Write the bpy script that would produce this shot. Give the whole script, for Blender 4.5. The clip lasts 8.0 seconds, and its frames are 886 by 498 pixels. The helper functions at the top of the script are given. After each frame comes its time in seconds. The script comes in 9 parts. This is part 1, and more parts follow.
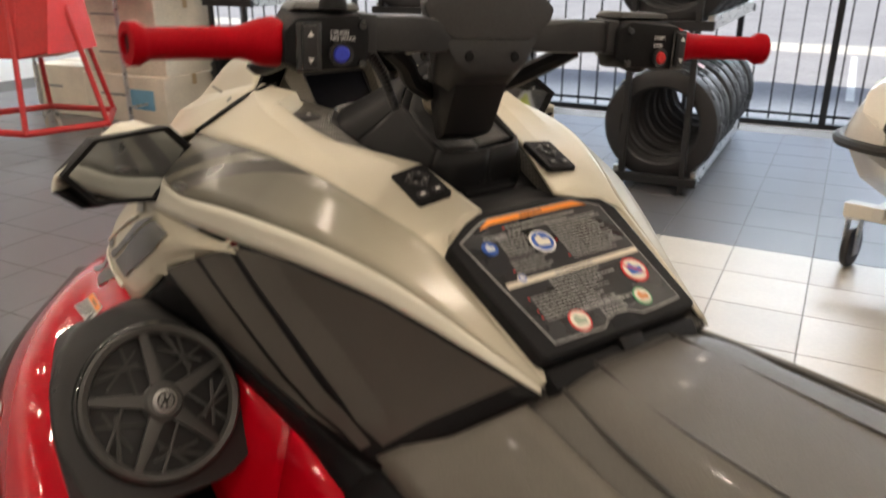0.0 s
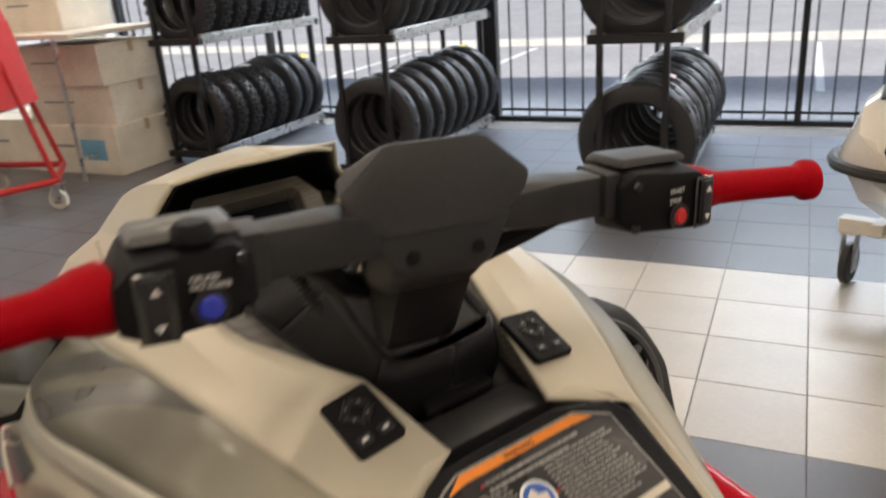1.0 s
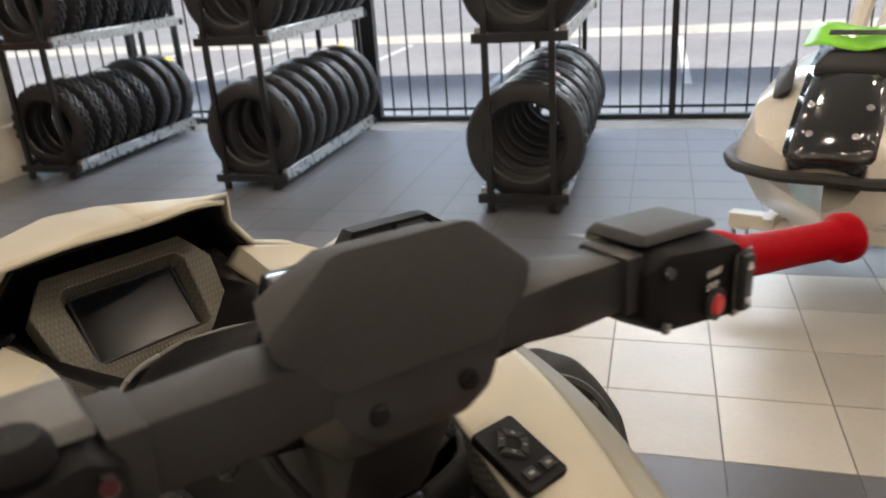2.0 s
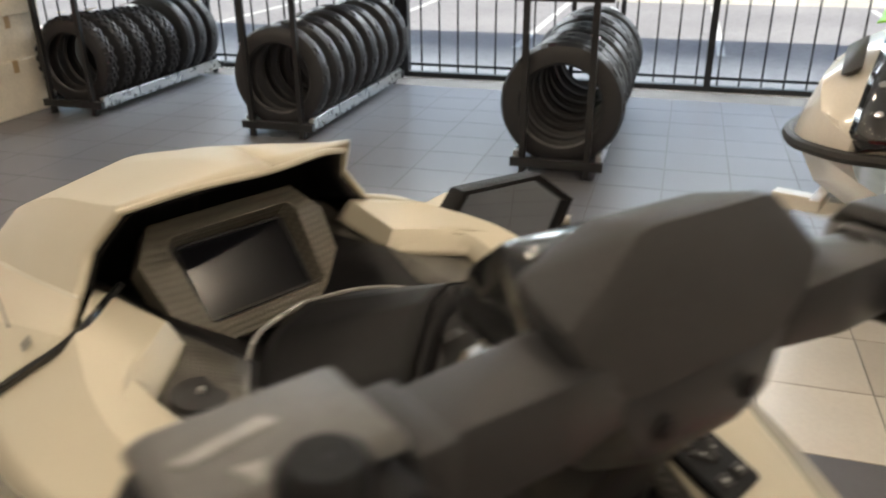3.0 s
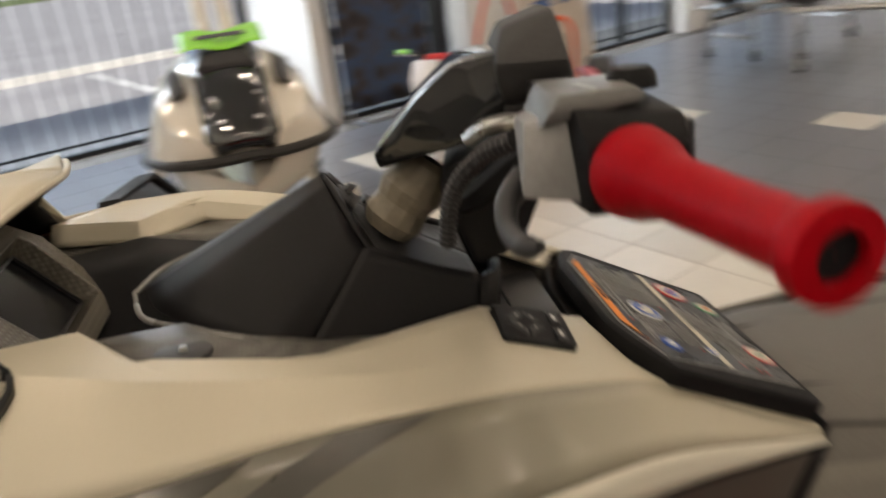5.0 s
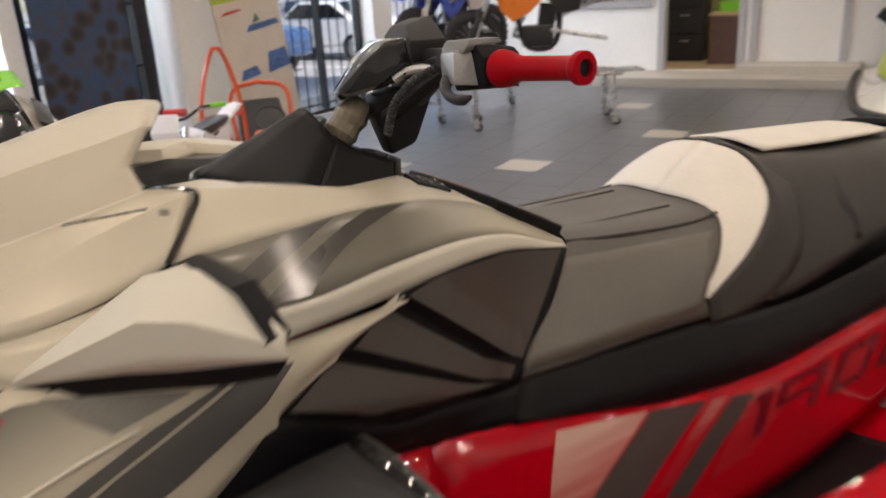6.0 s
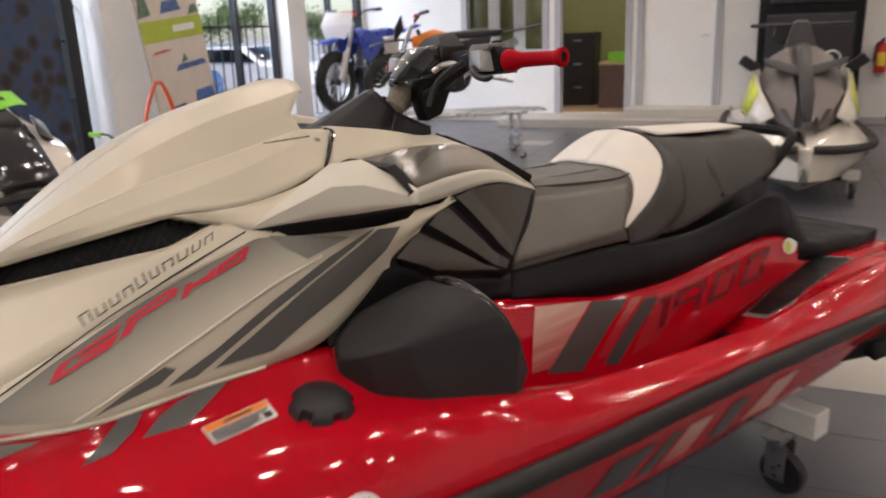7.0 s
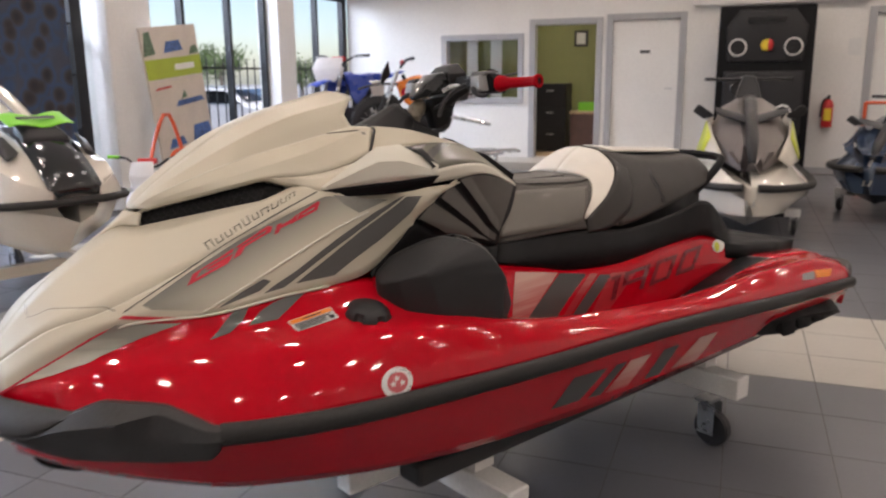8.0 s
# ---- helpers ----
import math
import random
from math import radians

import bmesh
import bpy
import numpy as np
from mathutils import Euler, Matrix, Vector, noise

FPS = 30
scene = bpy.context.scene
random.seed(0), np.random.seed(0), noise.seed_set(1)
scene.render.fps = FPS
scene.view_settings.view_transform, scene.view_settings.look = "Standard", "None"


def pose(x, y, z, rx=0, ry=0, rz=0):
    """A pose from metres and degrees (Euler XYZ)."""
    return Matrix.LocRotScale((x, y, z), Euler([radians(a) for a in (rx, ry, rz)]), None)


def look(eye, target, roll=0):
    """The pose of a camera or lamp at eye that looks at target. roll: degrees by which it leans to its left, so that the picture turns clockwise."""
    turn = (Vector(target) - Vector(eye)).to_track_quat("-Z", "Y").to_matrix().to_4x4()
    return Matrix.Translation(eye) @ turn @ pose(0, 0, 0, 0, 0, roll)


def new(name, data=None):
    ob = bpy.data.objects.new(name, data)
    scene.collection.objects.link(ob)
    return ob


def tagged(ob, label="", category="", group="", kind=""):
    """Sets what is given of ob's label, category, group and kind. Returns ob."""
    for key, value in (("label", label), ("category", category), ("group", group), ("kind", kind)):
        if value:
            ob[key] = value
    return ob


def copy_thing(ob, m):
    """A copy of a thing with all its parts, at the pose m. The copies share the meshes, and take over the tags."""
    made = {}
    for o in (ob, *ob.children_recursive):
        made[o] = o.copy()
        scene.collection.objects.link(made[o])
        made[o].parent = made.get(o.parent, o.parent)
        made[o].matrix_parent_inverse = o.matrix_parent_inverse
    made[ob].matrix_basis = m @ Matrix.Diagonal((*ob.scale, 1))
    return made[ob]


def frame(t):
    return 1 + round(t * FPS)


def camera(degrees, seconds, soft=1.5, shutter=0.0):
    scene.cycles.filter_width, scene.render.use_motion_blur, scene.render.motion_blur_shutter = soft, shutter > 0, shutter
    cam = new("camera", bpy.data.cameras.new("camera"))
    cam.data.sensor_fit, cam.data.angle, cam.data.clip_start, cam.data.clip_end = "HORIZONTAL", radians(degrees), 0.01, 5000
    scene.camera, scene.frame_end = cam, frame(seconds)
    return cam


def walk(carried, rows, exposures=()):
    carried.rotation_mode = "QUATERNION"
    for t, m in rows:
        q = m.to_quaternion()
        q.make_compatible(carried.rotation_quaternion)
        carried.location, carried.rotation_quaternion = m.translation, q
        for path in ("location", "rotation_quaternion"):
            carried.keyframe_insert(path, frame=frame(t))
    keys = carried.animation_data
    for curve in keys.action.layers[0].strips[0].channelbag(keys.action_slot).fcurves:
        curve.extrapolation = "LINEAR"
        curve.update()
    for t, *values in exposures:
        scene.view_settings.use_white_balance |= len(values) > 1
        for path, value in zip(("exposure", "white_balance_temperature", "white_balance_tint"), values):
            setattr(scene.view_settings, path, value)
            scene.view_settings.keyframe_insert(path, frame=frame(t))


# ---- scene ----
cam = camera(59.5, 8.0, soft=1.5, shutter=0.7)
cam.data.dof.use_dof, cam.data.dof.focus_distance, cam.data.dof.aperture_fstop = True, 0.95, 9.0
PATH = [
    (0, (-0.606, -0.704, 1.558), (0.456, 0.835, 0.848), 0.0),
    (0.5, (-0.507, -0.563, 1.62), (0.561, 0.969, 0.906), -2.1),
    (1, (-0.384, -0.449, 1.667), (0.724, 1.063, 0.97), -4.1),
    (1.5, (-0.312, -0.359, 1.681), (0.902, 1.066, 0.977), -6.3),
    (1.7, (-0.286, -0.309, 1.676), (1.014, 1.042, 0.981), -5.7),
    (2.8, (-0.303, -0.134, 1.673), (1.006, 1.126, 0.836), -0.8),
    (3, (-0.324, -0.102, 1.655), (0.961, 1.192, 0.835), -0.6),
    (3.5, (-0.357, 0.004, 1.64), (1.027, 1.204, 0.836), -1.6),
    (4, (-0.405, 0.044, 1.632), (1.204, 0.908, 0.816), -3.6),
    (4.5, (-0.523, 0.092, 1.614), (1.277, 0.478, 0.832), -6.5),
    (5, (-0.655, 0.211, 1.603), (1.182, -0.008, 0.842), -7.1),
    (5.2, (-0.726, 0.295, 1.596), (1.07, -0.177, 0.853), -6.5),
    (6.3, (-1.269, 0.842, 1.579), (0.318, -0.204, 0.956), -3.0),
    (6.5, (-1.342, 0.974, 1.567), (0.215, -0.128, 0.965), -2.9),
    (7, (-1.543, 1.264, 1.549), (-0.038, 0.067, 1.001), -2.2),
    (7.5, (-1.784, 1.5, 1.519), (-0.294, 0.255, 1.04), -1.3),
    (8, (-1.971, 1.743, 1.492), (-0.491, 0.468, 1.062), -0.5),
]
walk(cam, [(t, look(eye, target, roll)) for t, eye, target, roll in PATH], [(0.0, 0.8, 6750, 14), (0.5, 0.7, 6700, 14), (1.7, 0.6, 6700, 14), (2.8, 0.74, 7000, 12), (3.5, 0.74, 6850, 12), (4.0, 0.68, 6650, 13), (4.5, 0.56, 6650, 14), (5.0, 0.48, 6900, 14), (6.3, 0.68, 6350, 18), (8.0, 0.64, 6200, 20)])

# ---- world and light ----
# The room stands turned against the watercraft: a runs along the window wall, b points out of it.
ROOM = Matrix.Rotation(math.atan2(-0.8797, 0.4756), 4, "Z")
ROOM_B = Matrix(((0.4756, 0.8797, 0, 0), (-0.8797, 0.4756, 0, 0), (0, 0, 1, 0), (0, 0, 0, 1)))


def ab(a, b, z=0.0):
    """World place of room coordinates."""
    return Vector((0.4756 * a + 0.8797 * b, -0.8797 * a + 0.4756 * b, z))


CEIL = 3.6
WIN_B = 7.25
BAY_B = 6.0  # the window wall steps in past JOG_A
JOG_A = 2.9
DOOR_A = 10.8
world = bpy.data.worlds.new("sky")
scene.world = world
world.use_nodes = True
wn = world.node_tree.nodes
sky = wn.new("ShaderNodeTexSky")
sky.sky_type, sky.sun_disc = "NISHITA", False
sky.sun_elevation, sky.sun_rotation = radians(50), radians(256)
world.node_tree.links.new(sky.outputs[0], wn["Background"].inputs[0])
wn["Background"].inputs[1].default_value = 0.115
sun = new("sun", bpy.data.lights.new("sun", "SUN"))
sun.data.energy, sun.data.angle, sun.data.color = 4.0, radians(0.6), (1.0, 0.95, 0.88)
sun.matrix_world = look((0, 0, 10), Vector((0, 0, 10)) + Vector((0.6, 0.14, -0.62)))
# the sky's light over the window heads
for wa, wb, wlen in ((-5.3, WIN_B, 5.0), (0.1, WIN_B, 5.4), (6.6, BAY_B, 7.0)):
    lamp = new("window_daylight", bpy.data.lights.new("window_daylight", "AREA"))
    lamp.data.shape, lamp.data.size, lamp.data.size_y = "RECTANGLE", wlen, 1.6
    lamp.data.energy, lamp.data.color = 340, (0.8, 0.9, 1.0)
    lamp.matrix_world = look(ab(wa, wb + 1.6, 3.75), ab(wa, wb - 6.0, 1.2))
scene.view_settings.exposure = 0.55

# ---- materials ----
def mat(name, color, rough=0.5, metal=0.0, coat=0.0, var=0.12, scale=6.0, fine=90.0, bump=0.0, bump_scale=300.0, wear=0.0, spec=0.5, emit=0.0):
    m = bpy.data.materials.new(name)
    m.use_nodes = True
    nt = m.node_tree
    b = nt.nodes["Principled BSDF"]
    b.inputs["Roughness"].default_value, b.inputs["Metallic"].default_value = rough, metal
    b.inputs["Coat Weight"].default_value, b.inputs["Coat Roughness"].default_value = coat, 0.04
    b.inputs["Specular IOR Level"].default_value = spec
    tc = nt.nodes.new("ShaderNodeTexCoord")
    big, small = nt.nodes.new("ShaderNodeTexNoise"), nt.nodes.new("ShaderNodeTexNoise")
    big.inputs["Scale"].default_value, small.inputs["Scale"].default_value = scale, fine
    big.inputs["Detail"].default_value = small.inputs["Detail"].default_value = 4
    add = nt.nodes.new("ShaderNodeMath")
    for n in (big, small):
        nt.links.new(tc.outputs["Object"], n.inputs["Vector"])
    nt.links.new(big.outputs["Fac"], add.inputs[0])
    nt.links.new(small.outputs["Fac"], add.inputs[1])
    ramp = nt.nodes.new("ShaderNodeMapRange")
    ramp.inputs["From Min"].default_value, ramp.inputs["From Max"].default_value = 0.7, 1.3
    ramp.inputs["To Min"].default_value, ramp.inputs["To Max"].default_value = 1 - var, 1 + var
    nt.links.new(add.outputs[0], ramp.inputs["Value"])
    mul = nt.nodes.new("ShaderNodeVectorMath")
    mul.operation = "SCALE"
    mul.inputs[0].default_value = color[:3]
    nt.links.new(ramp.outputs[0], mul.inputs["Scale"])
    nt.links.new(mul.outputs[0], b.inputs["Base Color"])
    rr = nt.nodes.new("ShaderNodeMapRange")
    rr.inputs["From Min"].default_value, rr.inputs["From Max"].default_value = 0.3, 0.7
    rr.inputs["To Min"].default_value, rr.inputs["To Max"].default_value = max(0.0, rough - 0.06 - wear), min(1.0, rough + 0.06 + wear)
    nt.links.new(big.outputs["Fac"], rr.inputs["Value"])
    nt.links.new(rr.outputs[0], b.inputs["Roughness"])
    if bump:
        bn, tn = nt.nodes.new("ShaderNodeBump"), nt.nodes.new("ShaderNodeTexNoise")
        tn.inputs["Scale"].default_value, tn.inputs["Detail"].default_value = bump_scale, 3
        nt.links.new(tc.outputs["Object"], tn.inputs["Vector"])
        nt.links.new(tn.outputs["Fac"], bn.inputs["Height"])
        bn.inputs["Strength"].default_value, bn.inputs["Distance"].default_value = bump, 0.002
        nt.links.new(bn.outputs[0], b.inputs["Normal"])
    if emit:
        b.inputs["Emission Color"].default_value, b.inputs["Emission Strength"].default_value = (*color[:3], 1), emit
    return m


RED = mat("red_gelcoat", (0.47, 0.002, 0.011), 0.035, 0.0, 0.0, 0.06, 3, 60, spec=0.5)
RED.node_tree.nodes["Principled BSDF"].inputs["Coat Roughness"].default_value = 0.02
BEIGE = mat("champagne_silver_paint", (0.53, 0.49, 0.385), 0.38, 0.2, 0.0, 0.03, 4, 700)
BEIGE_GLOSS = mat("light_silver_paint", (0.61, 0.59, 0.5), 0.42, 0.15, 0.1, 0.03, 4, 700)
GRAPH = mat("grey_graphic_film", (0.075, 0.073, 0.07), 0.35, 0.2, 0.3, 0.08, 5, 200)
GREYGRAD = mat("smoke_grey_film", (0.2, 0.195, 0.17), 0.5, 0.0, 0.0, 0.15, 9, 200)
REDFILM = mat("red_graphic_film", (0.5, 0.01, 0.03), 0.5, 0.0, 0.0, 0.06, 8, 100)
DARKFILM = mat("black_print", (0.02, 0.02, 0.022), 0.4, 0, 0, 0.1, 20, 200)
WINDOWBAND = mat("dark_smoked_band", (0.06, 0.058, 0.05), 0.3, 0.1, 0.35, 0.06, 5, 60)
PANEL = mat("charcoal_satin_panel", (0.075, 0.068, 0.06), 0.42, 0.25, 0.1, 0.08, 6, 400, 0.05, 500)
BLACK = mat("black_textured_plastic", (0.007, 0.007, 0.008), 0.55, 0, 0, 0.2, 8, 300, 0.22, 700, 0.04, spec=0.16)
PODBLACK = mat("grained_black_moulding", (0.023, 0.0235, 0.0245), 0.5, 0, 0, 0.15, 8, 300, 0.22, 900, 0.04, spec=0.35)
BUMPER = mat("weathered_bumper_plastic", (0.036, 0.036, 0.036), 0.5, 0, 0, 0.18, 6, 160, 0.2, 500, 0.05, spec=0.35)
SATIN = mat("satin_black_plastic", (0.023, 0.023, 0.0245), 0.4, 0, 0, 0.12, 8, 300, 0.08, 900, 0.03, spec=0.35)
SHROUD = mat("matt_black_moulding", (0.008, 0.008, 0.009), 0.46, 0, 0, 0.12, 8, 300, 0.08, 900, 0.03, spec=0.2)
GLOSSBLACK = mat("gloss_black_plastic", (0.012, 0.013, 0.014), 0.12, 0, 0.8, 0.1, 6, 100)
PADGREY = mat("charcoal_foam_cover", (0.036, 0.0355, 0.036), 0.6, 0, 0, 0.12, 10, 300, 0.2, 900, spec=0.30)
RUBBER = mat("grey_rubber_rail", (0.024, 0.0235, 0.0225), 0.55, 0, 0, 0.2, 5, 120, 0.15, 300, spec=0.32)
TYRE = mat("tyre_rubber", (0.018, 0.018, 0.02), 0.45, 0, 0, 0.25, 7, 120, 0.25, 200)
GRIPRED = mat("red_rubber_grip", (0.34, 0.0015, 0.007), 0.5, 0, 0, 0.08, 12, 200, 0.15, 400, spec=0.06)
VINYL = mat("grey_seat_vinyl", (0.085, 0.078, 0.068), 0.46, 0, 0.05, 0.12, 9, 260, 0.3, 420)
VINYLSIDE = mat("taupe_seat_vinyl", (0.115, 0.105, 0.088), 0.46, 0, 0.05, 0.1, 9, 260, 0.3, 420)
VINYLDARK = mat("black_seat_vinyl", (0.04, 0.037, 0.034), 0.5, 0, 0.03, 0.12, 9, 260, 0.3, 420, spec=0.35)
VINYLWHITE = mat("cream_seat_vinyl", (0.72, 0.68, 0.6), 0.45, 0, 0.05, 0.06, 9, 260, 0.25, 420)
SCREEN = mat("dark_display_glass", (0.006, 0.0065, 0.009), 0.14, 0, 0.0, 0.05, 10, 100, spec=0.15)
STEEL = mat("brushed_steel", (0.55, 0.55, 0.54), 0.3, 1.0, 0, 0.1, 20, 200, 0.05, 500)
CASTGREY = mat("silver_grey_cast_metal", (0.31, 0.31, 0.306), 0.34, 0.3, 0.1, 0.1, 20, 200, 0.05, 500)
CHROME = mat("chrome", (0.75, 0.75, 0.76), 0.1, 1.0, 0, 0.03, 20, 100)
MIRROR = mat("mirror_glass", (0.42, 0.44, 0.46), 0.015, 1.0, 0, 0.01, 4, 20)
WHITEPAINT = mat("white_powder_coat", (0.72, 0.71, 0.68), 0.4, 0, 0.1, 0.08, 7, 80, 0.05, 300, 0.05)
IVORY = mat("ivory_gelcoat", (0.66, 0.62, 0.54), 0.2, 0, 0.7, 0.05, 4, 100)
ORANGE = mat("warning_orange", (0.8, 0.24, 0.015), 0.45, 0, 0, 0.05, 20, 100)
STICKERBLACK = mat("sticker_black", (0.012, 0.012, 0.014), 0.28, 0, 0.3, 0.1, 20, 100)
PRINTWHITE = mat("printed_white", (0.72, 0.72, 0.7), 0.45, 0, 0, 0.04, 30, 200)
PRINTGREY = mat("printed_grey_text", (0.26, 0.26, 0.25), 0.5, 0, 0, 0.35, 140, 500)
BLUEPRINT = mat("printed_blue", (0.02, 0.09, 0.38), 0.4, 0, 0, 0.05, 30, 200)
BLUEBTN = mat("blue_button", (0.03, 0.05, 0.45), 0.35, 0, 0.1, 0.05, 30, 200)
REDBTN = mat("red_button", (0.6, 0.02, 0.02), 0.35, 0, 0.1, 0.05, 30, 200)
REDPAINT = mat("red_workshop_paint", (0.5, 0.02, 0.02), 0.38, 0, 0.2, 0.15, 6, 60)
ORANGEPAINT = mat("orange_machine_paint", (0.65, 0.09, 0.02), 0.35, 0, 0.3, 0.1, 6, 60)
GREENPAINT = mat("lime_green", (0.2, 0.62, 0.02), 0.4, 0, 0.2, 0.08, 6, 60)
NAVY = mat("dark_blue_gelcoat", (0.025, 0.045, 0.09), 0.22, 0, 0.6, 0.08, 6, 60)
SILVERSKI = mat("bronze_silver_paint", (0.15, 0.13, 0.12), 0.42, 0.5, 0.2, 0.08, 6, 60)
YELLOW = mat("acid_yellow_film", (0.55, 0.6, 0.05), 0.35, 0, 0.2, 0.08, 6, 60)
CARD = mat("pale_cardboard", (0.72, 0.66, 0.55), 0.75, 0, 0, 0.15, 4, 60, 0.1, 150)
WOOD = mat("raw_timber", (0.42, 0.3, 0.17), 0.65, 0, 0, 0.25, 12, 80, 0.2, 100)
WALL = mat("white_wall_paint", (0.78, 0.765, 0.73), 0.7, 0, 0, 0.05, 1.2, 30, 0.06, 200)
TRIMGREY = mat("grey_frame_paint", (0.4, 0.4, 0.41), 0.45, 0, 0, 0.06, 3, 60)
MULLION = mat("black_aluminium", (0.02, 0.021, 0.023), 0.4, 0.3, 0, 0.15, 5, 60)
OLIVE = mat("olive_wall_paint", (0.24, 0.26, 0.1), 0.7, 0, 0, 0.06, 2, 40)
BROWN = mat("brown_veneer", (0.1, 0.05, 0.035), 0.5, 0, 0.1, 0.2, 10, 60)


def tile_material(name, color, rough):
    m = mat(name, color, rough, 0, 0.0, 0.05, 5, 45)
    nt = m.node_tree
    b = nt.nodes["Principled BSDF"]
    gloss = b.inputs["Roughness"].links[0].from_node
    gloss.inputs["To Min"].default_value, gloss.inputs["To Max"].default_value = rough - 0.012, rough + 0.012
    info, mul = nt.nodes.new("ShaderNodeObjectInfo"), nt.nodes.new("ShaderNodeVectorMath")
    rng = nt.nodes.new("ShaderNodeMapRange")
    rng.inputs["To Min"].default_value, rng.inputs["To Max"].default_value = 0.88, 1.1
    mul.operation = "SCALE"
    src = b.inputs["Base Color"].links[0].from_socket
    nt.links.new(info.outputs["Random"], rng.inputs["Value"])
    nt.links.new(src, mul.inputs[0])
    nt.links.new(rng.outputs[0], mul.inputs["Scale"])
    nt.links.new(mul.outputs[0], b.inputs["Base Color"])
    return m


TILE_DARK = tile_material("slate_grey_tile", (0.11, 0.112, 0.124), 0.32)
TILE_LIGHT = tile_material("cream_tile", (0.45, 0.42, 0.362), 0.4)
GROUT = mat("grey_grout", (0.12, 0.115, 0.11), 0.85, 0, 0, 0.2, 10, 80)


def weave_material(name, light, dark):
    """Moulded plastic with a fine basket weave, its glints put into the colour."""
    m = mat(name, light, 0.34, 0, 0, 0.1, 10, 300)
    nt = m.node_tree
    tc, bn, cell, mp, mix = (nt.nodes.new(k) for k in ("ShaderNodeTexCoord", "ShaderNodeBump", "ShaderNodeTexVoronoi", "ShaderNodeMapping", "ShaderNodeMixRGB"))
    cell.inputs["Scale"].default_value, cell.inputs["Randomness"].default_value = 330, 0.0
    mp.inputs["Rotation"].default_value, mp.inputs["Scale"].default_value = (0.0, 0.0, 0.78), (1.0, 0.6, 0.6)
    nt.links.new(tc.outputs["Object"], mp.inputs["Vector"])
    nt.links.new(mp.outputs[0], cell.inputs["Vector"])
    nt.links.new(cell.outputs["Distance"], bn.inputs["Height"])
    nt.links.new(cell.outputs["Distance"], mix.inputs["Fac"])
    # Cell middles are coloured light and gaps dark to stand for glints.
    mix.inputs["Color1"].default_value, mix.inputs["Color2"].default_value = light + (1,), dark + (1,)
    nt.links.new(mix.outputs[0], nt.nodes["Principled BSDF"].inputs["Base Color"])
    bn.invert = True
    bn.inputs["Strength"].default_value, bn.inputs["Distance"].default_value = 0.5, 0.002
    nt.links.new(bn.outputs[0], nt.nodes["Principled BSDF"].inputs["Normal"])
    return m


WEAVE = weave_material("woven_texture_plastic", (0.13, 0.122, 0.105), (0.01, 0.01, 0.01))
BEZEL = weave_material("bronze_woven_plastic", (0.16, 0.146, 0.115), (0.055, 0.05, 0.04))


def glass_material():
    m = bpy.data.materials.new("window_glass")
    m.use_nodes = True
    b = m.node_tree.nodes["Principled BSDF"]
    b.inputs["Base Color"].default_value = (0.95, 0.98, 0.97, 1)
    b.inputs["Roughness"].default_value, b.inputs["Transmission Weight"].default_value, b.inputs["IOR"].default_value = 0.0, 1.0, 1.05
    return m


GLASS = glass_material()
OFFICE_GLASS = glass_material()
OFFICE_GLASS.name = "office_window_glass"
OFFICE_GLASS.node_tree.nodes["Principled BSDF"].inputs["IOR"].default_value = 1.45


# ---- modelling helpers ----
def part(name, bm, material, parent=None, label="", sharp=35, bevel=0.0, solid=0.0):
    me = bpy.data.meshes.new(name)
    bm.to_mesh(me)
    bm.free()
    me.materials.append(material)
    me.shade_smooth()
    me.set_sharp_from_angle(angle=radians(sharp))
    ob = new(name, me)
    if parent is not None:
        ob.parent = parent
    if label:
        tagged(ob, label)
    if solid:
        md = ob.modifiers.new("thickness", "SOLIDIFY")
        md.thickness, md.offset = solid, 0.0
    if bevel:
        md = ob.modifiers.new("edge", "BEVEL")
        md.width, md.segments, md.limit_method, md.angle_limit = bevel, 2, "ANGLE", radians(40)
    return ob


def thing(name, label, category, group="", kind="", at=None):
    ob = new(name)
    ob.empty_display_size = 0.1
    if at is not None:
        ob.matrix_world = at
    return tagged(ob, label, category, group, kind)


class Sharp(list):
    """Guide points joined by straight edges."""


def spline(pts, n):
    """n points along a smooth curve through pts, evenly spaced."""
    p = np.array(pts, float)
    if isinstance(pts, Sharp):
        s = np.concatenate([[0], np.cumsum(np.linalg.norm(np.diff(p, axis=0), axis=1))])
        g = np.linspace(0, s[-1], n)
        for k in s[1:-1]:
            g[np.abs(g - k).argmin()] = k
        return np.stack([np.interp(g, s, p[:, k]) for k in range(3)], 1)
    if len(p) == 2:
        t = np.linspace(0, 1, n)[:, None]
        return p[0] * (1 - t) + p[1] * t
    q = np.vstack([2 * p[0] - p[1], p, 2 * p[-1] - p[-2]])
    out = []
    for i in range(len(p) - 1):
        a, b, c, d = q[i:i + 4]
        for t in np.linspace(0, 1, 24, endpoint=False):
            out.append(0.5 * (2 * b + (c - a) * t + (2 * a - 5 * b + 4 * c - d) * t * t + (3 * b - a - 3 * c + d) * t ** 3))
    out.append(p[-1])
    out = np.array(out)
    s = np.concatenate([[0], np.cumsum(np.linalg.norm(np.diff(out, axis=0), axis=1))])
    g = np.linspace(0, s[-1], n)
    return np.stack([np.interp(g, s, out[:, k]) for k in range(out.shape[1])], 1)


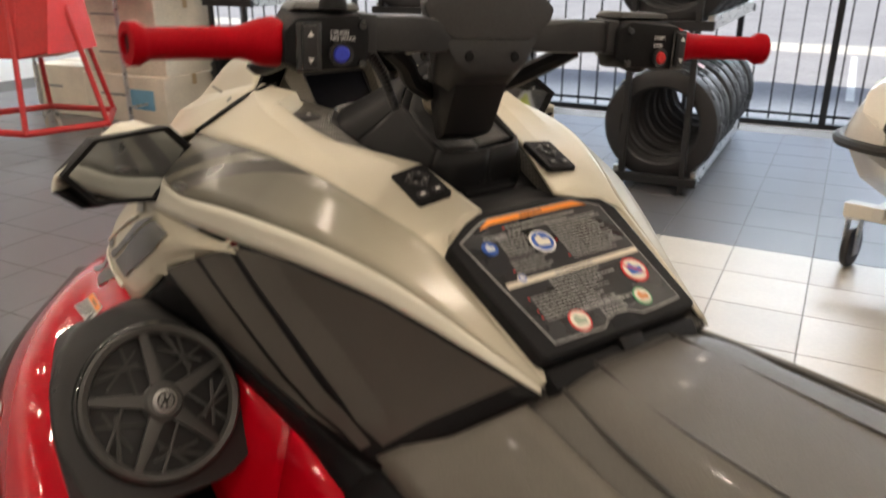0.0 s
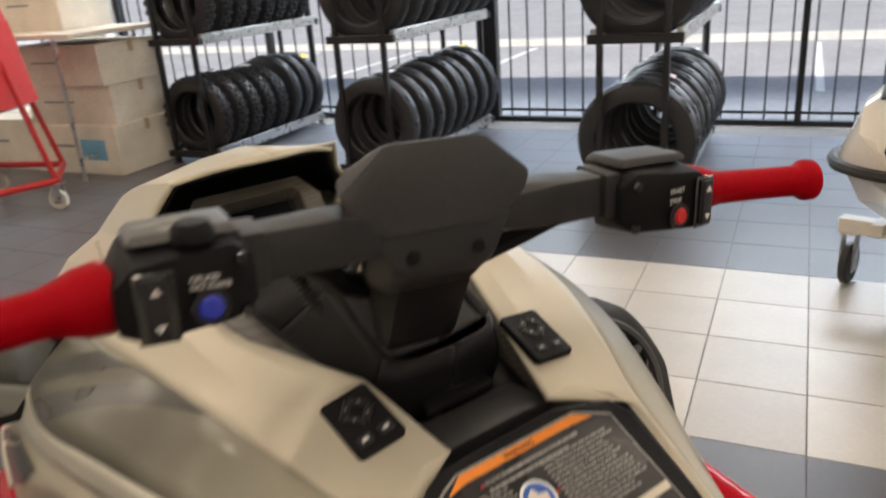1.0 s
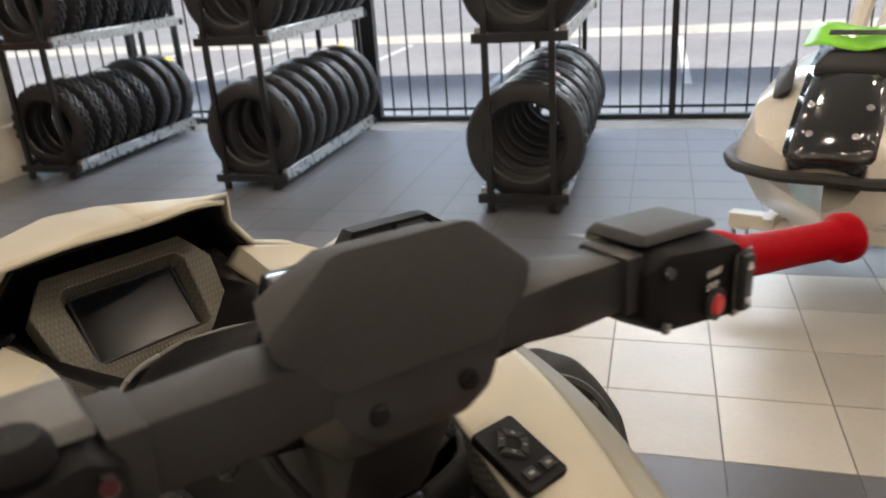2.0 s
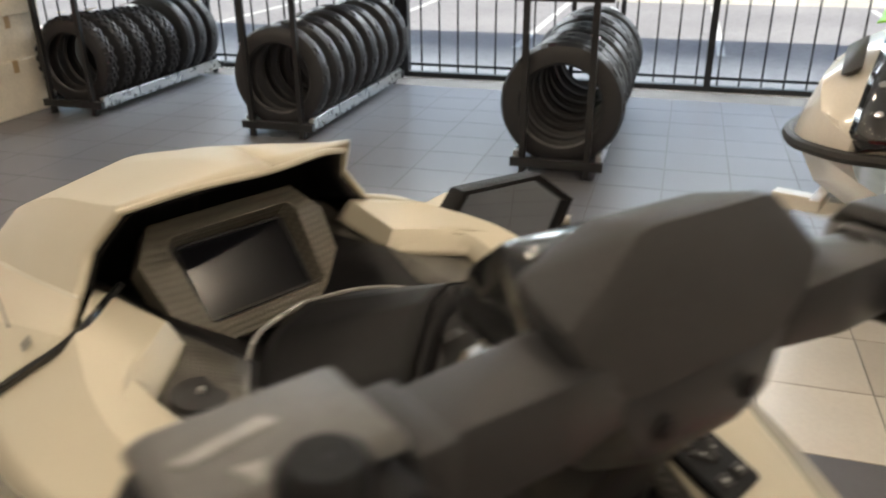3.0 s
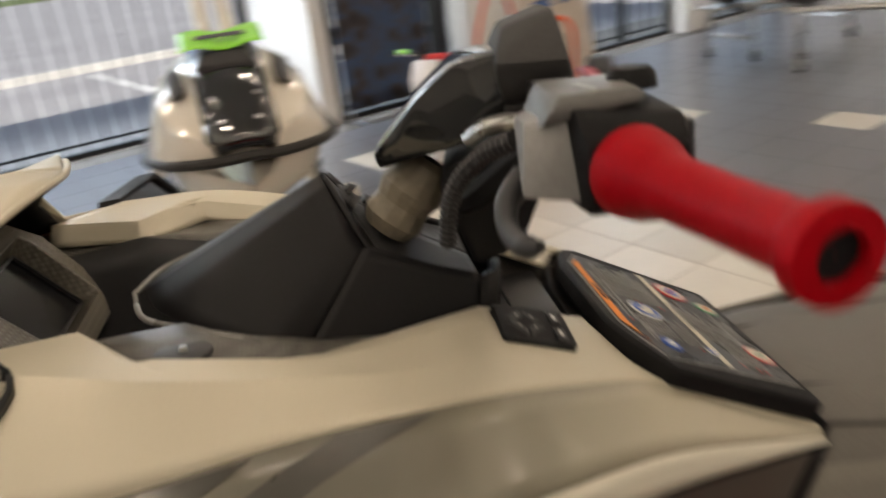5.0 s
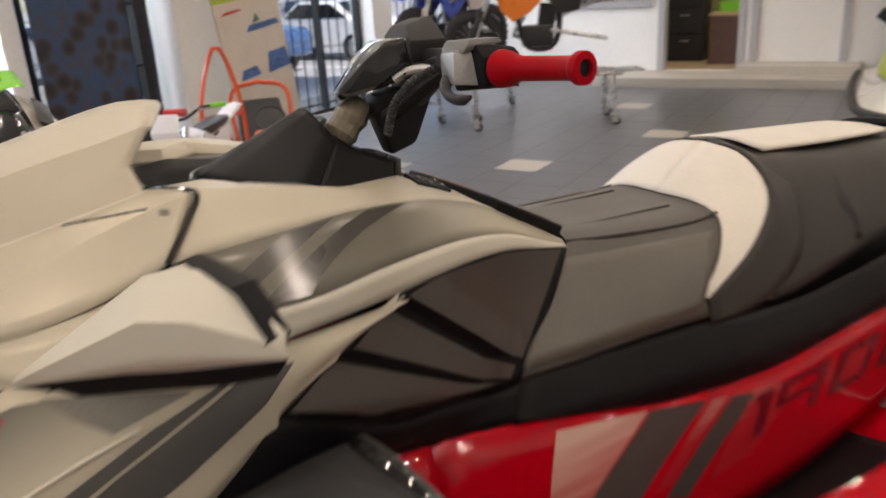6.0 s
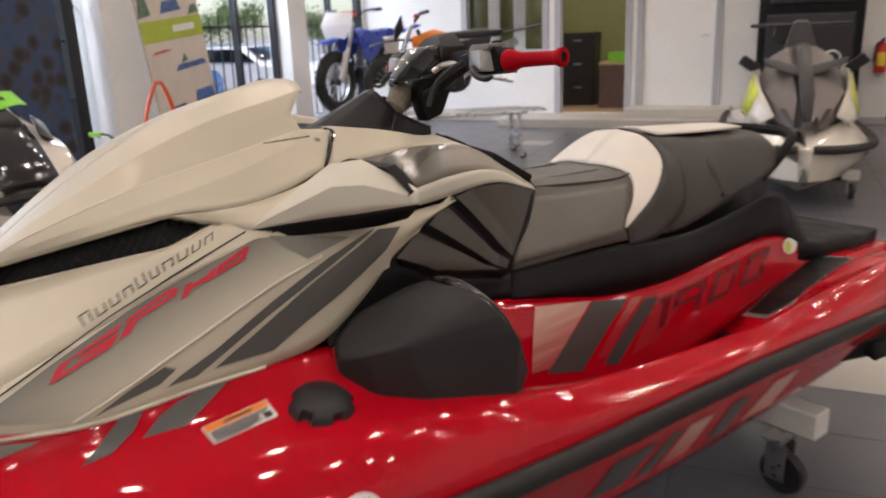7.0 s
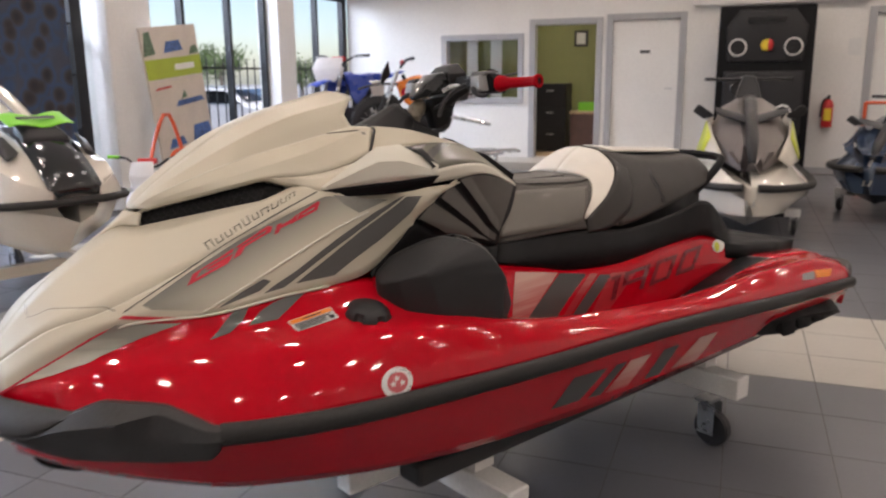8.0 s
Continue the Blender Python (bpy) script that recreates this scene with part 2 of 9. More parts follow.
def grid(rows, closed=False):
    """A mesh over rows of equally many points."""
    bm = bmesh.new()
    vs = [[bm.verts.new(p) for p in r] for r in rows]
    n = len(rows[0])
    for i in range(len(rows) - 1 + (1 if closed else 0)):
        r, s = vs[i], vs[(i + 1) % len(rows)]
        for j in range(n - 1):
            try:
                bm.faces.new((r[j], r[j + 1], s[j + 1], s[j]))
            except ValueError:
                pass
    bmesh.ops.remove_doubles(bm, verts=bm.verts, dist=1e-5)
    bmesh.ops.recalc_face_normals(bm, faces=bm.faces)
    return bm


def by_y(row, n):
    """n points along a guide at even steps of y."""
    d = np.array(row, float) if isinstance(row, Sharp) else spline(row, 120)
    ys = np.linspace(d[0, 1], d[-1, 1], n)
    if isinstance(row, Sharp):
        for k in d[1:-1, 1]:
            ys[np.abs(ys - k).argmin()] = k
    o = np.argsort(d[:, 1])
    return np.stack([np.interp(ys, d[o, 1], d[o, 0]), ys, np.interp(ys, d[o, 1], d[o, 2])], 1)


def surf(rows, n=28, m=4, straight=False, even_y=False):
    """A skin over guide curves; m steps from one guide to the next."""
    g = [by_y(r, n) if even_y else spline(r, n) for r in rows]
    if straight or len(g) == 2:
        out = []
        for i in range(len(g) - 1):
            for k in range(m):
                out.append(g[i] * (1 - k / m) + g[i + 1] * (k / m))
        out.append(g[-1])
        return out
    cols = [spline([r[j] for r in g], m * (len(g) - 1) + 1) for j in range(n)]
    return [[cols[j][i] for j in range(n)] for i in range(m * (len(g) - 1) + 1)]


def flip(rows):
    return [[(0.024 - p[0], p[1], p[2] + 0.05 * max(0.0, 0.012 - p[0]) * min(1.0, max(0.0, (p[2] - 0.6) / 0.25))) for p in r] for r in rows]


def both(name, rows, material, parent, label="", sharp=35, solid=0.005):
    """A port panel and its twin."""
    a = part(name, grid(rows), material, parent, label, sharp, 0, solid)
    b = part(name, grid(flip(rows)), material, parent, label, sharp, 0, solid)
    return a, b


def box(x0, x1, y0, y1, z0, z1):
    bm = bmesh.new()
    bmesh.ops.create_cube(bm, size=1, matrix=Matrix.Translation(((x0 + x1) / 2, (y0 + y1) / 2, (z0 + z1) / 2)) @ Matrix.Diagonal((x1 - x0, y1 - y0, z1 - z0, 1)))
    return bm


def join(*bms):
    out = bms[0]
    for b in bms[1:]:
        me = bpy.data.meshes.new("tmp")
        b.to_mesh(me)
        b.free()
        out.from_mesh(me)
        bpy.data.meshes.remove(me)
    return out


def moved(bm, m):
    bmesh.ops.transform(bm, matrix=m, verts=bm.verts)
    return bm


def tube(pts, r, seg=10, n=0, caps=True, ry=0.0):
    """A pipe along pts; r is one radius, or one for each point."""
    P = [Vector(p) for p in (spline(pts, n) if n else pts)]
    R = [r] * len(P) if isinstance(r, (int, float)) else list(np.interp(np.linspace(0, 1, len(P)), np.linspace(0, 1, len(r)), r))
    bm = bmesh.new()
    rings = []
    side = None
    for i, p in enumerate(P):
        d = (P[min(i + 1, len(P) - 1)] - P[max(i - 1, 0)]).normalized()
        if side is None:
            side = d.cross(Vector((0, 0, 1)))
            if side.length < 0.1:
                side = d.cross(Vector((0, 1, 0)))
        side = (side - d * side.dot(d)).normalized()
        up = side.cross(d)
        rings.append([bm.verts.new(p + side * (R[i] * math.cos(a)) + up * ((ry or R[i]) * math.sin(a))) for a in (2 * math.pi * k / seg for k in range(seg))])
    for a, b in zip(rings, rings[1:]):
        for k in range(seg):
            bm.faces.new((a[k], a[(k + 1) % seg], b[(k + 1) % seg], b[k]))
    if caps:
        bm.faces.new(rings[0][::-1])
        bm.faces.new(rings[-1])
    bmesh.ops.recalc_face_normals(bm, faces=bm.faces)
    return bm


def lathe(profile, seg=32, m=None):
    """Turn (radius, height) round z."""
    bm = bmesh.new()
    rings = [[bm.verts.new((r * math.cos(2 * math.pi * k / seg), r * math.sin(2 * math.pi * k / seg), z)) for k in range(seg)] for r, z in profile]
    for a, b in zip(rings, rings[1:]):
        for k in range(seg):
            bm.faces.new((a[k], a[(k + 1) % seg], b[(k + 1) % seg], b[k]))
    bmesh.ops.remove_doubles(bm, verts=bm.verts, dist=1e-6)
    bmesh.ops.recalc_face_normals(bm, faces=bm.faces)
    return moved(bm, m) if m is not None else bm


def prism(outline, depth, m=None):
    """A flat outline in x, y made thick along z."""
    bm = bmesh.new()
    f = bm.faces.new([bm.verts.new((x, y, 0)) for x, y in outline])
    ext = bmesh.ops.extrude_face_region(bm, geom=[f])
    bmesh.ops.translate(bm, vec=(0, 0, depth), verts=[v for v in ext["geom"] if isinstance(v, bmesh.types.BMVert)])
    bmesh.ops.recalc_face_normals(bm, faces=bm.faces)
    return moved(bm, m) if m is not None else bm


def hull_of(points, bevel=0.0, seg=2):
    """A convex block round some corners, with its edges rounded."""
    bm = bmesh.new()
    for p in points:
        bm.verts.new(p)
    bmesh.ops.convex_hull(bm, input=bm.verts)
    bmesh.ops.dissolve_limit(bm, angle_limit=radians(2), verts=bm.verts, edges=bm.edges)
    if bevel:
        bmesh.ops.bevel(bm, geom=bm.edges[:], offset=bevel, segments=seg, affect="EDGES", profile=0.6)
    bmesh.ops.recalc_face_normals(bm, faces=bm.faces)
    return bm


def frame_at(o, x_to, y_hint):
    """A pose at o whose x axis points to x_to and whose y axis leans to y_hint."""
    o, ex = Vector(o), (Vector(x_to) - Vector(o)).normalized()
    ey = Vector(y_hint) - Vector(o)
    ey = (ey - ex * ey.dot(ex)).normalized()
    ez = ex.cross(ey)
    m = Matrix((ex, ey, ez)).transposed().to_4x4()
    m.translation = o
    return m


def fading_film(name, strong, faint, direction, start, length, streaks=0.0):
    """Printed film whose ink fades from strong to faint along a direction."""
    m = mat(name, strong, 0.5, 0, 0.03, 0.06, 9, 200)
    nt = m.node_tree
    tc, dot, rng, mix = (nt.nodes.new(k) for k in ("ShaderNodeTexCoord", "ShaderNodeVectorMath", "ShaderNodeMapRange", "ShaderNodeMixRGB"))
    dot.operation = "DOT_PRODUCT"
    dot.inputs[1].default_value = direction
    rng.inputs["From Min"].default_value, rng.inputs["From Max"].default_value = start, start + length
    nt.links.new(tc.outputs["Object"], dot.inputs[0])
    value = dot.outputs["Value"]
    if streaks:
        nz, mp, ad = nt.nodes.new("ShaderNodeTexNoise"), nt.nodes.new("ShaderNodeMapping"), nt.nodes.new("ShaderNodeMath")
        mp.inputs["Rotation"].default_value = (-0.62, 0, 0)
        mp.inputs["Scale"].default_value = (2, 3, 60)
        nz.inputs["Scale"].default_value = 1.0
        ad.operation = "MULTIPLY_ADD"
        ad.inputs[1].default_value = streaks
        nt.links.new(tc.outputs["Object"], mp.inputs["Vector"])
        nt.links.new(mp.outputs[0], nz.inputs["Vector"])
        nt.links.new(nz.outputs["Fac"], ad.inputs[0])
        nt.links.new(value, ad.inputs[2])
        value = ad.outputs[0]
    nt.links.new(value, rng.inputs["Value"])
    nt.links.new(rng.outputs[0], mix.inputs["Fac"])
    mix.inputs["Color1"].default_value, mix.inputs["Color2"].default_value = strong + (1,), faint + (1,)
    nt.links.new(mix.outputs[0], nt.nodes["Principled BSDF"].inputs["Base Color"])
    return m


WINDOWDARK = fading_film("smoked_gloss_panel", (0.125, 0.118, 0.09), (0.44, 0.405, 0.31), (0.0, -1.0, 0.0), -0.22, 0.28)
for gloss in (WINDOWDARK, WINDOWBAND):
    gloss.node_tree.nodes["Principled BSDF"].inputs["Coat Weight"].default_value = 0.5
    gloss.node_tree.nodes["Principled BSDF"].inputs["Coat Roughness"].default_value = 0.17

# ---- the room ----
def room_box(name, a0, a1, b0, b1, z0, z1, material, parent=None, label="", bevel=0.0):
    bm = box(a0, a1, b0, b1, z0, z1)
    return part(name, moved(bm, ROOM_B), material, parent, label, 35, bevel)


A0, B0 = -9.5, -6.5
floor = room_box("floor", A0, DOOR_A, B0, WIN_B, -0.12, -0.003, GROUT)
tagged(floor, "slate grey and cream floor tiles", "floor", "", "structure")
tagged(room_box("ceiling", A0, DOOR_A, B0, WIN_B, CEIL, CEIL + 0.2, WALL), "white showroom ceiling", "ceiling", "", "structure")
tagged(room_box("wall_left", A0 - 0.2, A0, B0, WIN_B + 0.2, -0.1, CEIL + 0.2, WALL), "plain white painted wall", "wall", "", "structure")
tagged(room_box("wall_back", A0, DOOR_A, B0 - 0.2, B0, -0.1, CEIL + 0.2, WALL), "plain white painted wall", "wall", "", "structure")

# wall with the doors; openings: inner window, doorway, white door, further frame
wall_d = []
OPEN = [(4.05, 2.73, 1.15, 2.14), (2.45, 1.4, 0.13, 2.36), (1.15, 0.08, 0.26, 2.4), (-2.66, -3.7, 0.0, 2.38)]
edge = BAY_B
for b1, b0, z0, z1 in OPEN:
    wall_d.append((b1, edge, -0.1, CEIL))
    wall_d.append((b0, b1, z1, CEIL))
    if z0 > 0:
        wall_d.append((b0, b1, -0.1, z0))
    edge = b0
wall_d.append((B0, edge, -0.1, CEIL))
bm = None
for b0, b1, z0, z1 in wall_d:
    piece = box(DOOR_A, DOOR_A + 0.14, b0, b1, z0, z1)
    bm = piece if bm is None else join(bm, piece)
wall_doors = part("wall_doors", moved(bm, ROOM_B), WALL)
tagged(wall_doors, "off-white showroom wall with grey door frames", "wall", "", "structure")


def door_case(owner, b1, b0, z0, z1, w=0.09):
    """Grey frame round an opening in the wall with the doors."""
    for y0, y1, q0, q1 in ((b1 - 0.01, b1 + w, z0, z1 + w), (b0 - w, b0 + 0.01, z0, z1 + w), (b0 + 0.01, b1 - 0.01, z1 - 0.01, z1 + w)):
        room_box("door_frame", DOOR_A - 0.035, DOOR_A + 0.16, y0, y1, q0, q1, TRIMGREY, owner, "", 0.006)


inner = thing("window_9", "grey-framed inner office window", "window", "", "structure")
door_case(inner, *OPEN[0])
room_box("window_sill", DOOR_A - 0.05, DOOR_A + 0.16, OPEN[0][1] - 0.09, OPEN[0][0] + 0.09, 1.06, 1.155, TRIMGREY, inner, "", 0.006)
room_box("pane", DOOR_A + 0.06, DOOR_A + 0.068, OPEN[0][1], OPEN[0][0], 1.155, 2.14, OFFICE_GLASS, inner)
for sb in (3.62, 3.18):
    room_box("blind_panel", DOOR_A + 0.16, DOOR_A + 0.17, sb - 0.1, sb + 0.1, 1.16, 2.14, WALL, inner, "hanging white blind strip")
doorway = thing("door_1", "open doorway with a grey frame", "doorway", "", "structure")
door_case(doorway, *OPEN[1])
white_door = thing("door_2", "closed white door in a grey frame", "door", "", "structure")
door_case(white_door, *OPEN[2])
room_box("door_leaf", DOOR_A + 0.015, DOOR_A + 0.055, 0.09, 1.14, 0.265, 2.385, WALL, white_door, "plain white door leaf", 0.003)
room_box("door_sign", DOOR_A + 0.008, DOOR_A + 0.014, 0.54, 0.7, 1.86, 1.91, GRAPH, white_door, "small dark door plate")
knob = tube([(0, 0, 0), (-0.06, 0, 0), (-0.065, 0.11, 0)], 0.011, 8)
part("door_handle", moved(knob, ROOM_B @ Matrix.Translation((DOOR_A + 0.01, 0.17, 1.3))), STEEL, white_door, "steel lever handle")
side_door = thing("door_3", "tall grey-framed opening with a white door leaf", "door", "", "structure")
door_case(side_door, *OPEN[3])
room_box("door_leaf", DOOR_A + 0.03, DOOR_A + 0.07, -3.69, -2.67, 0.01, 2.37, WALL, side_door, "plain white door leaf", 0.003)
tagged(room_box("platform", 9.95, DOOR_A, -0.3, 3.25, -0.006, 0.13, TILE_LIGHT, None, "", 0.01), "low cream tiled step along the wall", "step", "", "structure")
tagged(room_box("platform", 10.28, DOOR_A, -0.2, 1.32, 0.13, 0.26, TILE_LIGHT, None, "", 0.01), "second cream step before the white door", "step", "", "structure")
tagged(room_box("trim", DOOR_A - 0.12, DOOR_A, -2.55, -0.1, 2.56, 2.86, WALL, None, "", 0.01), "boxed-in white wall band", "trim", "", "structure")
tagged(room_box("baseboard", DOOR_A - 0.015, DOOR_A, -2.55, -0.35, -0.006, 0.1, TRIMGREY, None, "", 0.004), "grey painted baseboard", "baseboard", "", "structure")

# office behind the doorway
office = part("wall_office", moved(join(box(13.6, 13.7, -1.0, 5.2, -0.1, 2.9), box(10.94, 13.6, 5.1, 5.2, -0.1, 2.9), box(10.94, 13.6, -1.0, -0.9, -0.1, 2.9)), ROOM_B), OLIVE)
tagged(office, "olive green painted office wall", "wall", "", "structure")
tagged(room_box("floor_office", 10.8, 13.6, -1.0, 5.2, 0.0, 0.128, WOOD), "warm wooden office floor", "floor", "", "structure")
tagged(room_box("ceiling_office", 10.94, 13.7, -1.0, 5.2, 2.9, 3.0, WALL), "white office ceiling", "ceiling", "", "structure")

# front wall: white pillars, bands above and below the glass
TOP_Z = 2.95
wall_w = part("wall_windows", moved(join(box(A0, JOG_A, WIN_B, WIN_B + 0.18, TOP_Z, CEIL + 0.2), box(A0, JOG_A, WIN_B, WIN_B + 0.18, -0.14, 0.0)), ROOM_B), WALL)
tagged(wall_w, "white wall band over the shop windows", "wall", "", "structure")
wall_x = part("wall_bay", moved(join(box(JOG_A, DOOR_A, BAY_B, BAY_B + 0.18, TOP_Z, CEIL + 0.2), box(JOG_A, DOOR_A, BAY_B, BAY_B + 0.18, -0.14, 0.0)), ROOM_B), WALL)
tagged(wall_x, "white wall band over the nearer shop windows", "wall", "", "structure")
tagged(room_box("wall_jog", JOG_A, JOG_A + 0.18, BAY_B, WIN_B + 0.18, -0.14, CEIL + 0.2, WALL), "short white return wall", "wall", "", "structure")
for pa, pw, pb in ((-8.2, 0.5, WIN_B), (4.98, 0.71, BAY_B), (8.38, 0.48, BAY_B)):
    tagged(room_box("pillar", pa - pw / 2, pa + pw / 2, pb - 0.2, pb + 0.18, 0.0, TOP_Z, WALL, None, "", 0.01), "white painted window pillar", "pillar", "window pillars", "structure")


def window_bay(number, a0, a1, at_b, mulls, wide=(), z_bars=2.0):
    win = thing("window_%d" % number, "black-framed shop window with a steel bar grille", "window", "shop windows", "structure")
    for z0, z1 in ((0.0, 0.05), (TOP_Z - 0.09, TOP_Z)):
        room_box("window_frame", a0, a1, at_b + 0.02, at_b + 0.10, z0, z1, MULLION, win)
    for a in mulls:
        w = 0.075 if a in wide else 0.03
        room_box("window_frame", a - w, a + w, at_b + 0.01, at_b + 0.11, 0.05, TOP_Z - 0.09, MULLION, win)
    pane = room_box("pane", a0, a1, at_b + 0.055, at_b + 0.061, 0.05, TOP_Z - 0.09, GLASS, win)
    pane.visible_shadow = False
    room_box("grille_rail", a0, a1, at_b + 0.15, at_b + 0.17, z_bars - 0.1, z_bars - 0.07, MULLION, win)
    room_box("grille_rail", a0, a1, at_b + 0.15, at_b + 0.17, 0.09, 0.115, MULLION, win)
    k = a0 + 0.1
    while k < a1 - 0.05:
        bar = box(k - 0.008, k + 0.008, at_b + 0.153, at_b + 0.167, 0.02, z_bars)
        tip = moved(lathe([(0.001, 0.07), (0.014, 0.03), (0.001, 0.0)], 6), Matrix.Translation((k, at_b + 0.16, z_bars)))
        part("grille_bar", moved(join(bar, tip), ROOM_B), MULLION, win)
        k += 0.195
    return win


window_bay(1, -7.95, -2.71, WIN_B, (-7.9, -5.6, -2.785), (-2.785,))
window_bay(2, -2.71, JOG_A, WIN_B, (0.22, 2.86))
window_bay(3, JOG_A + 0.18, 4.62, BAY_B, (3.12, 4.1, 4.4), (4.4,))
window_bay(4, 5.34, 8.14, BAY_B, (5.38, 6.2, 7.22, 8.1), (), 1.75)
window_bay(5, 8.62, DOOR_A, BAY_B, (8.66, 9.7, 10.7), (10.7,), 1.75)
for z in (0.95, 1.55, 2.1):
    tagged(room_box("trim", 4.13, 4.36, BAY_B + 0.03, BAY_B + 0.07, z, z + 0.025, MULLION), "thin black window glazing rail", "glazing bar", "glazing rails", "structure")


# ceiling downlights
LAMP = bpy.data.materials.new("lamp_diffuser")
LAMP.use_nodes = True
LAMP.node_tree.nodes["Principled BSDF"].inputs["Emission Color"].default_value = (1.0, 0.87, 0.7, 1)
LAMP.node_tree.nodes["Principled BSDF"].inputs["Emission Strength"].default_value = 112
light_rim = lathe([(0.085, 0.0), (0.09, -0.012), (0.07, -0.014), (0.068, 0.0)], 24)
first_light = thing("ceiling_light", "round white recessed ceiling downlight", "ceiling light", "ceiling downlights")
part("rim", light_rim, WHITEPAINT, first_light)
part("diffuser", lathe([(0.068, -0.004), (0.0005, -0.006)], 20), LAMP, first_light, "glowing round diffuser")
spots = [(-8.0 + 1.6 * i, -5.4 + 1.45 * j) for i in range(12) for j in range(8)]
for k, (la, lb) in enumerate(spots):
    at = Matrix.Translation(ab(la, lb, CEIL))
    if k == 0:
        first_light.matrix_basis = at
    else:
        copy_thing(first_light, at)

# ---- outside the windows ----
GROUND_M = mat("pale_asphalt", (0.31, 0.305, 0.31), 0.9, 0, 0, 0.18, 0.6, 12, 0.1, 30)
ground = part("ground", box(-260, 260, -260, 260, -0.3, -0.14), GROUND_M)
tagged(ground, "sunlit pale car park surface", "ground", "", "structure")
KERB_M = mat("pale_concrete", (0.5, 0.49, 0.46), 0.85, 0, 0, 0.15, 2, 40, 0.1, 60)
GRASS_M = mat("dry_lawn", (0.10, 0.13, 0.04), 0.9, 0, 0, 0.35, 1.5, 30, 0.4, 60)
tagged(room_box("kerb", -40, 60, 15.4, 15.6, -0.14, 0.0, KERB_M), "pale concrete kerb of the car park", "kerb", "", "structure")
tagged(room_box("lawn", -40, 90, 70.0, 90.0, -0.14, -0.08, GRASS_M), "dry green verge beyond the car park", "verge", "", "structure")
LINE_M = mat("white_road_paint", (0.75, 0.75, 0.73), 0.7, 0, 0, 0.2, 3, 60)
for k in range(12):
    la = -10 + 2.6 * k
    tagged(room_box("parking_line", la, la + 0.1, 10.0, 15.0, -0.139, -0.134, LINE_M), "white painted parking bay line", "line", "parking bay lines", "structure")

LEAF_M = mat("tree_leaves", (0.07, 0.11, 0.03), 0.6, 0, 0, 0.35, 2, 20)
BARK_M = mat("grey_bark", (0.16, 0.13, 0.1), 0.85, 0, 0, 0.3, 5, 40, 0.3, 60)


def tree(at, h, seed):
    rnd = random.Random(seed)
    top = thing("tree", "leafy green tree beside the car park", "tree", "trees outside", "", Matrix.Translation(at))
    limbs = [tube([(0, 0, -0.1), (0.04 * h * 0.2, 0, h * 0.3), (0.02, 0.03, h * 0.62)], [0.035 * h, 0.024 * h, 0.012 * h], 9, 8)]
    ends = []
    for k in range(9):
        an, z0 = 2.4 * k, h * (0.3 + 0.035 * k)
        e = Vector((math.cos(an) * h * 0.24, math.sin(an) * h * 0.24, z0 + h * 0.22))
        limbs.append(tube([(0.02, 0.01, z0), e * 0.5 + Vector((0, 0, z0 * 0.5)), e], [0.011 * h, 0.004 * h], 6))
        ends.append(e)
    part("trunk", join(*limbs), BARK_M, top)
    pts, faces = [], []
    for k in range(1500):
        c = rnd.choice(ends) + Vector((rnd.gauss(0, 1), rnd.gauss(0, 1), rnd.gauss(0, 0.8))) * h * 0.085
        u = Vector((rnd.uniform(-1, 1), rnd.uniform(-1, 1), rnd.uniform(-1, 1))).normalized()
        w = u.orthogonal().normalized()
        s = h * rnd.uniform(0.016, 0.032)
        n = len(pts)
        pts += [c - u * s, c + w * s * 0.55, c + u * s, c - w * s * 0.55 + u.cross(w) * s * 0.3]
        faces.append((n, n + 1, n + 2, n + 3))
    me = bpy.data.meshes.new("crown")
    me.from_pydata([tuple(p) for p in pts], [], faces)
    me.materials.append(LEAF_M)
    crown = new("crown", me)
    crown.parent = top
    return top


for k, (ta, tb, th) in enumerate(((22, 22, 2.6), (31, 26, 3.4), (18, 27, 2.8), (36, 22, 3.2), (45, 34, 4.5), (27, 33, 3.2))):
    tree(ab(ta, tb, -0.14), th, 40 + k)


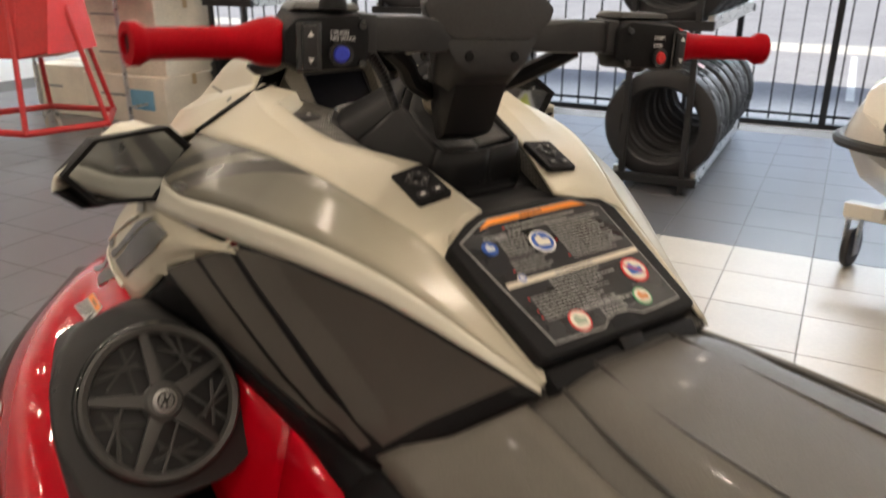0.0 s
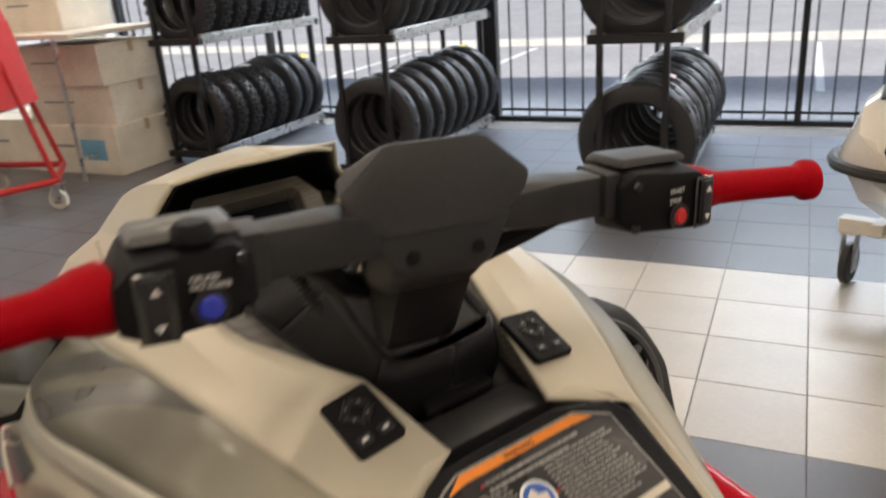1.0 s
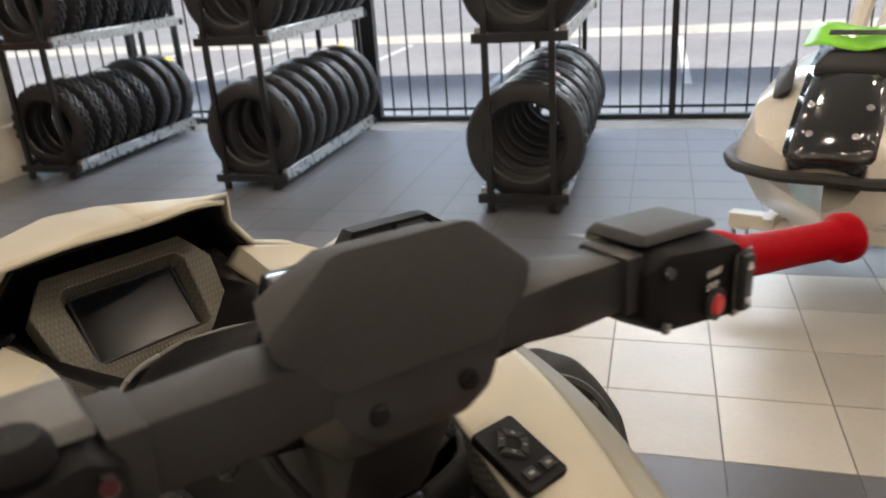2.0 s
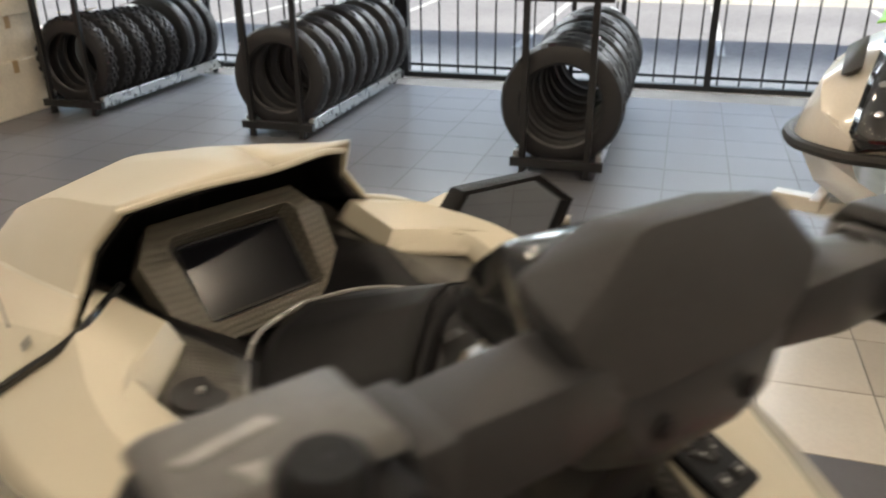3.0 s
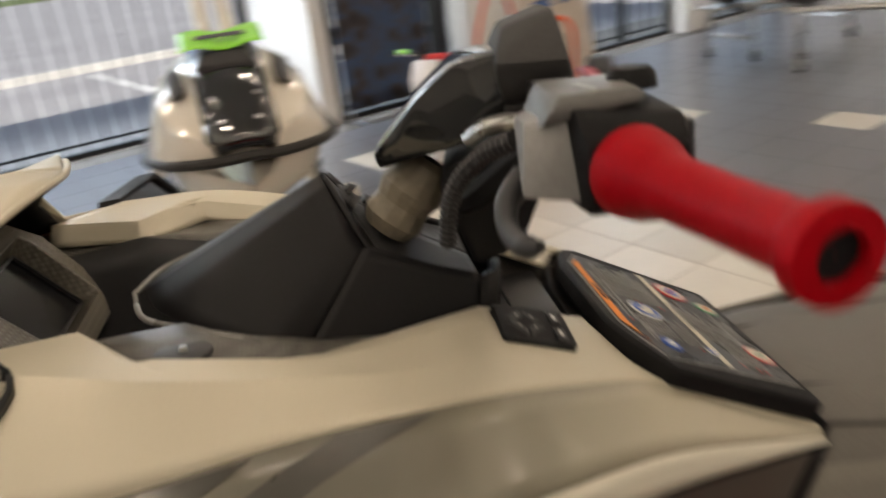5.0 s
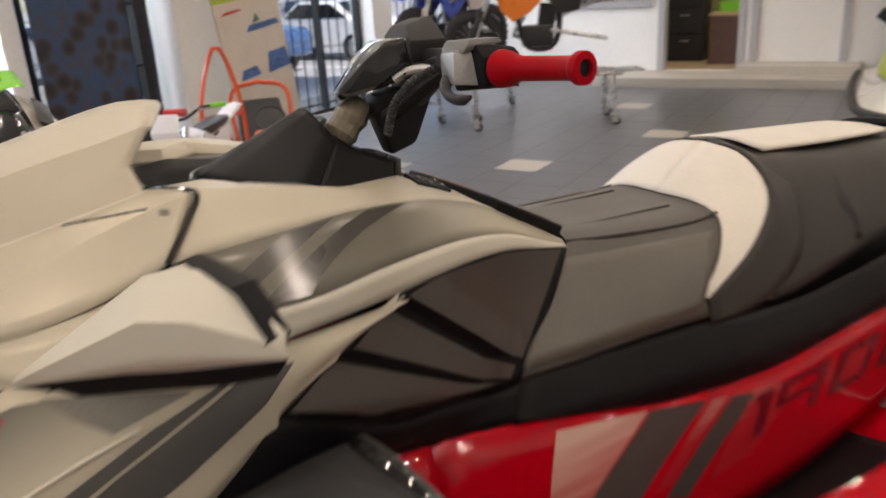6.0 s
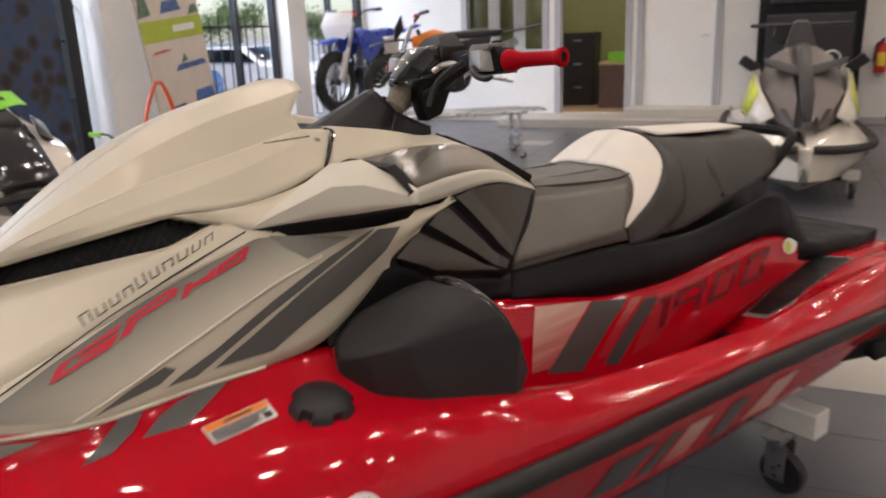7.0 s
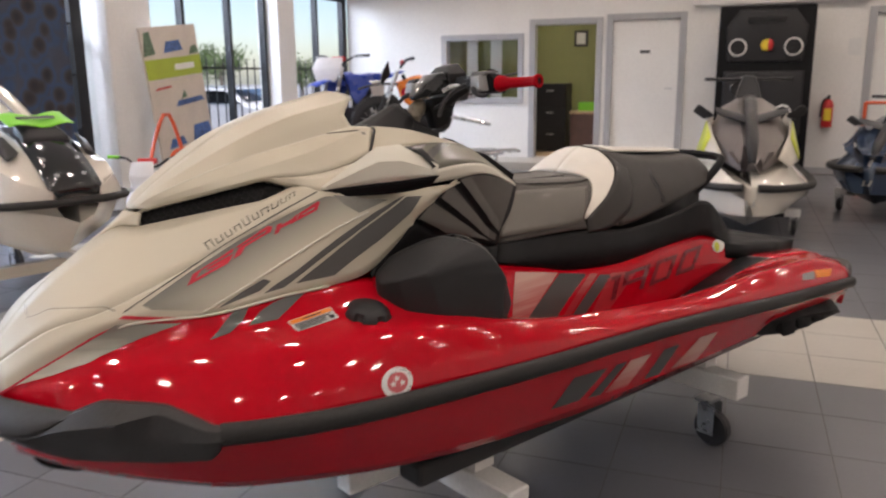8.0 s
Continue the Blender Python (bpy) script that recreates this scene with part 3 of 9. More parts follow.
def car(at_a, at_b, turn, paint, words):
    m = Matrix.Translation(ab(at_a, at_b, -0.14)) @ ROOM @ Matrix.Rotation(radians(turn), 4, "Z")
    top = thing("parked_car", words, "car", "parked cars", "", m)
    side = [(-2.1, 0.35), (-2.15, 0.75), (-2.0, 0.95), (-1.3, 1.0), (-0.75, 1.42), (0.35, 1.45), (0.95, 1.02), (1.9, 0.9), (2.1, 0.65), (2.1, 0.3)]
    body = moved(prism(side, 1.7), Matrix(((1, 0, 0, 0), (0, 0, 1, -0.85), (0, 1, 0, 0), (0, 0, 0, 1))))
    part("body", body, paint, top, "", 35, 0.07)
    for s in (-1, 1):
        glass = moved(prism([(-1.15, 1.03), (-0.7, 1.36), (0.3, 1.38), (0.8, 1.05)], 0.02), Matrix(((1, 0, 0, 0), (0, 0, 1, s * 0.855 - 0.01), (0, 1, 0, 0), (0, 0, 0, 1))))
        part("side_window", glass, GLOSSBLACK, top)
    for x0, z0, x1, z1 in ((0.42, 1.42, 0.9, 1.07), (-0.82, 1.4, -1.22, 1.07)):
        part("windscreen", grid([[(x0 + 0.03 * (1 if x0 > 0 else -1), -0.7, z0), (x0 + 0.03 * (1 if x0 > 0 else -1), 0.7, z0)], [(x1 + 0.03 * (1 if x0 > 0 else -1), -0.75, z1 + 0.02), (x1 + 0.03 * (1 if x0 > 0 else -1), 0.75, z1 + 0.02)]]), GLOSSBLACK, top, "", 35, 0, 0.01)
    for x in (-1.3, 1.3):
        for s in (-1, 1):
            turn_m = Matrix.Translation((x, s * 0.78, 0.32)) @ Matrix.Rotation(radians(90), 4, "X")
            wheel = part("wheel", lathe([(0.2, -0.1), (0.32, -0.09), (0.32, 0.09), (0.2, 0.1)], 20, turn_m), TYRE, top)
            part("rim", lathe([(0.001, -0.09), (0.2, -0.1), (0.2, 0.1), (0.001, 0.09)], 16, turn_m), STEEL, wheel)
    for s in (-1, 1):
        part("headlight", box(2.06, 2.16, s * 0.6 - 0.17, s * 0.6 + 0.17, 0.62, 0.74), PRINTWHITE, top, "", 35, 0.02)


CAR_WHITE, CAR_SILVER = mat("white_car_paint", (0.7, 0.7, 0.7), 0.25, 0, 0.6, 0.03), mat("silver_car_paint", (0.35, 0.36, 0.38), 0.3, 0.5, 0.5, 0.03)
CAR_BLUE = mat("blue_car_paint", (0.05, 0.1, 0.22), 0.25, 0.2, 0.6, 0.03)
car(7.4, 12.6, 92, CAR_SILVER, "silver saloon car parked outside the windows")
car(12.2, 13.0, 88, CAR_BLUE, "dark blue car parked outside the windows")
car(15.6, 12.4, 91, CAR_WHITE, "white car parked outside the windows")
car(20.0, 16.5, 30, CAR_SILVER, "silver car parked across the car park")
car(24.5, 13.0, 90, CAR_WHITE, "white car parked beside green trees")

# ---- the red watercraft ----
ski = thing("watercraft", "red and champagne personal watercraft with black trim", "watercraft")


XC = 0.012


def guide(*p):
    """Port guide curve from (half width, y, z)."""
    return [(-w + XC * max(0.0, 1 - w / 0.1), y, z) for w, y, z in p]


def corner(*p):
    return Sharp(guide(*p))


KEEL = guide((0.0, 1.38, 0.635), (0.0, 1.27, 0.575), (0.0, 1.15, 0.51), (0.0, 0.6, 0.40), (0.0, -0.6, 0.37), (0.0, -1.95, 0.37))
CHINE = guide((0.02, 1.40, 0.63), (0.14, 1.30, 0.60), (0.28, 1.145, 0.567), (0.38, 0.965, 0.535), (0.50, 0.569, 0.505), (0.54, 0.023, 0.475), (0.55, -0.6, 0.47), (0.53, -1.95, 0.46))
RAIL = guide((0.06, 1.43, 0.72), (0.24, 1.36, 0.735), (0.40, 1.21, 0.745), (0.50, 1.078, 0.745), (0.575, 0.853, 0.74), (0.615, 0.554, 0.733), (0.625, 0.138, 0.712), (0.622, -0.13, 0.70), (0.615, -0.57, 0.672), (0.595, -1.3, 0.605), (0.565, -1.97, 0.548))
MIDSIDE = [tuple(0.35 * np.array(a) + 0.65 * np.array(b) + np.array((-0.006, 0, 0))) for a, b in zip(spline(CHINE, 9), spline(RAIL, 9))]
both("hull_side", surf([RAIL, MIDSIDE, CHINE], 60, 4), RED, ski, "glossy red lower hull side")
both("hull_bottom", surf([CHINE, KEEL], 50, 4), BLACK, ski, "black hull bottom")

# foredeck
DECK0 = guide((0.06, 1.43, 0.735), (0.24, 1.355, 0.75), (0.40, 1.205, 0.76), (0.50, 1.07, 0.76), (0.572, 0.85, 0.757), (0.61, 0.55, 0.752), (0.62, 0.2, 0.736))
DECK1 = guide((0.07, 1.435, 0.765), (0.235, 1.345, 0.805), (0.375, 1.19, 0.82), (0.475, 1.05, 0.82), (0.555, 0.84, 0.815), (0.597, 0.55, 0.81), (0.606, 0.2, 0.785))
DECK2 = guide((0.08, 1.44, 0.785), (0.215, 1.335, 0.85), (0.335, 1.16, 0.88), (0.42, 1.0, 0.885), (0.50, 0.8, 0.885), (0.55, 0.55, 0.886), (0.566, 0.2, 0.822))
DECK3 = guide((0.09, 1.44, 0.80), (0.185, 1.33, 0.875), (0.28, 1.12, 0.925), (0.355, 0.95, 0.92), (0.41, 0.75, 0.912), (0.44, 0.55, 0.915), (0.505, 0.2, 0.815))
DECK4 = guide((0.095, 1.435, 0.815), (0.165, 1.326, 0.89), (0.225, 1.2, 0.95), (0.30, 1.018, 0.957), (0.33, 0.848, 0.975), (0.34, 0.691, 0.98), (0.345, 0.55, 0.975), (0.4, 0.42, 0.91), (0.46, 0.3, 0.84), (0.49, 0.2, 0.79))

# aft deck with its footwell
AFT0 = guide((0.62, 0.2, 0.736), (0.618, 0.0, 0.725), (0.612, -0.57, 0.695), (0.592, -1.3, 0.625), (0.562, -1.97, 0.568))
AFT1 = guide((0.606, 0.2, 0.785), (0.606, 0.0, 0.76), (0.597, -0.57, 0.725), (0.572, -1.3, 0.672), (0.545, -1.97, 0.605))
AFT2 = guide((0.566, 0.2, 0.822), (0.566, 0.0, 0.786), (0.556, -0.35, 0.748), (0.548, -0.7, 0.725), (0.528, -1.14, 0.722), (0.50, -1.71, 0.685), (0.49, -1.97, 0.64))
AFT3 = guide((0.52, 0.2, 0.82), (0.525, 0.0, 0.78), (0.515, -0.35, 0.74), (0.505, -0.7, 0.71), (0.475, -1.14, 0.712), (0.44, -1.71, 0.69), (0.43, -1.97, 0.65))
AFT4 = guide((0.485, 0.2, 0.68), (0.485, 0.0, 0.63), (0.475, -0.35, 0.58), (0.465, -0.7, 0.60), (0.44, -1.0, 0.675), (0.425, -1.2, 0.70), (0.40, -1.5, 0.705), (0.38, -1.97, 0.66))
AFT5 = guide((0.32, 0.2, 0.66), (0.31, 0.0, 0.59), (0.30, -0.35, 0.54), (0.295, -0.7, 0.555), (0.29, -1.0, 0.615), (0.29, -1.2, 0.66), (0.29, -1.5, 0.71), (0.2, -1.97, 0.67))
AFT6 = guide((0.25, 0.2, 0.937), (0.243, 0.03, 0.908), (0.247, -0.2, 0.86), (0.25, -0.35, 0.825), (0.262, -0.6, 0.812), (0.265, -0.9, 0.835), (0.255, -1.2, 0.835), (0.27, -1.38, 0.76), (0.2, -1.6, 0.70), (0.0, -1.97, 0.675))


def eased(row, n, k):
    """A guide curve with its small waves smoothed away."""
    p = spline(row, n)
    for _ in range(k):
        p[1:-1] = 0.25 * p[:-2] + 0.5 * p[1:-1] + 0.25 * p[2:]
    return [tuple(q) for q in p]


DECK = [eased(front + back[1:], 130, k) for front, back, k in ((DECK0, AFT0, 6), (DECK1, AFT1, 40), (DECK2, AFT2, 40), (DECK3, AFT3, 40), (DECK4, AFT4, 3))]
both("deck", [[tuple(c[i]) for c in cols] for cols in [[spline([r[j] for r in DECK], 21) for j in range(130)]] for i in range(21)], RED, ski, "glossy red deck rolling over into the footwell")
FLOOR4, FLOOR5 = ([tuple(p) for p in spline(row, 90)] for row in (AFT4, AFT5))
before = lambda row, y: [p for p in row if p[1] > y]
behind = lambda row, y: [p for p in row if p[1] < y + 0.03]
both("footwell_mat", surf([Sharp(before(FLOOR4, -0.83)), Sharp(before(FLOOR5, -0.86))], 40, 3, True), BLACK, ski, "black ribbed traction mat")
both("footwell_ramp", surf([Sharp(behind(FLOOR4, -0.83)), Sharp(behind(FLOOR5, -0.86))], 30, 3, True), RED, ski, "glossy red footwell ramp")
both("engine_box_side", surf([AFT5, AFT6], 40, 6), RED, ski, "glossy red engine box side")
TRAN = [[(XC - p[0] * s, -1.97, p[1]) for s in np.linspace(-1, 1, 13)] for p in ((0.55, 0.44), (0.565, 0.55), (0.49, 0.64), (0.40, 0.66), (0.2, 0.672))]
part("transom", grid(TRAN), RED, ski, "", 35, 0, 0.01)

# rub rail
for s in (1, -1):
    rail = [(p[0] * 1.012 if s > 0 else 2 * XC - p[0] * 1.012, p[1], p[2] + 0.004) for p in spline(RAIL, 60)][9:]
    part("rub_rail", tube(rail, 0.02, 12, ry=0.026), RUBBER, ski, "dark grey rubber rub rail")

# side panels and nose
G0 = guide((0.0, 1.43, 0.885), (0.0, 1.32, 1.0), (0.0, 1.2, 1.094), (0.012, 1.12, 1.138), (0.046, 1.076, 1.135), (0.1, 1.0, 1.155), (0.15, 0.93, 1.171), (0.2, 0.865, 1.187), (0.232, 0.82, 1.198), (0.235, 0.737, 1.224), (0.285, 0.66, 1.208))
G1 = guide((0.05, 1.435, 0.86), (0.13, 1.33, 0.945), (0.20, 1.215, 0.987), (0.235, 1.0, 1.075), (0.262, 0.83, 1.145), (0.29, 0.66, 1.205))
both("nose_cowl", surf([G0, G1], 36, 5), BEIGE, ski, "champagne nose cowl")
GA = guide((0.0, 1.084, 1.172), (0.022, 1.081, 1.171), (0.042, 1.068, 1.172))
GB = guide((0.0, 1.2, 1.094), (0.012, 1.122, 1.138), (0.046, 1.078, 1.137))
both("nose_bridge", surf([GA, GB], 24, 5), BEIGE, ski, "champagne nose bridge")
F0 = guide((0.05, 1.435, 0.86), (0.13, 1.33, 0.945), (0.20, 1.215, 0.987), (0.235, 1.0, 1.075), (0.262, 0.83, 1.145), (0.29, 0.66, 1.205), (0.322, 0.48, 1.2), (0.295, 0.3, 1.192), (0.275, 0.22, 1.19))
F2 = guide((0.095, 1.437, 0.81), (0.165, 1.326, 0.885), (0.225, 1.2, 0.95), (0.302, 1.018, 0.958), (0.332, 0.848, 0.976), (0.342, 0.691, 0.982), (0.347, 0.6, 1.0), (0.338, 0.5, 1.06), (0.326, 0.43, 1.112), (0.303, 0.33, 1.16), (0.282, 0.235, 1.2))
F1 = [tuple(0.5 * (a + b) + np.array((-0.012, 0, 0))) for a, b in zip(spline(F0, 12), spline(F2, 12))]
both("flank_panel", surf([F0, F1, F2], 48, 5), BEIGE, ski, "champagne flank panel")

# hood lid with the raised windscreen
H0 = guide((0.0, 1.082, 1.176), (0.0, 1.04, 1.213), (0.0, 0.94, 1.283), (0.0, 0.77, 1.381), (0.0, 0.60, 1.432), (0.0, 0.50, 1.455), (0.0, 0.44, 1.452))
H1 = guide((0.012, 1.08, 1.178), (0.042, 1.02, 1.228), (0.085, 0.85, 1.325), (0.093, 0.68, 1.39), (0.098, 0.53, 1.424), (0.1, 0.476, 1.438))
H1B = guide((0.018, 1.078, 1.179), (0.054, 1.02, 1.224), (0.106, 0.85, 1.304), (0.116, 0.68, 1.357), (0.119, 0.56, 1.388), (0.119, 0.512, 1.394))
H2 = guide((0.024, 1.076, 1.18), (0.062, 1.02, 1.22), (0.122, 0.85, 1.288), (0.135, 0.68, 1.325), (0.139, 0.55, 1.352), (0.139, 0.503, 1.362))
H3 = guide((0.032, 1.072, 1.182), (0.08, 1.0, 1.214), (0.175, 0.82, 1.27), (0.19, 0.66, 1.307), (0.18, 0.52, 1.345), (0.168, 0.452, 1.357))
H4 = guide((0.041, 1.067, 1.178), (0.1, 0.97, 1.206), (0.15, 0.9, 1.227), (0.201, 0.804, 1.249), (0.235, 0.70, 1.25), (0.25, 0.60, 1.27), (0.24, 0.513, 1.296))
lid = surf([H0, H1, H1B, H2, H3, H4], 40, 4, True)
both("hood_lid", lid, BEIGE, ski, "champagne hood lid with raised windscreen", 16)

# shoulder cover behind the seam
C0 = corner((0.105, 0.513, 1.345), (0.098, 0.412, 1.338), (0.149, 0.366, 1.332), (0.128, 0.25, 1.314), (0.075, 0.118, 1.302), (0.053, 0.021, 1.26), (0.127, -0.01, 1.234), (0.118, -0.1, 1.185), (0.11, -0.18, 1.14))
C0B = corner((0.125, 0.513, 1.36), (0.107, 0.424, 1.357), (0.158, 0.378, 1.353), (0.15, 0.25, 1.322), (0.1, 0.118, 1.302), (0.078, 0.021, 1.262), (0.129, -0.01, 1.236), (0.121, -0.1, 1.187), (0.112, -0.18, 1.14))
C1 = guide((0.165, 0.448, 1.36), (0.188, 0.35, 1.348), (0.177, 0.23, 1.32), (0.145, 0.09, 1.284), (0.132, -0.01, 1.239), (0.123, -0.1, 1.188), (0.113, -0.18, 1.14))
C2 = guide((0.237, 0.505, 1.295), (0.243, 0.39, 1.305), (0.222, 0.27, 1.307), (0.196, 0.15, 1.294), (0.165, 0.06, 1.268), (0.137, -0.01, 1.238), (0.126, -0.1, 1.185), (0.115, -0.18, 1.138))
C3 = guide((0.30, 0.52, 1.24), (0.315, 0.38, 1.24), (0.286, 0.245, 1.246), (0.242, 0.112, 1.238), (0.193, 0.0, 1.211), (0.15, -0.1, 1.168), (0.12, -0.18, 1.134))
C4 = guide((0.33, 0.48, 1.2), (0.32, 0.38, 1.205), (0.285, 0.235, 1.205), (0.25, 0.11, 1.205), (0.202, 0.0, 1.186), (0.158, -0.1, 1.155), (0.122, -0.183, 1.128))
both("shoulder_cover", surf([C0, C0B, C1, C2], 56, 4, True, True), BEIGE, ski, "champagne shoulder cover", 14)
both("smoked_window", surf([C2, C3], 56, 4, False, True), WINDOWDARK, ski, "smoked glossy side panel")
both("shoulder_band", surf([C3, C4], 56, 3, False, True), BEIGE_GLOSS, ski, "light silver curved band")

# side of the hood between the vent and the seam
both("lid_side", surf([guide((0.203, 0.802, 1.249), (0.236, 0.7, 1.25), (0.25, 0.62, 1.263), (0.25, 0.56, 1.277)), guide((0.205, 0.80, 1.246), (0.23, 0.737, 1.225), (0.262, 0.7, 1.213), (0.288, 0.655, 1.207), (0.31, 0.56, 1.215))], 16, 3), BEIGE, ski)

# charcoal panel below the band
D0 = guide((0.284, 0.235, 1.203), (0.25, 0.11, 1.203), (0.202, 0.0, 1.184), (0.158, -0.1, 1.152), (0.122, -0.183, 1.126))
D1 = guide((0.324, 0.426, 1.114), (0.30, 0.3, 1.07), (0.262, 0.15, 1.06), (0.215, 0.02, 1.06), (0.17, -0.11, 1.06))
D2 = guide((0.324, 0.426, 1.114), (0.29, 0.284, 1.028), (0.262, 0.16, 1.0), (0.235, 0.05, 0.97), (0.218, 0.0, 0.965))
both("side_panel", surf([D0, D1, D2], 30, 5), BLACK, ski, "black backing of the stepped side panel")
E1 = guide((0.347, 0.6, 0.995), (0.324, 0.426, 1.11), (0.29, 0.284, 1.024), (0.262, 0.16, 0.996), (0.22, 0.0, 0.962), (0.225, -0.2, 0.955))
E2 = guide((0.36, 0.6, 0.985), (0.306, 0.42, 0.999), (0.27, 0.289, 0.96), (0.247, 0.162, 0.928), (0.246, 0.031, 0.913), (0.255, -0.15, 0.897))
E3 = guide((0.38, 0.6, 0.9), (0.36, 0.45, 0.87), (0.34, 0.3, 0.8), (0.32, 0.19, 0.67))
both("engine_box_front", surf([guide((0.362, 0.6, 0.983), (0.308, 0.42, 0.997), (0.272, 0.289, 0.958), (0.25, 0.19, 0.934)), E3], 24, 5, False, True), RED, ski, "glossy red engine box front")
both("side_trim", surf([E1, E2], 40, 3, False, True), BLACK, ski, "black plastic lower trim")

# seat
def seat_rows(stations, n, slant=0.0):
    """Half sections of the seat: (y, top z, half top, half mid, z mid, half low, z low)."""
    out = []
    for k, (y, zt, wt, wm, zm, wl, zl) in enumerate(stations):
        f = slant * max(0.0, 1 - k / 3)
        pts = [(XC, y, zt), (-wt * 0.6, y, zt - 0.004), (-wt, y + 0.01 * f, zt - 0.02), (-wm, y + 0.5 * f, zm), (-wl, y + f, zl)]
        out.append(spline(pts, n))
    return out


S_FRONT = [(-0.165, 1.125, 0.10, 0.16, 1.06, 0.215, 0.965), (-0.21, 1.142, 0.115, 0.17, 1.05, 0.222, 0.965), (-0.35, 1.135, 0.13, 0.19, 1.05, 0.228, 0.965), (-0.55, 1.13, 0.14, 0.205, 1.04, 0.235, 0.955), (-0.64, 1.15, 0.14, 0.21, 1.04, 0.235, 0.945)]
S_REAR = [(-0.62, 1.13, 0.14, 0.21, 1.03, 0.236, 0.945), (-0.72, 1.20, 0.125, 0.2, 1.05, 0.235, 0.95), (-0.95, 1.18, 0.12, 0.19, 1.06, 0.22, 0.98), (-1.2, 1.165, 0.12, 0.175, 1.07, 0.2, 1.02), (-1.36, 1.15, 0.11, 0.15, 1.09, 0.16, 1.05), (-1.42, 1.10, 0.08, 0.1, 1.08, 0.1, 1.06)]


def seat_part(name, stations, material, label, slant=0.0):
    rows = seat_rows(stations, 18, slant)
    cols = [spline([r[j] for r in rows], 26) for j in range(18)]
    half = [[cols[j][i] for j in range(18)] for i in range(26)]
    full = [[(2 * XC - p[0], p[1], p[2]) for p in r[:0:-1]] + list(r) for r in half]
    return part(name, grid(full), material, ski, label, 50, 0, 0.006)


seat_part("front_seat", S_FRONT, VINYL, "grey stitched vinyl front saddle", 0.16)
seat_part("rear_seat", S_REAR, VINYLDARK, "dark grey vinyl rear saddle")
T1 = guide((0.218, 0.0, 0.965), (0.232, -0.4, 0.955), (0.24, -0.7, 0.93), (0.25, -1.0, 0.96), (0.25, -1.2, 0.98), (0.2, -1.45, 0.85))
T2 = guide((0.248, 0.03, 0.916), (0.262, -0.2, 0.893), (0.272, -0.4, 0.875), (0.275, -0.7, 0.865), (0.275, -0.95, 0.875), (0.27, -1.2, 0.85), (0.27, -1.42, 0.75))
T3 = guide((0.244, 0.03, 0.908), (0.25, -0.15, 0.87), (0.25, -0.35, 0.825), (0.262, -0.6, 0.812), (0.265, -0.9, 0.835), (0.255, -1.2, 0.835), (0.27, -1.38, 0.76))
both("seat_base", surf([T1, T2, T3], 36, 4), BLACK, ski, "black seat base moulding")


SS0 = guide((0.13, -0.17, 1.112), (0.15, -0.3, 1.108), (0.163, -0.42, 1.103), (0.17, -0.51, 1.10))
SS1 = guide((0.172, -0.085, 1.052), (0.192, -0.25, 1.05), (0.205, -0.38, 1.05), (0.214, -0.46, 1.05))
SS2 = guide((0.222, -0.005, 0.985), (0.231, -0.2, 0.985), (0.236, -0.34, 0.985), (0.239, -0.41, 0.99))
both("seat_side", surf([SS0, SS1, SS2], 22, 4), VINYLSIDE, ski, "taupe vinyl seat side")

part("seat_pan", grid([[(XC + k * w, y, z) for k, z in ((-1, z0), (-0.96, z1), (0.96, z1), (1, z0))] for y, w, z0, z1 in ((-0.1, 0.2, 0.86, 0.97), (-0.6, 0.222, 0.84, 0.955), (-0.95, 0.225, 0.85, 0.985), (-1.3, 0.17, 0.86, 1.04))]), SHROUD, ski, "black moulding under the saddle", 35, 0, 0.01)
part("rear_platform", grid([[(XC + k * w, y, z) for k in np.linspace(-1, 1, 9)] for y, w, z in ((-1.33, 0.3, 0.75), (-1.45, 0.33, 0.73), (-1.7, 0.34, 0.706), (-1.955, 0.3, 0.684))]), BLACK, ski, "black rear boarding mat", 35, 0, 0.06)

# bow bumper
B1 = guide((0.189, 1.437, 0.735), (0.213, 1.402, 0.748), (0.285, 1.336, 0.80), (0.336, 1.292, 0.828), (0.408, 1.188, 0.812), (0.481, 1.11, 0.765), (0.501, 1.074, 0.762))
B2 = guide((0.189, 1.434, 0.73), (0.221, 1.402, 0.742), (0.284, 1.368, 0.768), (0.382, 1.287, 0.79), (0.415, 1.203, 0.802), (0.492, 1.134, 0.765), (0.511, 1.089, 0.757))
B3 = guide((0.179, 1.42, 0.715), (0.214, 1.389, 0.715), (0.256, 1.36, 0.725), (0.345, 1.293, 0.735), (0.41, 1.213, 0.74), (0.494, 1.137, 0.742), (0.513, 1.104, 0.742))
B4 = guide((0.172, 1.411, 0.705), (0.20, 1.377, 0.688), (0.249, 1.339, 0.68), (0.315, 1.276, 0.68), (0.405, 1.198, 0.685), (0.478, 1.12, 0.692), (0.475, 1.099, 0.705))
shift = lambda row, x, y, z: [(p[0] + x, p[1] + y, p[2] + z) for p in row]
wing = [[tuple(q) for q in (spline(Sharp(r), 40))] for r in (shift(B1, 0.06, -0.05, -0.04), shift(B1, 0.012, -0.008, 0.0), B1, B2, B3, B4, shift(B4, 0.05, -0.04, 0.004))]
for _ in range(1):
    wing = [[tuple(0.25 * np.array(r[max(k - 1, 0)]) + 0.5 * np.array(r[k]) + 0.25 * np.array(r[min(k + 1, 39)])) for k in range(40)] for r in wing]
both("bow_bumper", surf([Sharp(r) for r in wing], 40, 3, True), BUMPER, ski, "dark grey moulded bow bumper wing", 24, 0.004)
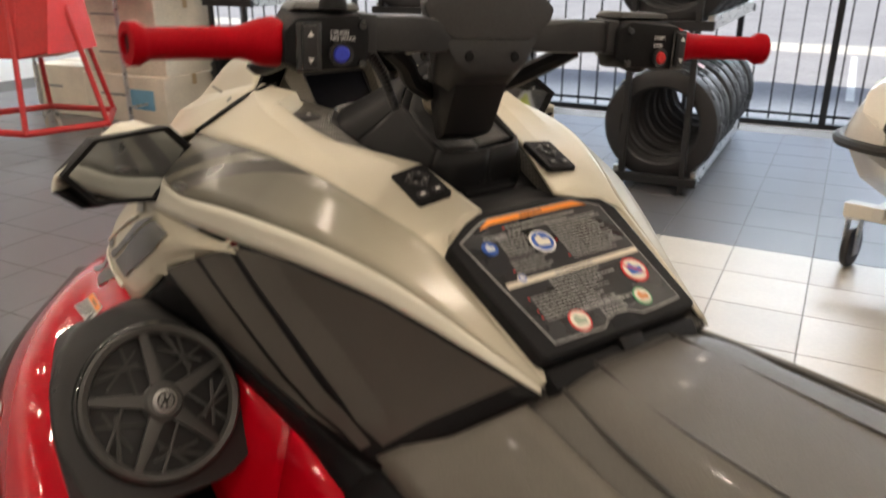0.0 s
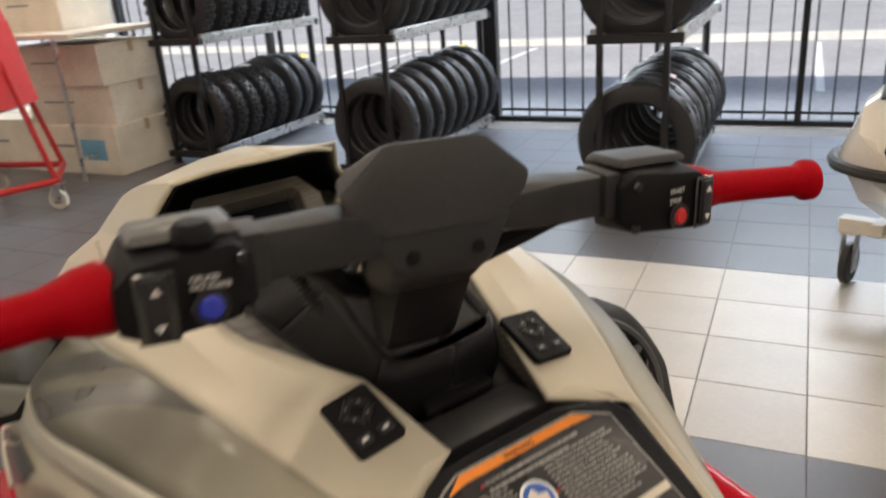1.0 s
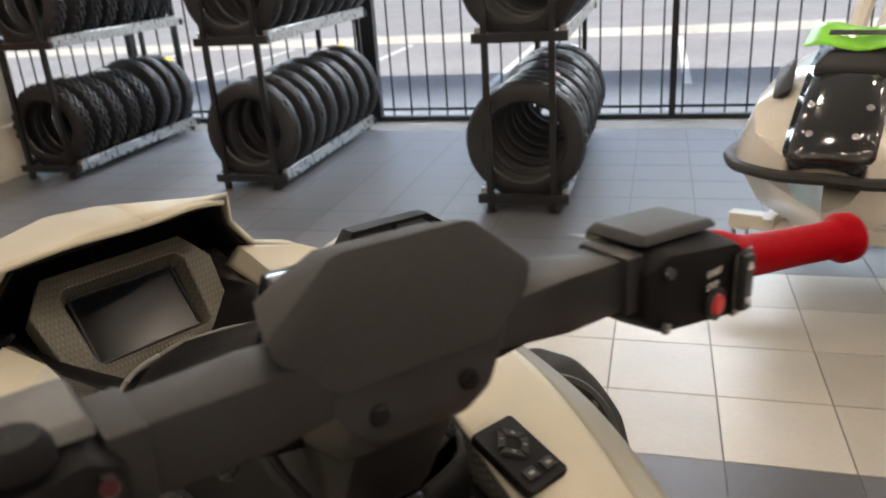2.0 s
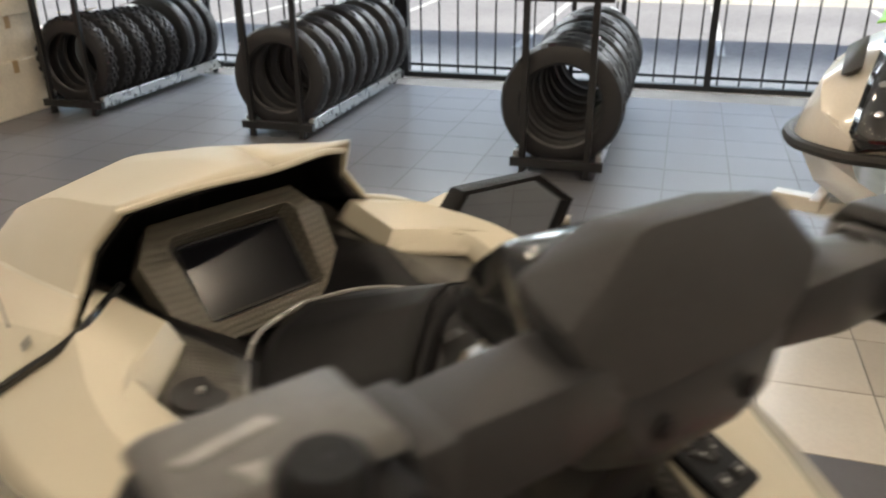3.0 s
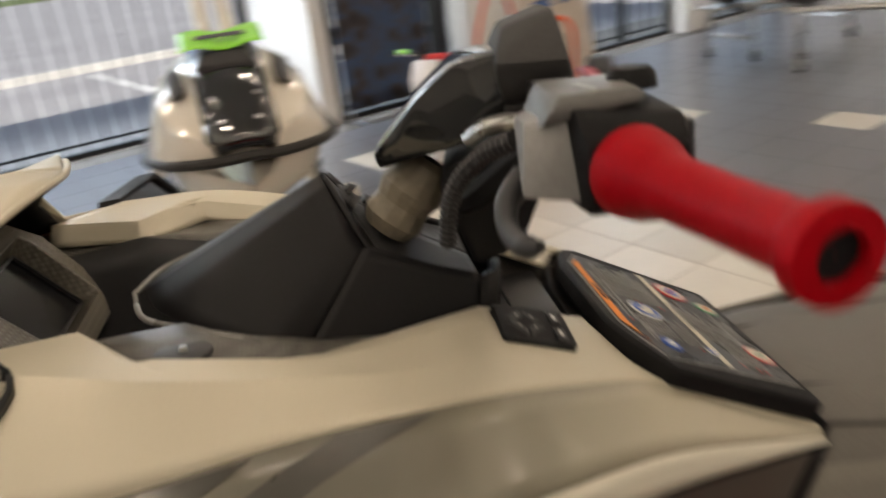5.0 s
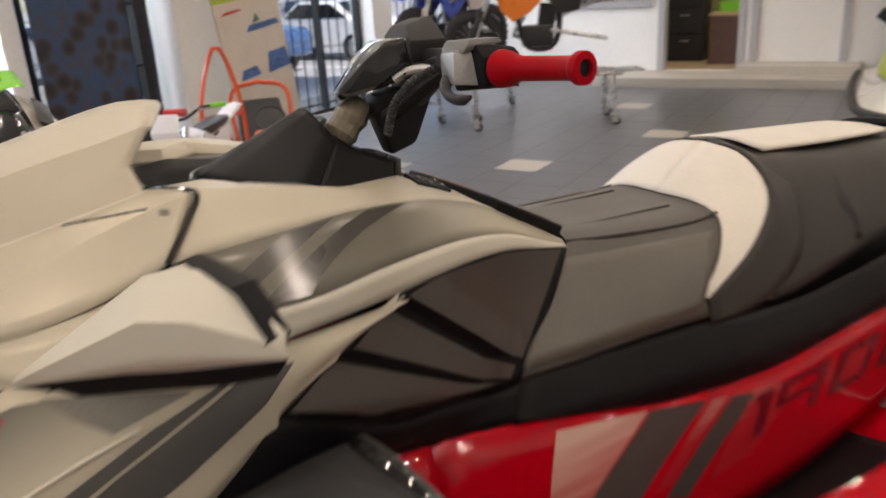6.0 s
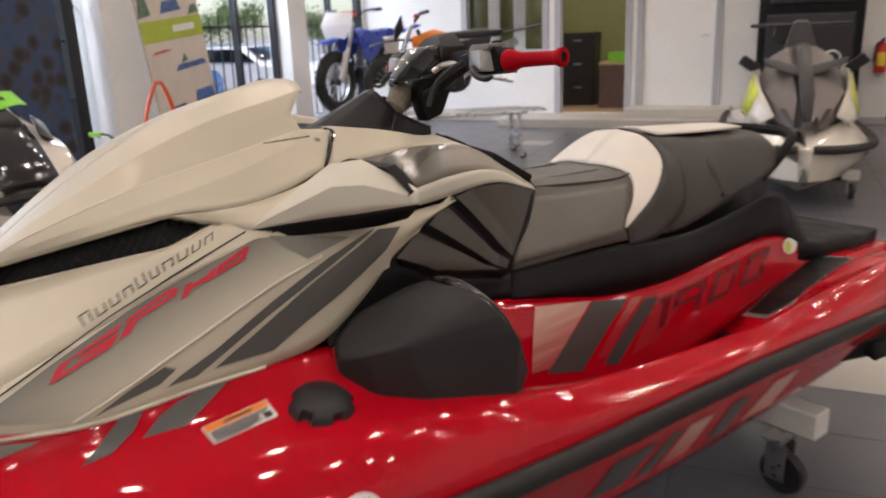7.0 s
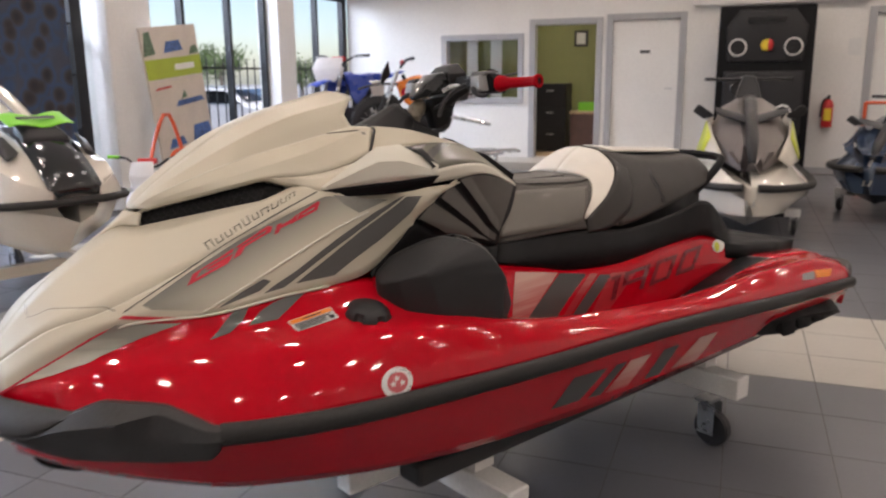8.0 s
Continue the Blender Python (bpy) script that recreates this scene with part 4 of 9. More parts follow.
N1 = guide((0.30, 1.305, 0.795), (0.25, 1.352, 0.802), (0.17, 1.40, 0.806), (0.09, 1.44, 0.81), (0.0, 1.457, 0.812))
N2 = guide((0.29, 1.335, 0.797), (0.235, 1.395, 0.768), (0.165, 1.445, 0.762), (0.08, 1.472, 0.76), (0.0, 1.482, 0.76))
N3 = guide((0.26, 1.345, 0.765), (0.21, 1.41, 0.742), (0.15, 1.445, 0.732), (0.08, 1.455, 0.718), (0.0, 1.462, 0.71))
N4 = guide((0.22, 1.33, 0.72), (0.17, 1.36, 0.69), (0.12, 1.38, 0.67), (0.06, 1.39, 0.655), (0.0, 1.39, 0.65))
both("bumper_centre", surf([N1, N2, N3, N4], 20, 4), BUMPER, ski, "grey centre piece of the bow bumper", 30, 0.004)
for s in (1, -1):
    part("bumper_socket", lathe([(0.0005, 0.002), (0.014, 0.002), (0.018, 0.003), (0.02, -0.004)], 18, frame_at((XC - s * 0.212, 1.393, 0.722), (XC - s * 0.248, 1.362, 0.722), (XC - s * 0.215, 1.39, 0.8))), STICKERBLACK, ski, "dark round socket in the bumper")
    part("bumper_screw", lathe([(0.001, 0.006), (0.009, 0.006), (0.013, 0.005), (0.015, 0.0)], 14, frame_at((XC - s * 0.462, 1.165, 0.724), (XC - s * 0.43, 1.20, 0.724), (XC - s * 0.46, 1.16, 0.9))), GLOSSBLACK, ski)
part("bow_eye", tube([(XC, 1.35, 0.615), (XC, 1.358, 0.594), (XC, 1.34, 0.568), (XC, 1.30, 0.545), (XC, 1.262, 0.528), (XC, 1.24, 0.535)], 0.008, 8, 22), BLACK, ski, "black bow eye loop")

# hood vents with a net behind
V0 = corner((0.041, 1.067, 1.177), (0.1, 0.97, 1.205), (0.15, 0.9, 1.226), (0.201, 0.804, 1.249), (0.226, 0.737, 1.227))
V1 = corner((0.046, 1.076, 1.137), (0.1, 1.0, 1.156), (0.15, 0.93, 1.172), (0.2, 0.865, 1.188), (0.232, 0.82, 1.199), (0.23, 0.737, 1.225))
inset = lambda rows, d: [[(p[0] + d, p[1], p[2] - 0.012) for p in r] for r in rows]
both("vent_backing", inset(surf([V0, V1], 24, 3), 0.035), SHROUD, ski)
net = None
va, vb = spline(V0, 22), spline(V1, 22)
for k in range(20):
    for row in range(2):
        f0, f1 = row / 2, (row + 1) / 2
        p = va[k] * (1 - f0) + vb[k] * f0 + np.array((0.022, 0, -0.008))
        q = va[min(k + 1, 21)] * (1 - f1) + vb[min(k + 1, 21)] * f1 + np.array((0.022, 0, -0.008))
        r = va[max(k - 1, 0)] * (1 - f1) + vb[max(k - 1, 0)] * f1 + np.array((0.022, 0, -0.008))
        for e in ((p, q), (p, r)):
            t = tube([tuple(v) for v in e], 0.0016, 4)
            net = t if net is None else join(net, t)
netp = part("vent_mesh", net, SHROUD, ski, "black hexagonal vent net")
twin = netp.data.copy()
twin.transform(Matrix.Translation((2 * XC, 0, 0)) @ Matrix.Diagonal((-1, 1, 1, 1)))
new("vent_mesh", twin).parent = ski
# closing plates behind the vents and under the lid
both("vent_lip", surf([V0, [(p[0] + 0.04, p[1], p[2] - 0.014) for p in spline(V0, 8)]], 24, 2), BEIGE, ski)
both("vent_floor", surf([V1, [(p[0] + 0.045, p[1], p[2] - 0.01) for p in spline(V1, 8)]], 24, 2), BEIGE, ski)

# black inner body that closes the gaps between the covers
I0 = guide((0.0, 1.1, 1.08), (0.0, 0.8, 1.14), (0.0, 0.54, 1.26))
I1 = guide((0.15, 1.0, 1.06), (0.2, 0.8, 1.13), (0.22, 0.54, 1.22))
I2 = guide((0.2, 1.05, 0.95), (0.29, 0.75, 1.0), (0.3, 0.54, 1.05))
both("inner_body", surf([I0, I1, I2], 12, 3), SATIN, ski)

# cockpit tray
K0 = guide((0.0, 0.6, 1.30), (0.0, 0.45, 1.265), (0.0, 0.25, 1.255), (0.0, 0.10, 1.225), (0.0, -0.02, 1.2), (0.0, -0.18, 1.12))
K1 = corner((0.09, 0.6, 1.325), (0.096, 0.42, 1.343), (0.079, 0.355, 1.336), (0.092, 0.333, 1.333), (0.11, 0.3, 1.331), (0.1, 0.25, 1.312), (0.068, 0.12, 1.275), (0.072, 0.03, 1.225), (0.085, -0.02, 1.2), (0.09, -0.18, 1.12))
K2 = corner((0.125, 0.58, 1.35), (0.101, 0.412, 1.335), (0.152, 0.366, 1.329), (0.15, 0.34, 1.328), (0.145, 0.3, 1.324), (0.132, 0.25, 1.311), (0.08, 0.118, 1.296), (0.08, 0.021, 1.245), (0.13, -0.01, 1.222), (0.118, -0.18, 1.13))
both("cockpit_tray", surf([K0, K1], 30, 4), SHROUD, ski, "black cockpit tray")
both("cockpit_ledge", surf([K1, K2], 30, 3), WEAVE, ski, "black woven-texture cockpit ledge")
hood_inner = surf([corner((0.0, 0.448, 1.4445), (0.095, 0.483, 1.431), (0.115, 0.515, 1.388), (0.134, 0.507, 1.356)), guide((0.0, 0.56, 1.42), (0.085, 0.57, 1.395), (0.12, 0.575, 1.345)), guide((0.0, 0.60, 1.31), (0.08, 0.60, 1.31), (0.115, 0.60, 1.30))], 16, 4)
both("hood_liner", hood_inner, SHROUD, ski, "black liner under the hood lip")
# lip along the rear edge of the hood
lip = tube([(-0.106, 0.4785, 1.4345), (-0.05, 0.4555, 1.446), (XC, 0.4405, 1.4495), (0.074, 0.4555, 1.4475), (0.118, 0.4785, 1.4355)], 0.0032, 8, 40)
part("hood_lip", lip, BEIGE, ski)

# display
DSP = frame_at((XC - 0.09, 0.455, 1.306), (XC + 0.09, 0.455, 1.306), (XC - 0.09, 0.53, 1.395))
frame_out = [(0.0, 0.025), (0.022, -0.006), (0.158, -0.006), (0.18, 0.025), (0.188, 0.085), (0.165, 0.118), (0.015, 0.118), (-0.008, 0.085)]
frame_in = [(0.028, 0.018), (0.034, 0.013), (0.146, 0.013), (0.152, 0.018), (0.157, 0.092), (0.150, 0.1), (0.030, 0.1), (0.023, 0.092)]
bm = bmesh.new()
lo = [bm.verts.new((x, y, -0.03)) for x, y in frame_out]
ou = [bm.verts.new((x, y, 0.0)) for x, y in frame_out]
inn = [bm.verts.new((x, y, 0.004)) for x, y in frame_in]
ind = [bm.verts.new((0.09 + (x - 0.09) * 0.9, 0.055 + (y - 0.055) * 0.88, -0.018)) for x, y in frame_in]
for a, b in ((lo, ou), (ou, inn), (inn, ind)):
    for k in range(8):
        bm.faces.new((a[k], a[(k + 1) % 8], b[(k + 1) % 8], b[k]))
bmesh.ops.recalc_face_normals(bm, faces=bm.faces)
bezel = part("display_bezel", moved(bm, DSP), BEZEL, ski, "bronze woven-texture display bezel", 25, 0.0015)
part("screen", moved(box(0.03, 0.15, 0.014, 0.1, -0.022, -0.015), DSP), SCREEN, bezel, "dark switched-off display screen")
part("screen_rim", moved(join(box(0.033, 0.147, 0.018, 0.0205, -0.016, -0.012), box(0.033, 0.147, 0.0915, 0.094, -0.016, -0.012), box(0.033, 0.0355, 0.018, 0.094, -0.016, -0.012), box(0.1445, 0.147, 0.018, 0.094, -0.016, -0.012)), DSP), SATIN, bezel)
# plugs in the ledge
for s in (1, -1):
    plug = part("ledge_plug", lathe([(0.0005, -0.0015), (0.0195, -0.001), (0.0215, -0.0022), (0.022, -0.008)], 24, pose(XC - s * 0.132, 0.35, 1.3376 if s > 0 else 1.3335, 4, s * 6, 0)), SATIN, ski, "round black ledge plug")
    part("screw", lathe([(0.0005, 0.003), (0.003, 0.003), (0.0035, 0.0)], 10, pose(XC - s * 0.132, 0.35, 1.3364 if s > 0 else 1.3322, 4, s * 6, 0)), STEEL, plug)

# steering column shroud
sh = guide((0.0, 0.402, 1.338), (0.045, 0.382, 1.336), (0.077, 0.345, 1.331), (0.1, 0.3, 1.32), (0.094, 0.262, 1.304))
sh_top = corner((0.0, 0.232, 1.416), (0.018, 0.228, 1.411), (0.0445, 0.214, 1.384), (0.056, 0.205, 1.366))
cheek = corner((0.056, 0.205, 1.366), (0.06, 0.16, 1.345), (0.058, 0.11, 1.322))
cheek_low = guide((0.094, 0.262, 1.304), (0.085, 0.19, 1.285), (0.075, 0.118, 1.262))
both("column_shroud", surf([sh, sh_top], 32, 10), SHROUD, ski, "satin black steering shroud", 18, 0.001)
both("shroud_cheek", surf([cheek_low, cheek], 16, 8), SHROUD, ski, "rear facet of the steering shroud", 18, 0.001)
both("shroud_back", surf([guide((0.0, 0.095, 1.25), (0.05, 0.1, 1.25), (0.076, 0.118, 1.258)), guide((0.0, 0.085, 1.32), (0.04, 0.09, 1.32), (0.058, 0.11, 1.322))], 10, 3), SHROUD, ski)
sunk = corner((0.0, 0.221, 1.402), (0.015, 0.218, 1.398), (0.039, 0.204, 1.374), (0.05, 0.195, 1.356), (0.053, 0.155, 1.334), (0.05, 0.11, 1.318))
both("recess_wall", surf([corner((0.0, 0.23, 1.415), (0.017, 0.226, 1.41), (0.0435, 0.212, 1.383), (0.055, 0.203, 1.365), (0.059, 0.159, 1.344), (0.057, 0.11, 1.321)), sunk], 24, 2), SHROUD, ski)
both("recess_plate", surf([sunk, guide((0.0, 0.22, 1.401), (0.0, 0.203, 1.382), (0.0, 0.17, 1.355), (0.0, 0.11, 1.315))], 24, 6), PODBLACK, ski, "black plate inside the shroud opening")
RIMGREY = mat("rim_highlight_and_edge_grey", (0.3, 0.295, 0.28), 0.26, 0.4, 0, 0.1, 12, 120)
# The shroud edge's highlight is put into a pale grey tube.
rim = tube(guide((0.0, 0.412, 1.334), (0.05, 0.394, 1.334), (0.082, 0.354, 1.335), (0.108, 0.302, 1.329), (0.1, 0.24, 1.305)), 0.0026, 8, 24)
part("shroud_rim", rim, RIMGREY, ski, "shroud edge with its highlight coloured grey")
part("shroud_rim", tube([(2 * XC - p[0], p[1], p[2]) for p in guide((0.0, 0.412, 1.334), (0.05, 0.394, 1.334), (0.082, 0.354, 1.333), (0.108, 0.302, 1.325), (0.1, 0.24, 1.3))], 0.0026, 8, 24), RIMGREY, ski, "shroud edge with its highlight coloured grey")
for x, y, z in ((-0.009, 0.206, 1.392), (0.026, 0.208, 1.392), (0.034, 0.194, 1.376)):
    part("screw", lathe([(0.0005, 0.006), (0.006, 0.006), (0.0075, 0.002), (0.009, 0.0)], 12, pose(x, y, z, -40, 0, 0)), SATIN, ski)
part("steering_boot", moved(lathe([(0.022, 0.0), (0.028, 0.012), (0.025, 0.028), (0.029, 0.042), (0.025, 0.056), (0.02, 0.068), (0.014, 0.074)], 14), pose(-0.004, 0.182, 1.362, 40, 0, 0)), mat("dusty_boot_rubber", (0.17, 0.148, 0.108), 0.55, 0, 0, 0.25, 14, 120, 0.1, 200), ski, "dusty folded steering boot", 20)

# handlebar; x runs along the bar
BAR = frame_at((-0.025, 0.023, 1.461), (0.233, -0.019, 1.447), (0.0, 0.3, 1.46))
steer = new("handlebar")
steer.parent = ski
tagged(steer, "black handlebar turned a little with red grips")


def on_bar(name, bm, material, label="", bevel=0.0, sharp=35):
    for v in bm.verts:  # the starboard half is a little shorter
        if v.co.x > 0.1:
            v.co.x -= 0.013 * min(1.0, (v.co.x - 0.1) / 0.06)
    return part(name, moved(bm, BAR), material, steer, label, sharp, bevel)


def about(w, y, z):
    """A pair of points about the steering column."""
    return [(-0.011 + w, y, z), (-0.011 - w, y, z)]


def paired(*rows):
    return [q for r in rows for q in about(*r)]


on_bar("centre_pad", hull_of(paired((0.044, 0.006, 0.077), (0.087, 0.002, 0.042), (0.081, -0.002, 0.027), (0.05, -0.006, 0.004), (0.036, 0.046, 0.066), (0.07, 0.056, 0.042), (0.055, 0.05, 0.01)), 0.006, 2), PADGREY, "charcoal faceted centre pad", 0, 30)
on_bar("clamp_cover", hull_of(paired((0.066, -0.001, 0.012), (0.046, -0.007, -0.022), (0.03, -0.004, -0.034), (0.06, 0.05, 0.01), (0.05, 0.05, -0.05), (0.035, 0.03, -0.06)), 0.004, 2), SATIN, "black lower clamp cover")
for w in (0.03, -0.03):
    on_bar("clamp_bolt", lathe([(0.0005, 0.002), (0.005, 0.002), (0.0065, 0.0)], 12, Matrix.Translation((-0.011 + w, -0.0065, -0.014)) @ Matrix.Rotation(radians(90), 4, "X")), BLACK)
on_bar("front_cover", hull_of(paired((0.055, 0.044, 0.05), (0.05, 0.085, 0.045), (0.04, 0.12, 0.018), (0.017, 0.16, -0.024), (0.02, 0.156, -0.038), (0.042, 0.1, -0.016), (0.055, 0.05, -0.012)), 0.006, 2), GLOSSBLACK, "gloss black front cover")
for s in (1, -1):
    on_bar("bar_arm", hull_of([(s * x, y, z) for x, y, z in ((0.045, 0.002, 0.02), (0.045, 0.0, -0.008), (0.045, 0.034, 0.026), (0.045, 0.034, -0.012), (0.1, -0.007, 0.028), (0.1, -0.008, -0.01), (0.1, 0.032, 0.03), (0.175, -0.008, 0.028), (0.175, -0.01, -0.008), (0.175, 0.026, 0.028), (0.175, 0.024, -0.008))], 0.005), SATIN, "black bar arm")
    on_bar("arm_collar", hull_of([(s * x, y, z) for x in (0.156, 0.174) for y, z in ((-0.013, 0.03), (-0.014, -0.01), (0.03, 0.031), (0.029, -0.011))], 0.003), SATIN)
    on_bar("lower_brace", tube([(s * 0.035 - 0.011, 0.09, -0.068), (s * 0.07 - 0.008, 0.07, -0.05), (s * 0.1, 0.045, -0.026), (s * 0.13, 0.022, -0.006)], 0.012, 8, 14), SHROUD, "black lower brace")
on_bar("steering_neck", hull_of(paired((0.036, 0.005, -0.028), (0.04, 0.06, -0.028), (0.034, 0.045, -0.115), (0.026, 0.085, -0.13), (0.026, 0.108, -0.06), (0.036, 0.1, -0.035)), 0.006, 2), SHROUD, "black steering neck")
on_bar("control_cable", tube([(-0.168, 0.05, 0.004), (-0.138, 0.074, -0.012), (-0.108, 0.096, -0.044), (-0.085, 0.105, -0.09)], [0.0075, 0.0055] * 24, 8, 48), SATIN, "ribbed control cable")


def switch_box(s):
    """Switch housing on one side of the bar."""
    out = [(s * x, y, z) for x, y, z in ((0.168, -0.022, 0.02), (0.182, -0.026, 0.03), (0.248, -0.034, 0.026), (0.262, -0.034, 0.012), (0.262, -0.034, -0.018), (0.245, -0.034, -0.027), (0.18, -0.026, -0.024), (0.168, -0.02, -0.016),
                                         (0.168, 0.03, 0.022), (0.185, 0.034, 0.036), (0.25, 0.026, 0.034), (0.262, 0.02, 0.016), (0.262, 0.02, -0.024), (0.18, 0.03, -0.03))]
    h = on_bar("switch_box", hull_of(out, 0.004, 2), BLACK, "black switch housing", 0, 30)
    return h


# Window glare on the port switch cap is put into this lighter grey.
CAPGLARE = mat("glare_grey_plastic", (0.092, 0.092, 0.09), 0.36, 0, 0, 0.15, 14, 200, 0.05, 500)
boxL, boxR = switch_box(-1), switch_box(1)


def on_box(x, y, z, s):
    """A pose on the rider's face of a switch housing, its z axis towards the rider."""
    return BAR @ Matrix.Translation((x - (0.013 if s > 0 else 0.0), y, z)) @ Matrix.Rotation(radians(90), 4, "X") @ Matrix.Rotation(radians(s * 6), 4, "Y")


def key_button(x, z, r, material, host, s, label=""):
    part("button_ring", lathe([(r + 0.004, 0.0), (r + 0.004, 0.003), (r + 0.001, 0.003), (r + 0.001, 0.0)], 20, on_box(x, -0.0335, z, s)), SATIN, host)
    return part("button", lathe([(0.0005, 0.005), (r * 0.8, 0.005), (r, 0.003), (r, 0.0)], 20, on_box(x, -0.0335, z, s)), material, host, label)


key_button(-0.203, -0.009, 0.0085, BLUEBTN, boxL, -1, "blue push button")
key_button(0.224, -0.012, 0.0075, REDBTN, boxR, 1, "red stop button")


def rocker(x, host, s, w=0.011, h=0.026):
    part("rocker_bezel", moved(box(-w - 0.004, w + 0.004, -h - 0.004, h + 0.003, 0.0, 0.003), on_box(x, -0.034, -0.002, s)), GLOSSBLACK, host, "", 35, 0.002)
    part("rocker", moved(hull_of([(a * w * 0.8, b, c) for a in (1, -1) for b, c in ((h, 0.006), (-h, 0.006), (0, 0.0035), (h, 0), (-h, 0))], 0.001), on_box(x, -0.0355, -0.002, s)), SATIN, host, "black rocker switch")
    for d in (1, -1):
        part("arrow_mark", moved(prism([(-0.0032, d * 0.0105), (0.0032, d * 0.0105), (0, d * 0.0155)], 0.001), on_box(x, -0.0415, -0.002, s)), PRINTWHITE, host)


rocker(-0.237, boxL, -1, 0.009, 0.021)
rocker(0.251, boxR, 1, 0.007, 0.02)


def lettering(text, size, material, host, m, label=""):
    cu = bpy.data.curves.new("lettering", "FONT")
    cu.body, cu.size, cu.extrude = text, size, 0.0002
    tmp = new("lettering_tmp", cu)
    me = bpy.data.meshes.new_from_object(tmp.evaluated_get(bpy.context.evaluated_depsgraph_get()))
    bpy.data.objects.remove(tmp)
    me.transform(m)
    me.materials.clear()
    me.materials.append(material)
    ob = new("lettering", me)
    ob.parent = host
    if label:
        tagged(ob, label)
    return ob


lettering("CRUISE/", 0.0055, PRINTWHITE, boxL, on_box(-0.215, -0.0350, 0.0105, -1))
lettering("NO WAKE", 0.0055, PRINTWHITE, boxL, on_box(-0.215, -0.0350, 0.0048, -1))
lettering("START", 0.0065, PRINTWHITE, boxR, on_box(0.211, -0.0355, 0.0095, 1))
lettering("STOP", 0.0065, PRINTWHITE, boxR, on_box(0.211, -0.0355, 0.0005, 1))
for outline in ([(-0.2103, 0.0195), (-0.2064, 0.0141), (-0.2373, 0.0071), (-0.241, 0.0115)], [(-0.2275, 0.0), (-0.222, -0.0095), (-0.217, -0.001)]):
    part("cap_print", moved(prism(outline, 0.0008), BAR @ Matrix.Translation((0, 0, 0.0398))), PRINTGREY, boxL, "pale print on the switch cap")
for x, host, s in ((-0.178, boxL, -1), (0.18, boxR, 1)):
    for z in (0.019, -0.019):
        part("screw", lathe([(0.0005, 0.003), (0.004, 0.003), (0.005, 0.0)], 12, on_box(x, -0.027, z, s)), GLOSSBLACK, host)
for s in (1, -1):
    # grip, swept back, with a flared inner end and an end flange
    ang = radians(15)
    m = BAR @ Matrix.Translation((0.241 if s > 0 else -0.262, -0.002, 0.0)) @ Matrix.Rotation(-s * ang, 4, "Z") @ Matrix.Rotation(s * math.pi / 2, 4, "Y")
    prof = [(0.0005, 0.0), (0.025, 0.0), (0.0265, 0.004), (0.0245, 0.018), (0.02, 0.034), (0.0178, 0.042), (0.0168, 0.09), (0.0166, 0.132), (0.0195, 0.137), (0.0225, 0.142), (0.022, 0.151), (0.012, 0.152), (0.011, 0.146), (0.0005, 0.146)]
    prof = [(r * (0.95 if z < 0.03 else 0.9), z * (0.94 if s > 0 else 1.0)) for r, z in prof]
    grip = part("grip", lathe(prof, 28, m), GRIPRED, steer, "red rubber grip with a flanged end", 40)
    part("bar_end", lathe([(0.0005, 0.148), (0.0105, 0.148), (0.0105, 0.144)], 16, m), BLACK, grip)
    lev = [(s * 0.205, 0.05, -0.012), (s * 0.225, 0.062, -0.02), (s * 0.245, 0.064, -0.03), (s * 0.265, 0.058, -0.034), (s * 0.28, 0.05, -0.03)]
    on_bar("lever", tube(lev, [0.009, 0.0085, 0.0075, 0.007, 0.0065, 0.007, 0.0072, 0.003], 14, 30), SATIN, "black finger lever")
    on_bar("lever_bracket", hull_of([(s * x, y, z) for x, y, z in ((0.18, 0.025, 0.03), (0.178, 0.025, -0.02), (0.24, 0.02, 0.03), (0.245, 0.02, -0.02), (0.186, 0.046, 0.024), (0.185, 0.05, -0.016), (0.232, 0.05, 0.026), (0.238, 0.054, -0.016), (0.19, 0.052, 0.024))], 0.003, 2), CASTGREY, "silver grey lever bracket")
    on_bar("box_cap", hull_of([(s * x, y, z) for x, y, z in ((0.174, -0.012, 0.033), (0.174, 0.04, 0.033), (0.248, -0.016, 0.034), (0.248, 0.036, 0.033), (0.178, -0.008, 0.04), (0.178, 0.036, 0.04), (0.244, -0.012, 0.04), (0.242, 0.03, 0.04), (0.18, 0.046, 0.024), (0.246, 0.042, 0.024))], 0.002), CAPGLARE if s < 0 else SATIN, "switch cap, the port one greyed for window glare")
part("lever_link", tube([(-0.084, 0.113, 1.452), (-0.1, 0.1, 1.464), (-0.118, 0.08, 1.468), (-0.124, 0.062, 1.456)], 0.007, 8, 16), STEEL, steer, "polished metal lever link")
on_bar("trim_dial", lathe([(0.0005, 0.012), (0.011, 0.012), (0.014, 0.008), (0.015, 0.0)], 20, Matrix.Translation((-0.206, -0.016, 0.034))), BLACK, "round black trim dial")

# glovebox lid with its warning label
LID = frame_at((-0.106, -0.17, 1.176), (0.13, -0.17, 1.176), (-0.106, -0.01, 1.262))
lid_out = [(-0.008, -0.016), (0.224, -0.016), (0.23, -0.01), (0.24, 0.158), (0.228, 0.178), (0.165, 0.196), (0.04, 0.196), (0.015, 0.186), (-0.03, 0.156), (-0.014, -0.01)]
glove = part("glovebox_lid", moved(prism(lid_out, 0.02, Matrix.Translation((0, 0, -0.022))), LID), BLACK, ski, "black glovebox lid with a warning label", 35, 0.004)
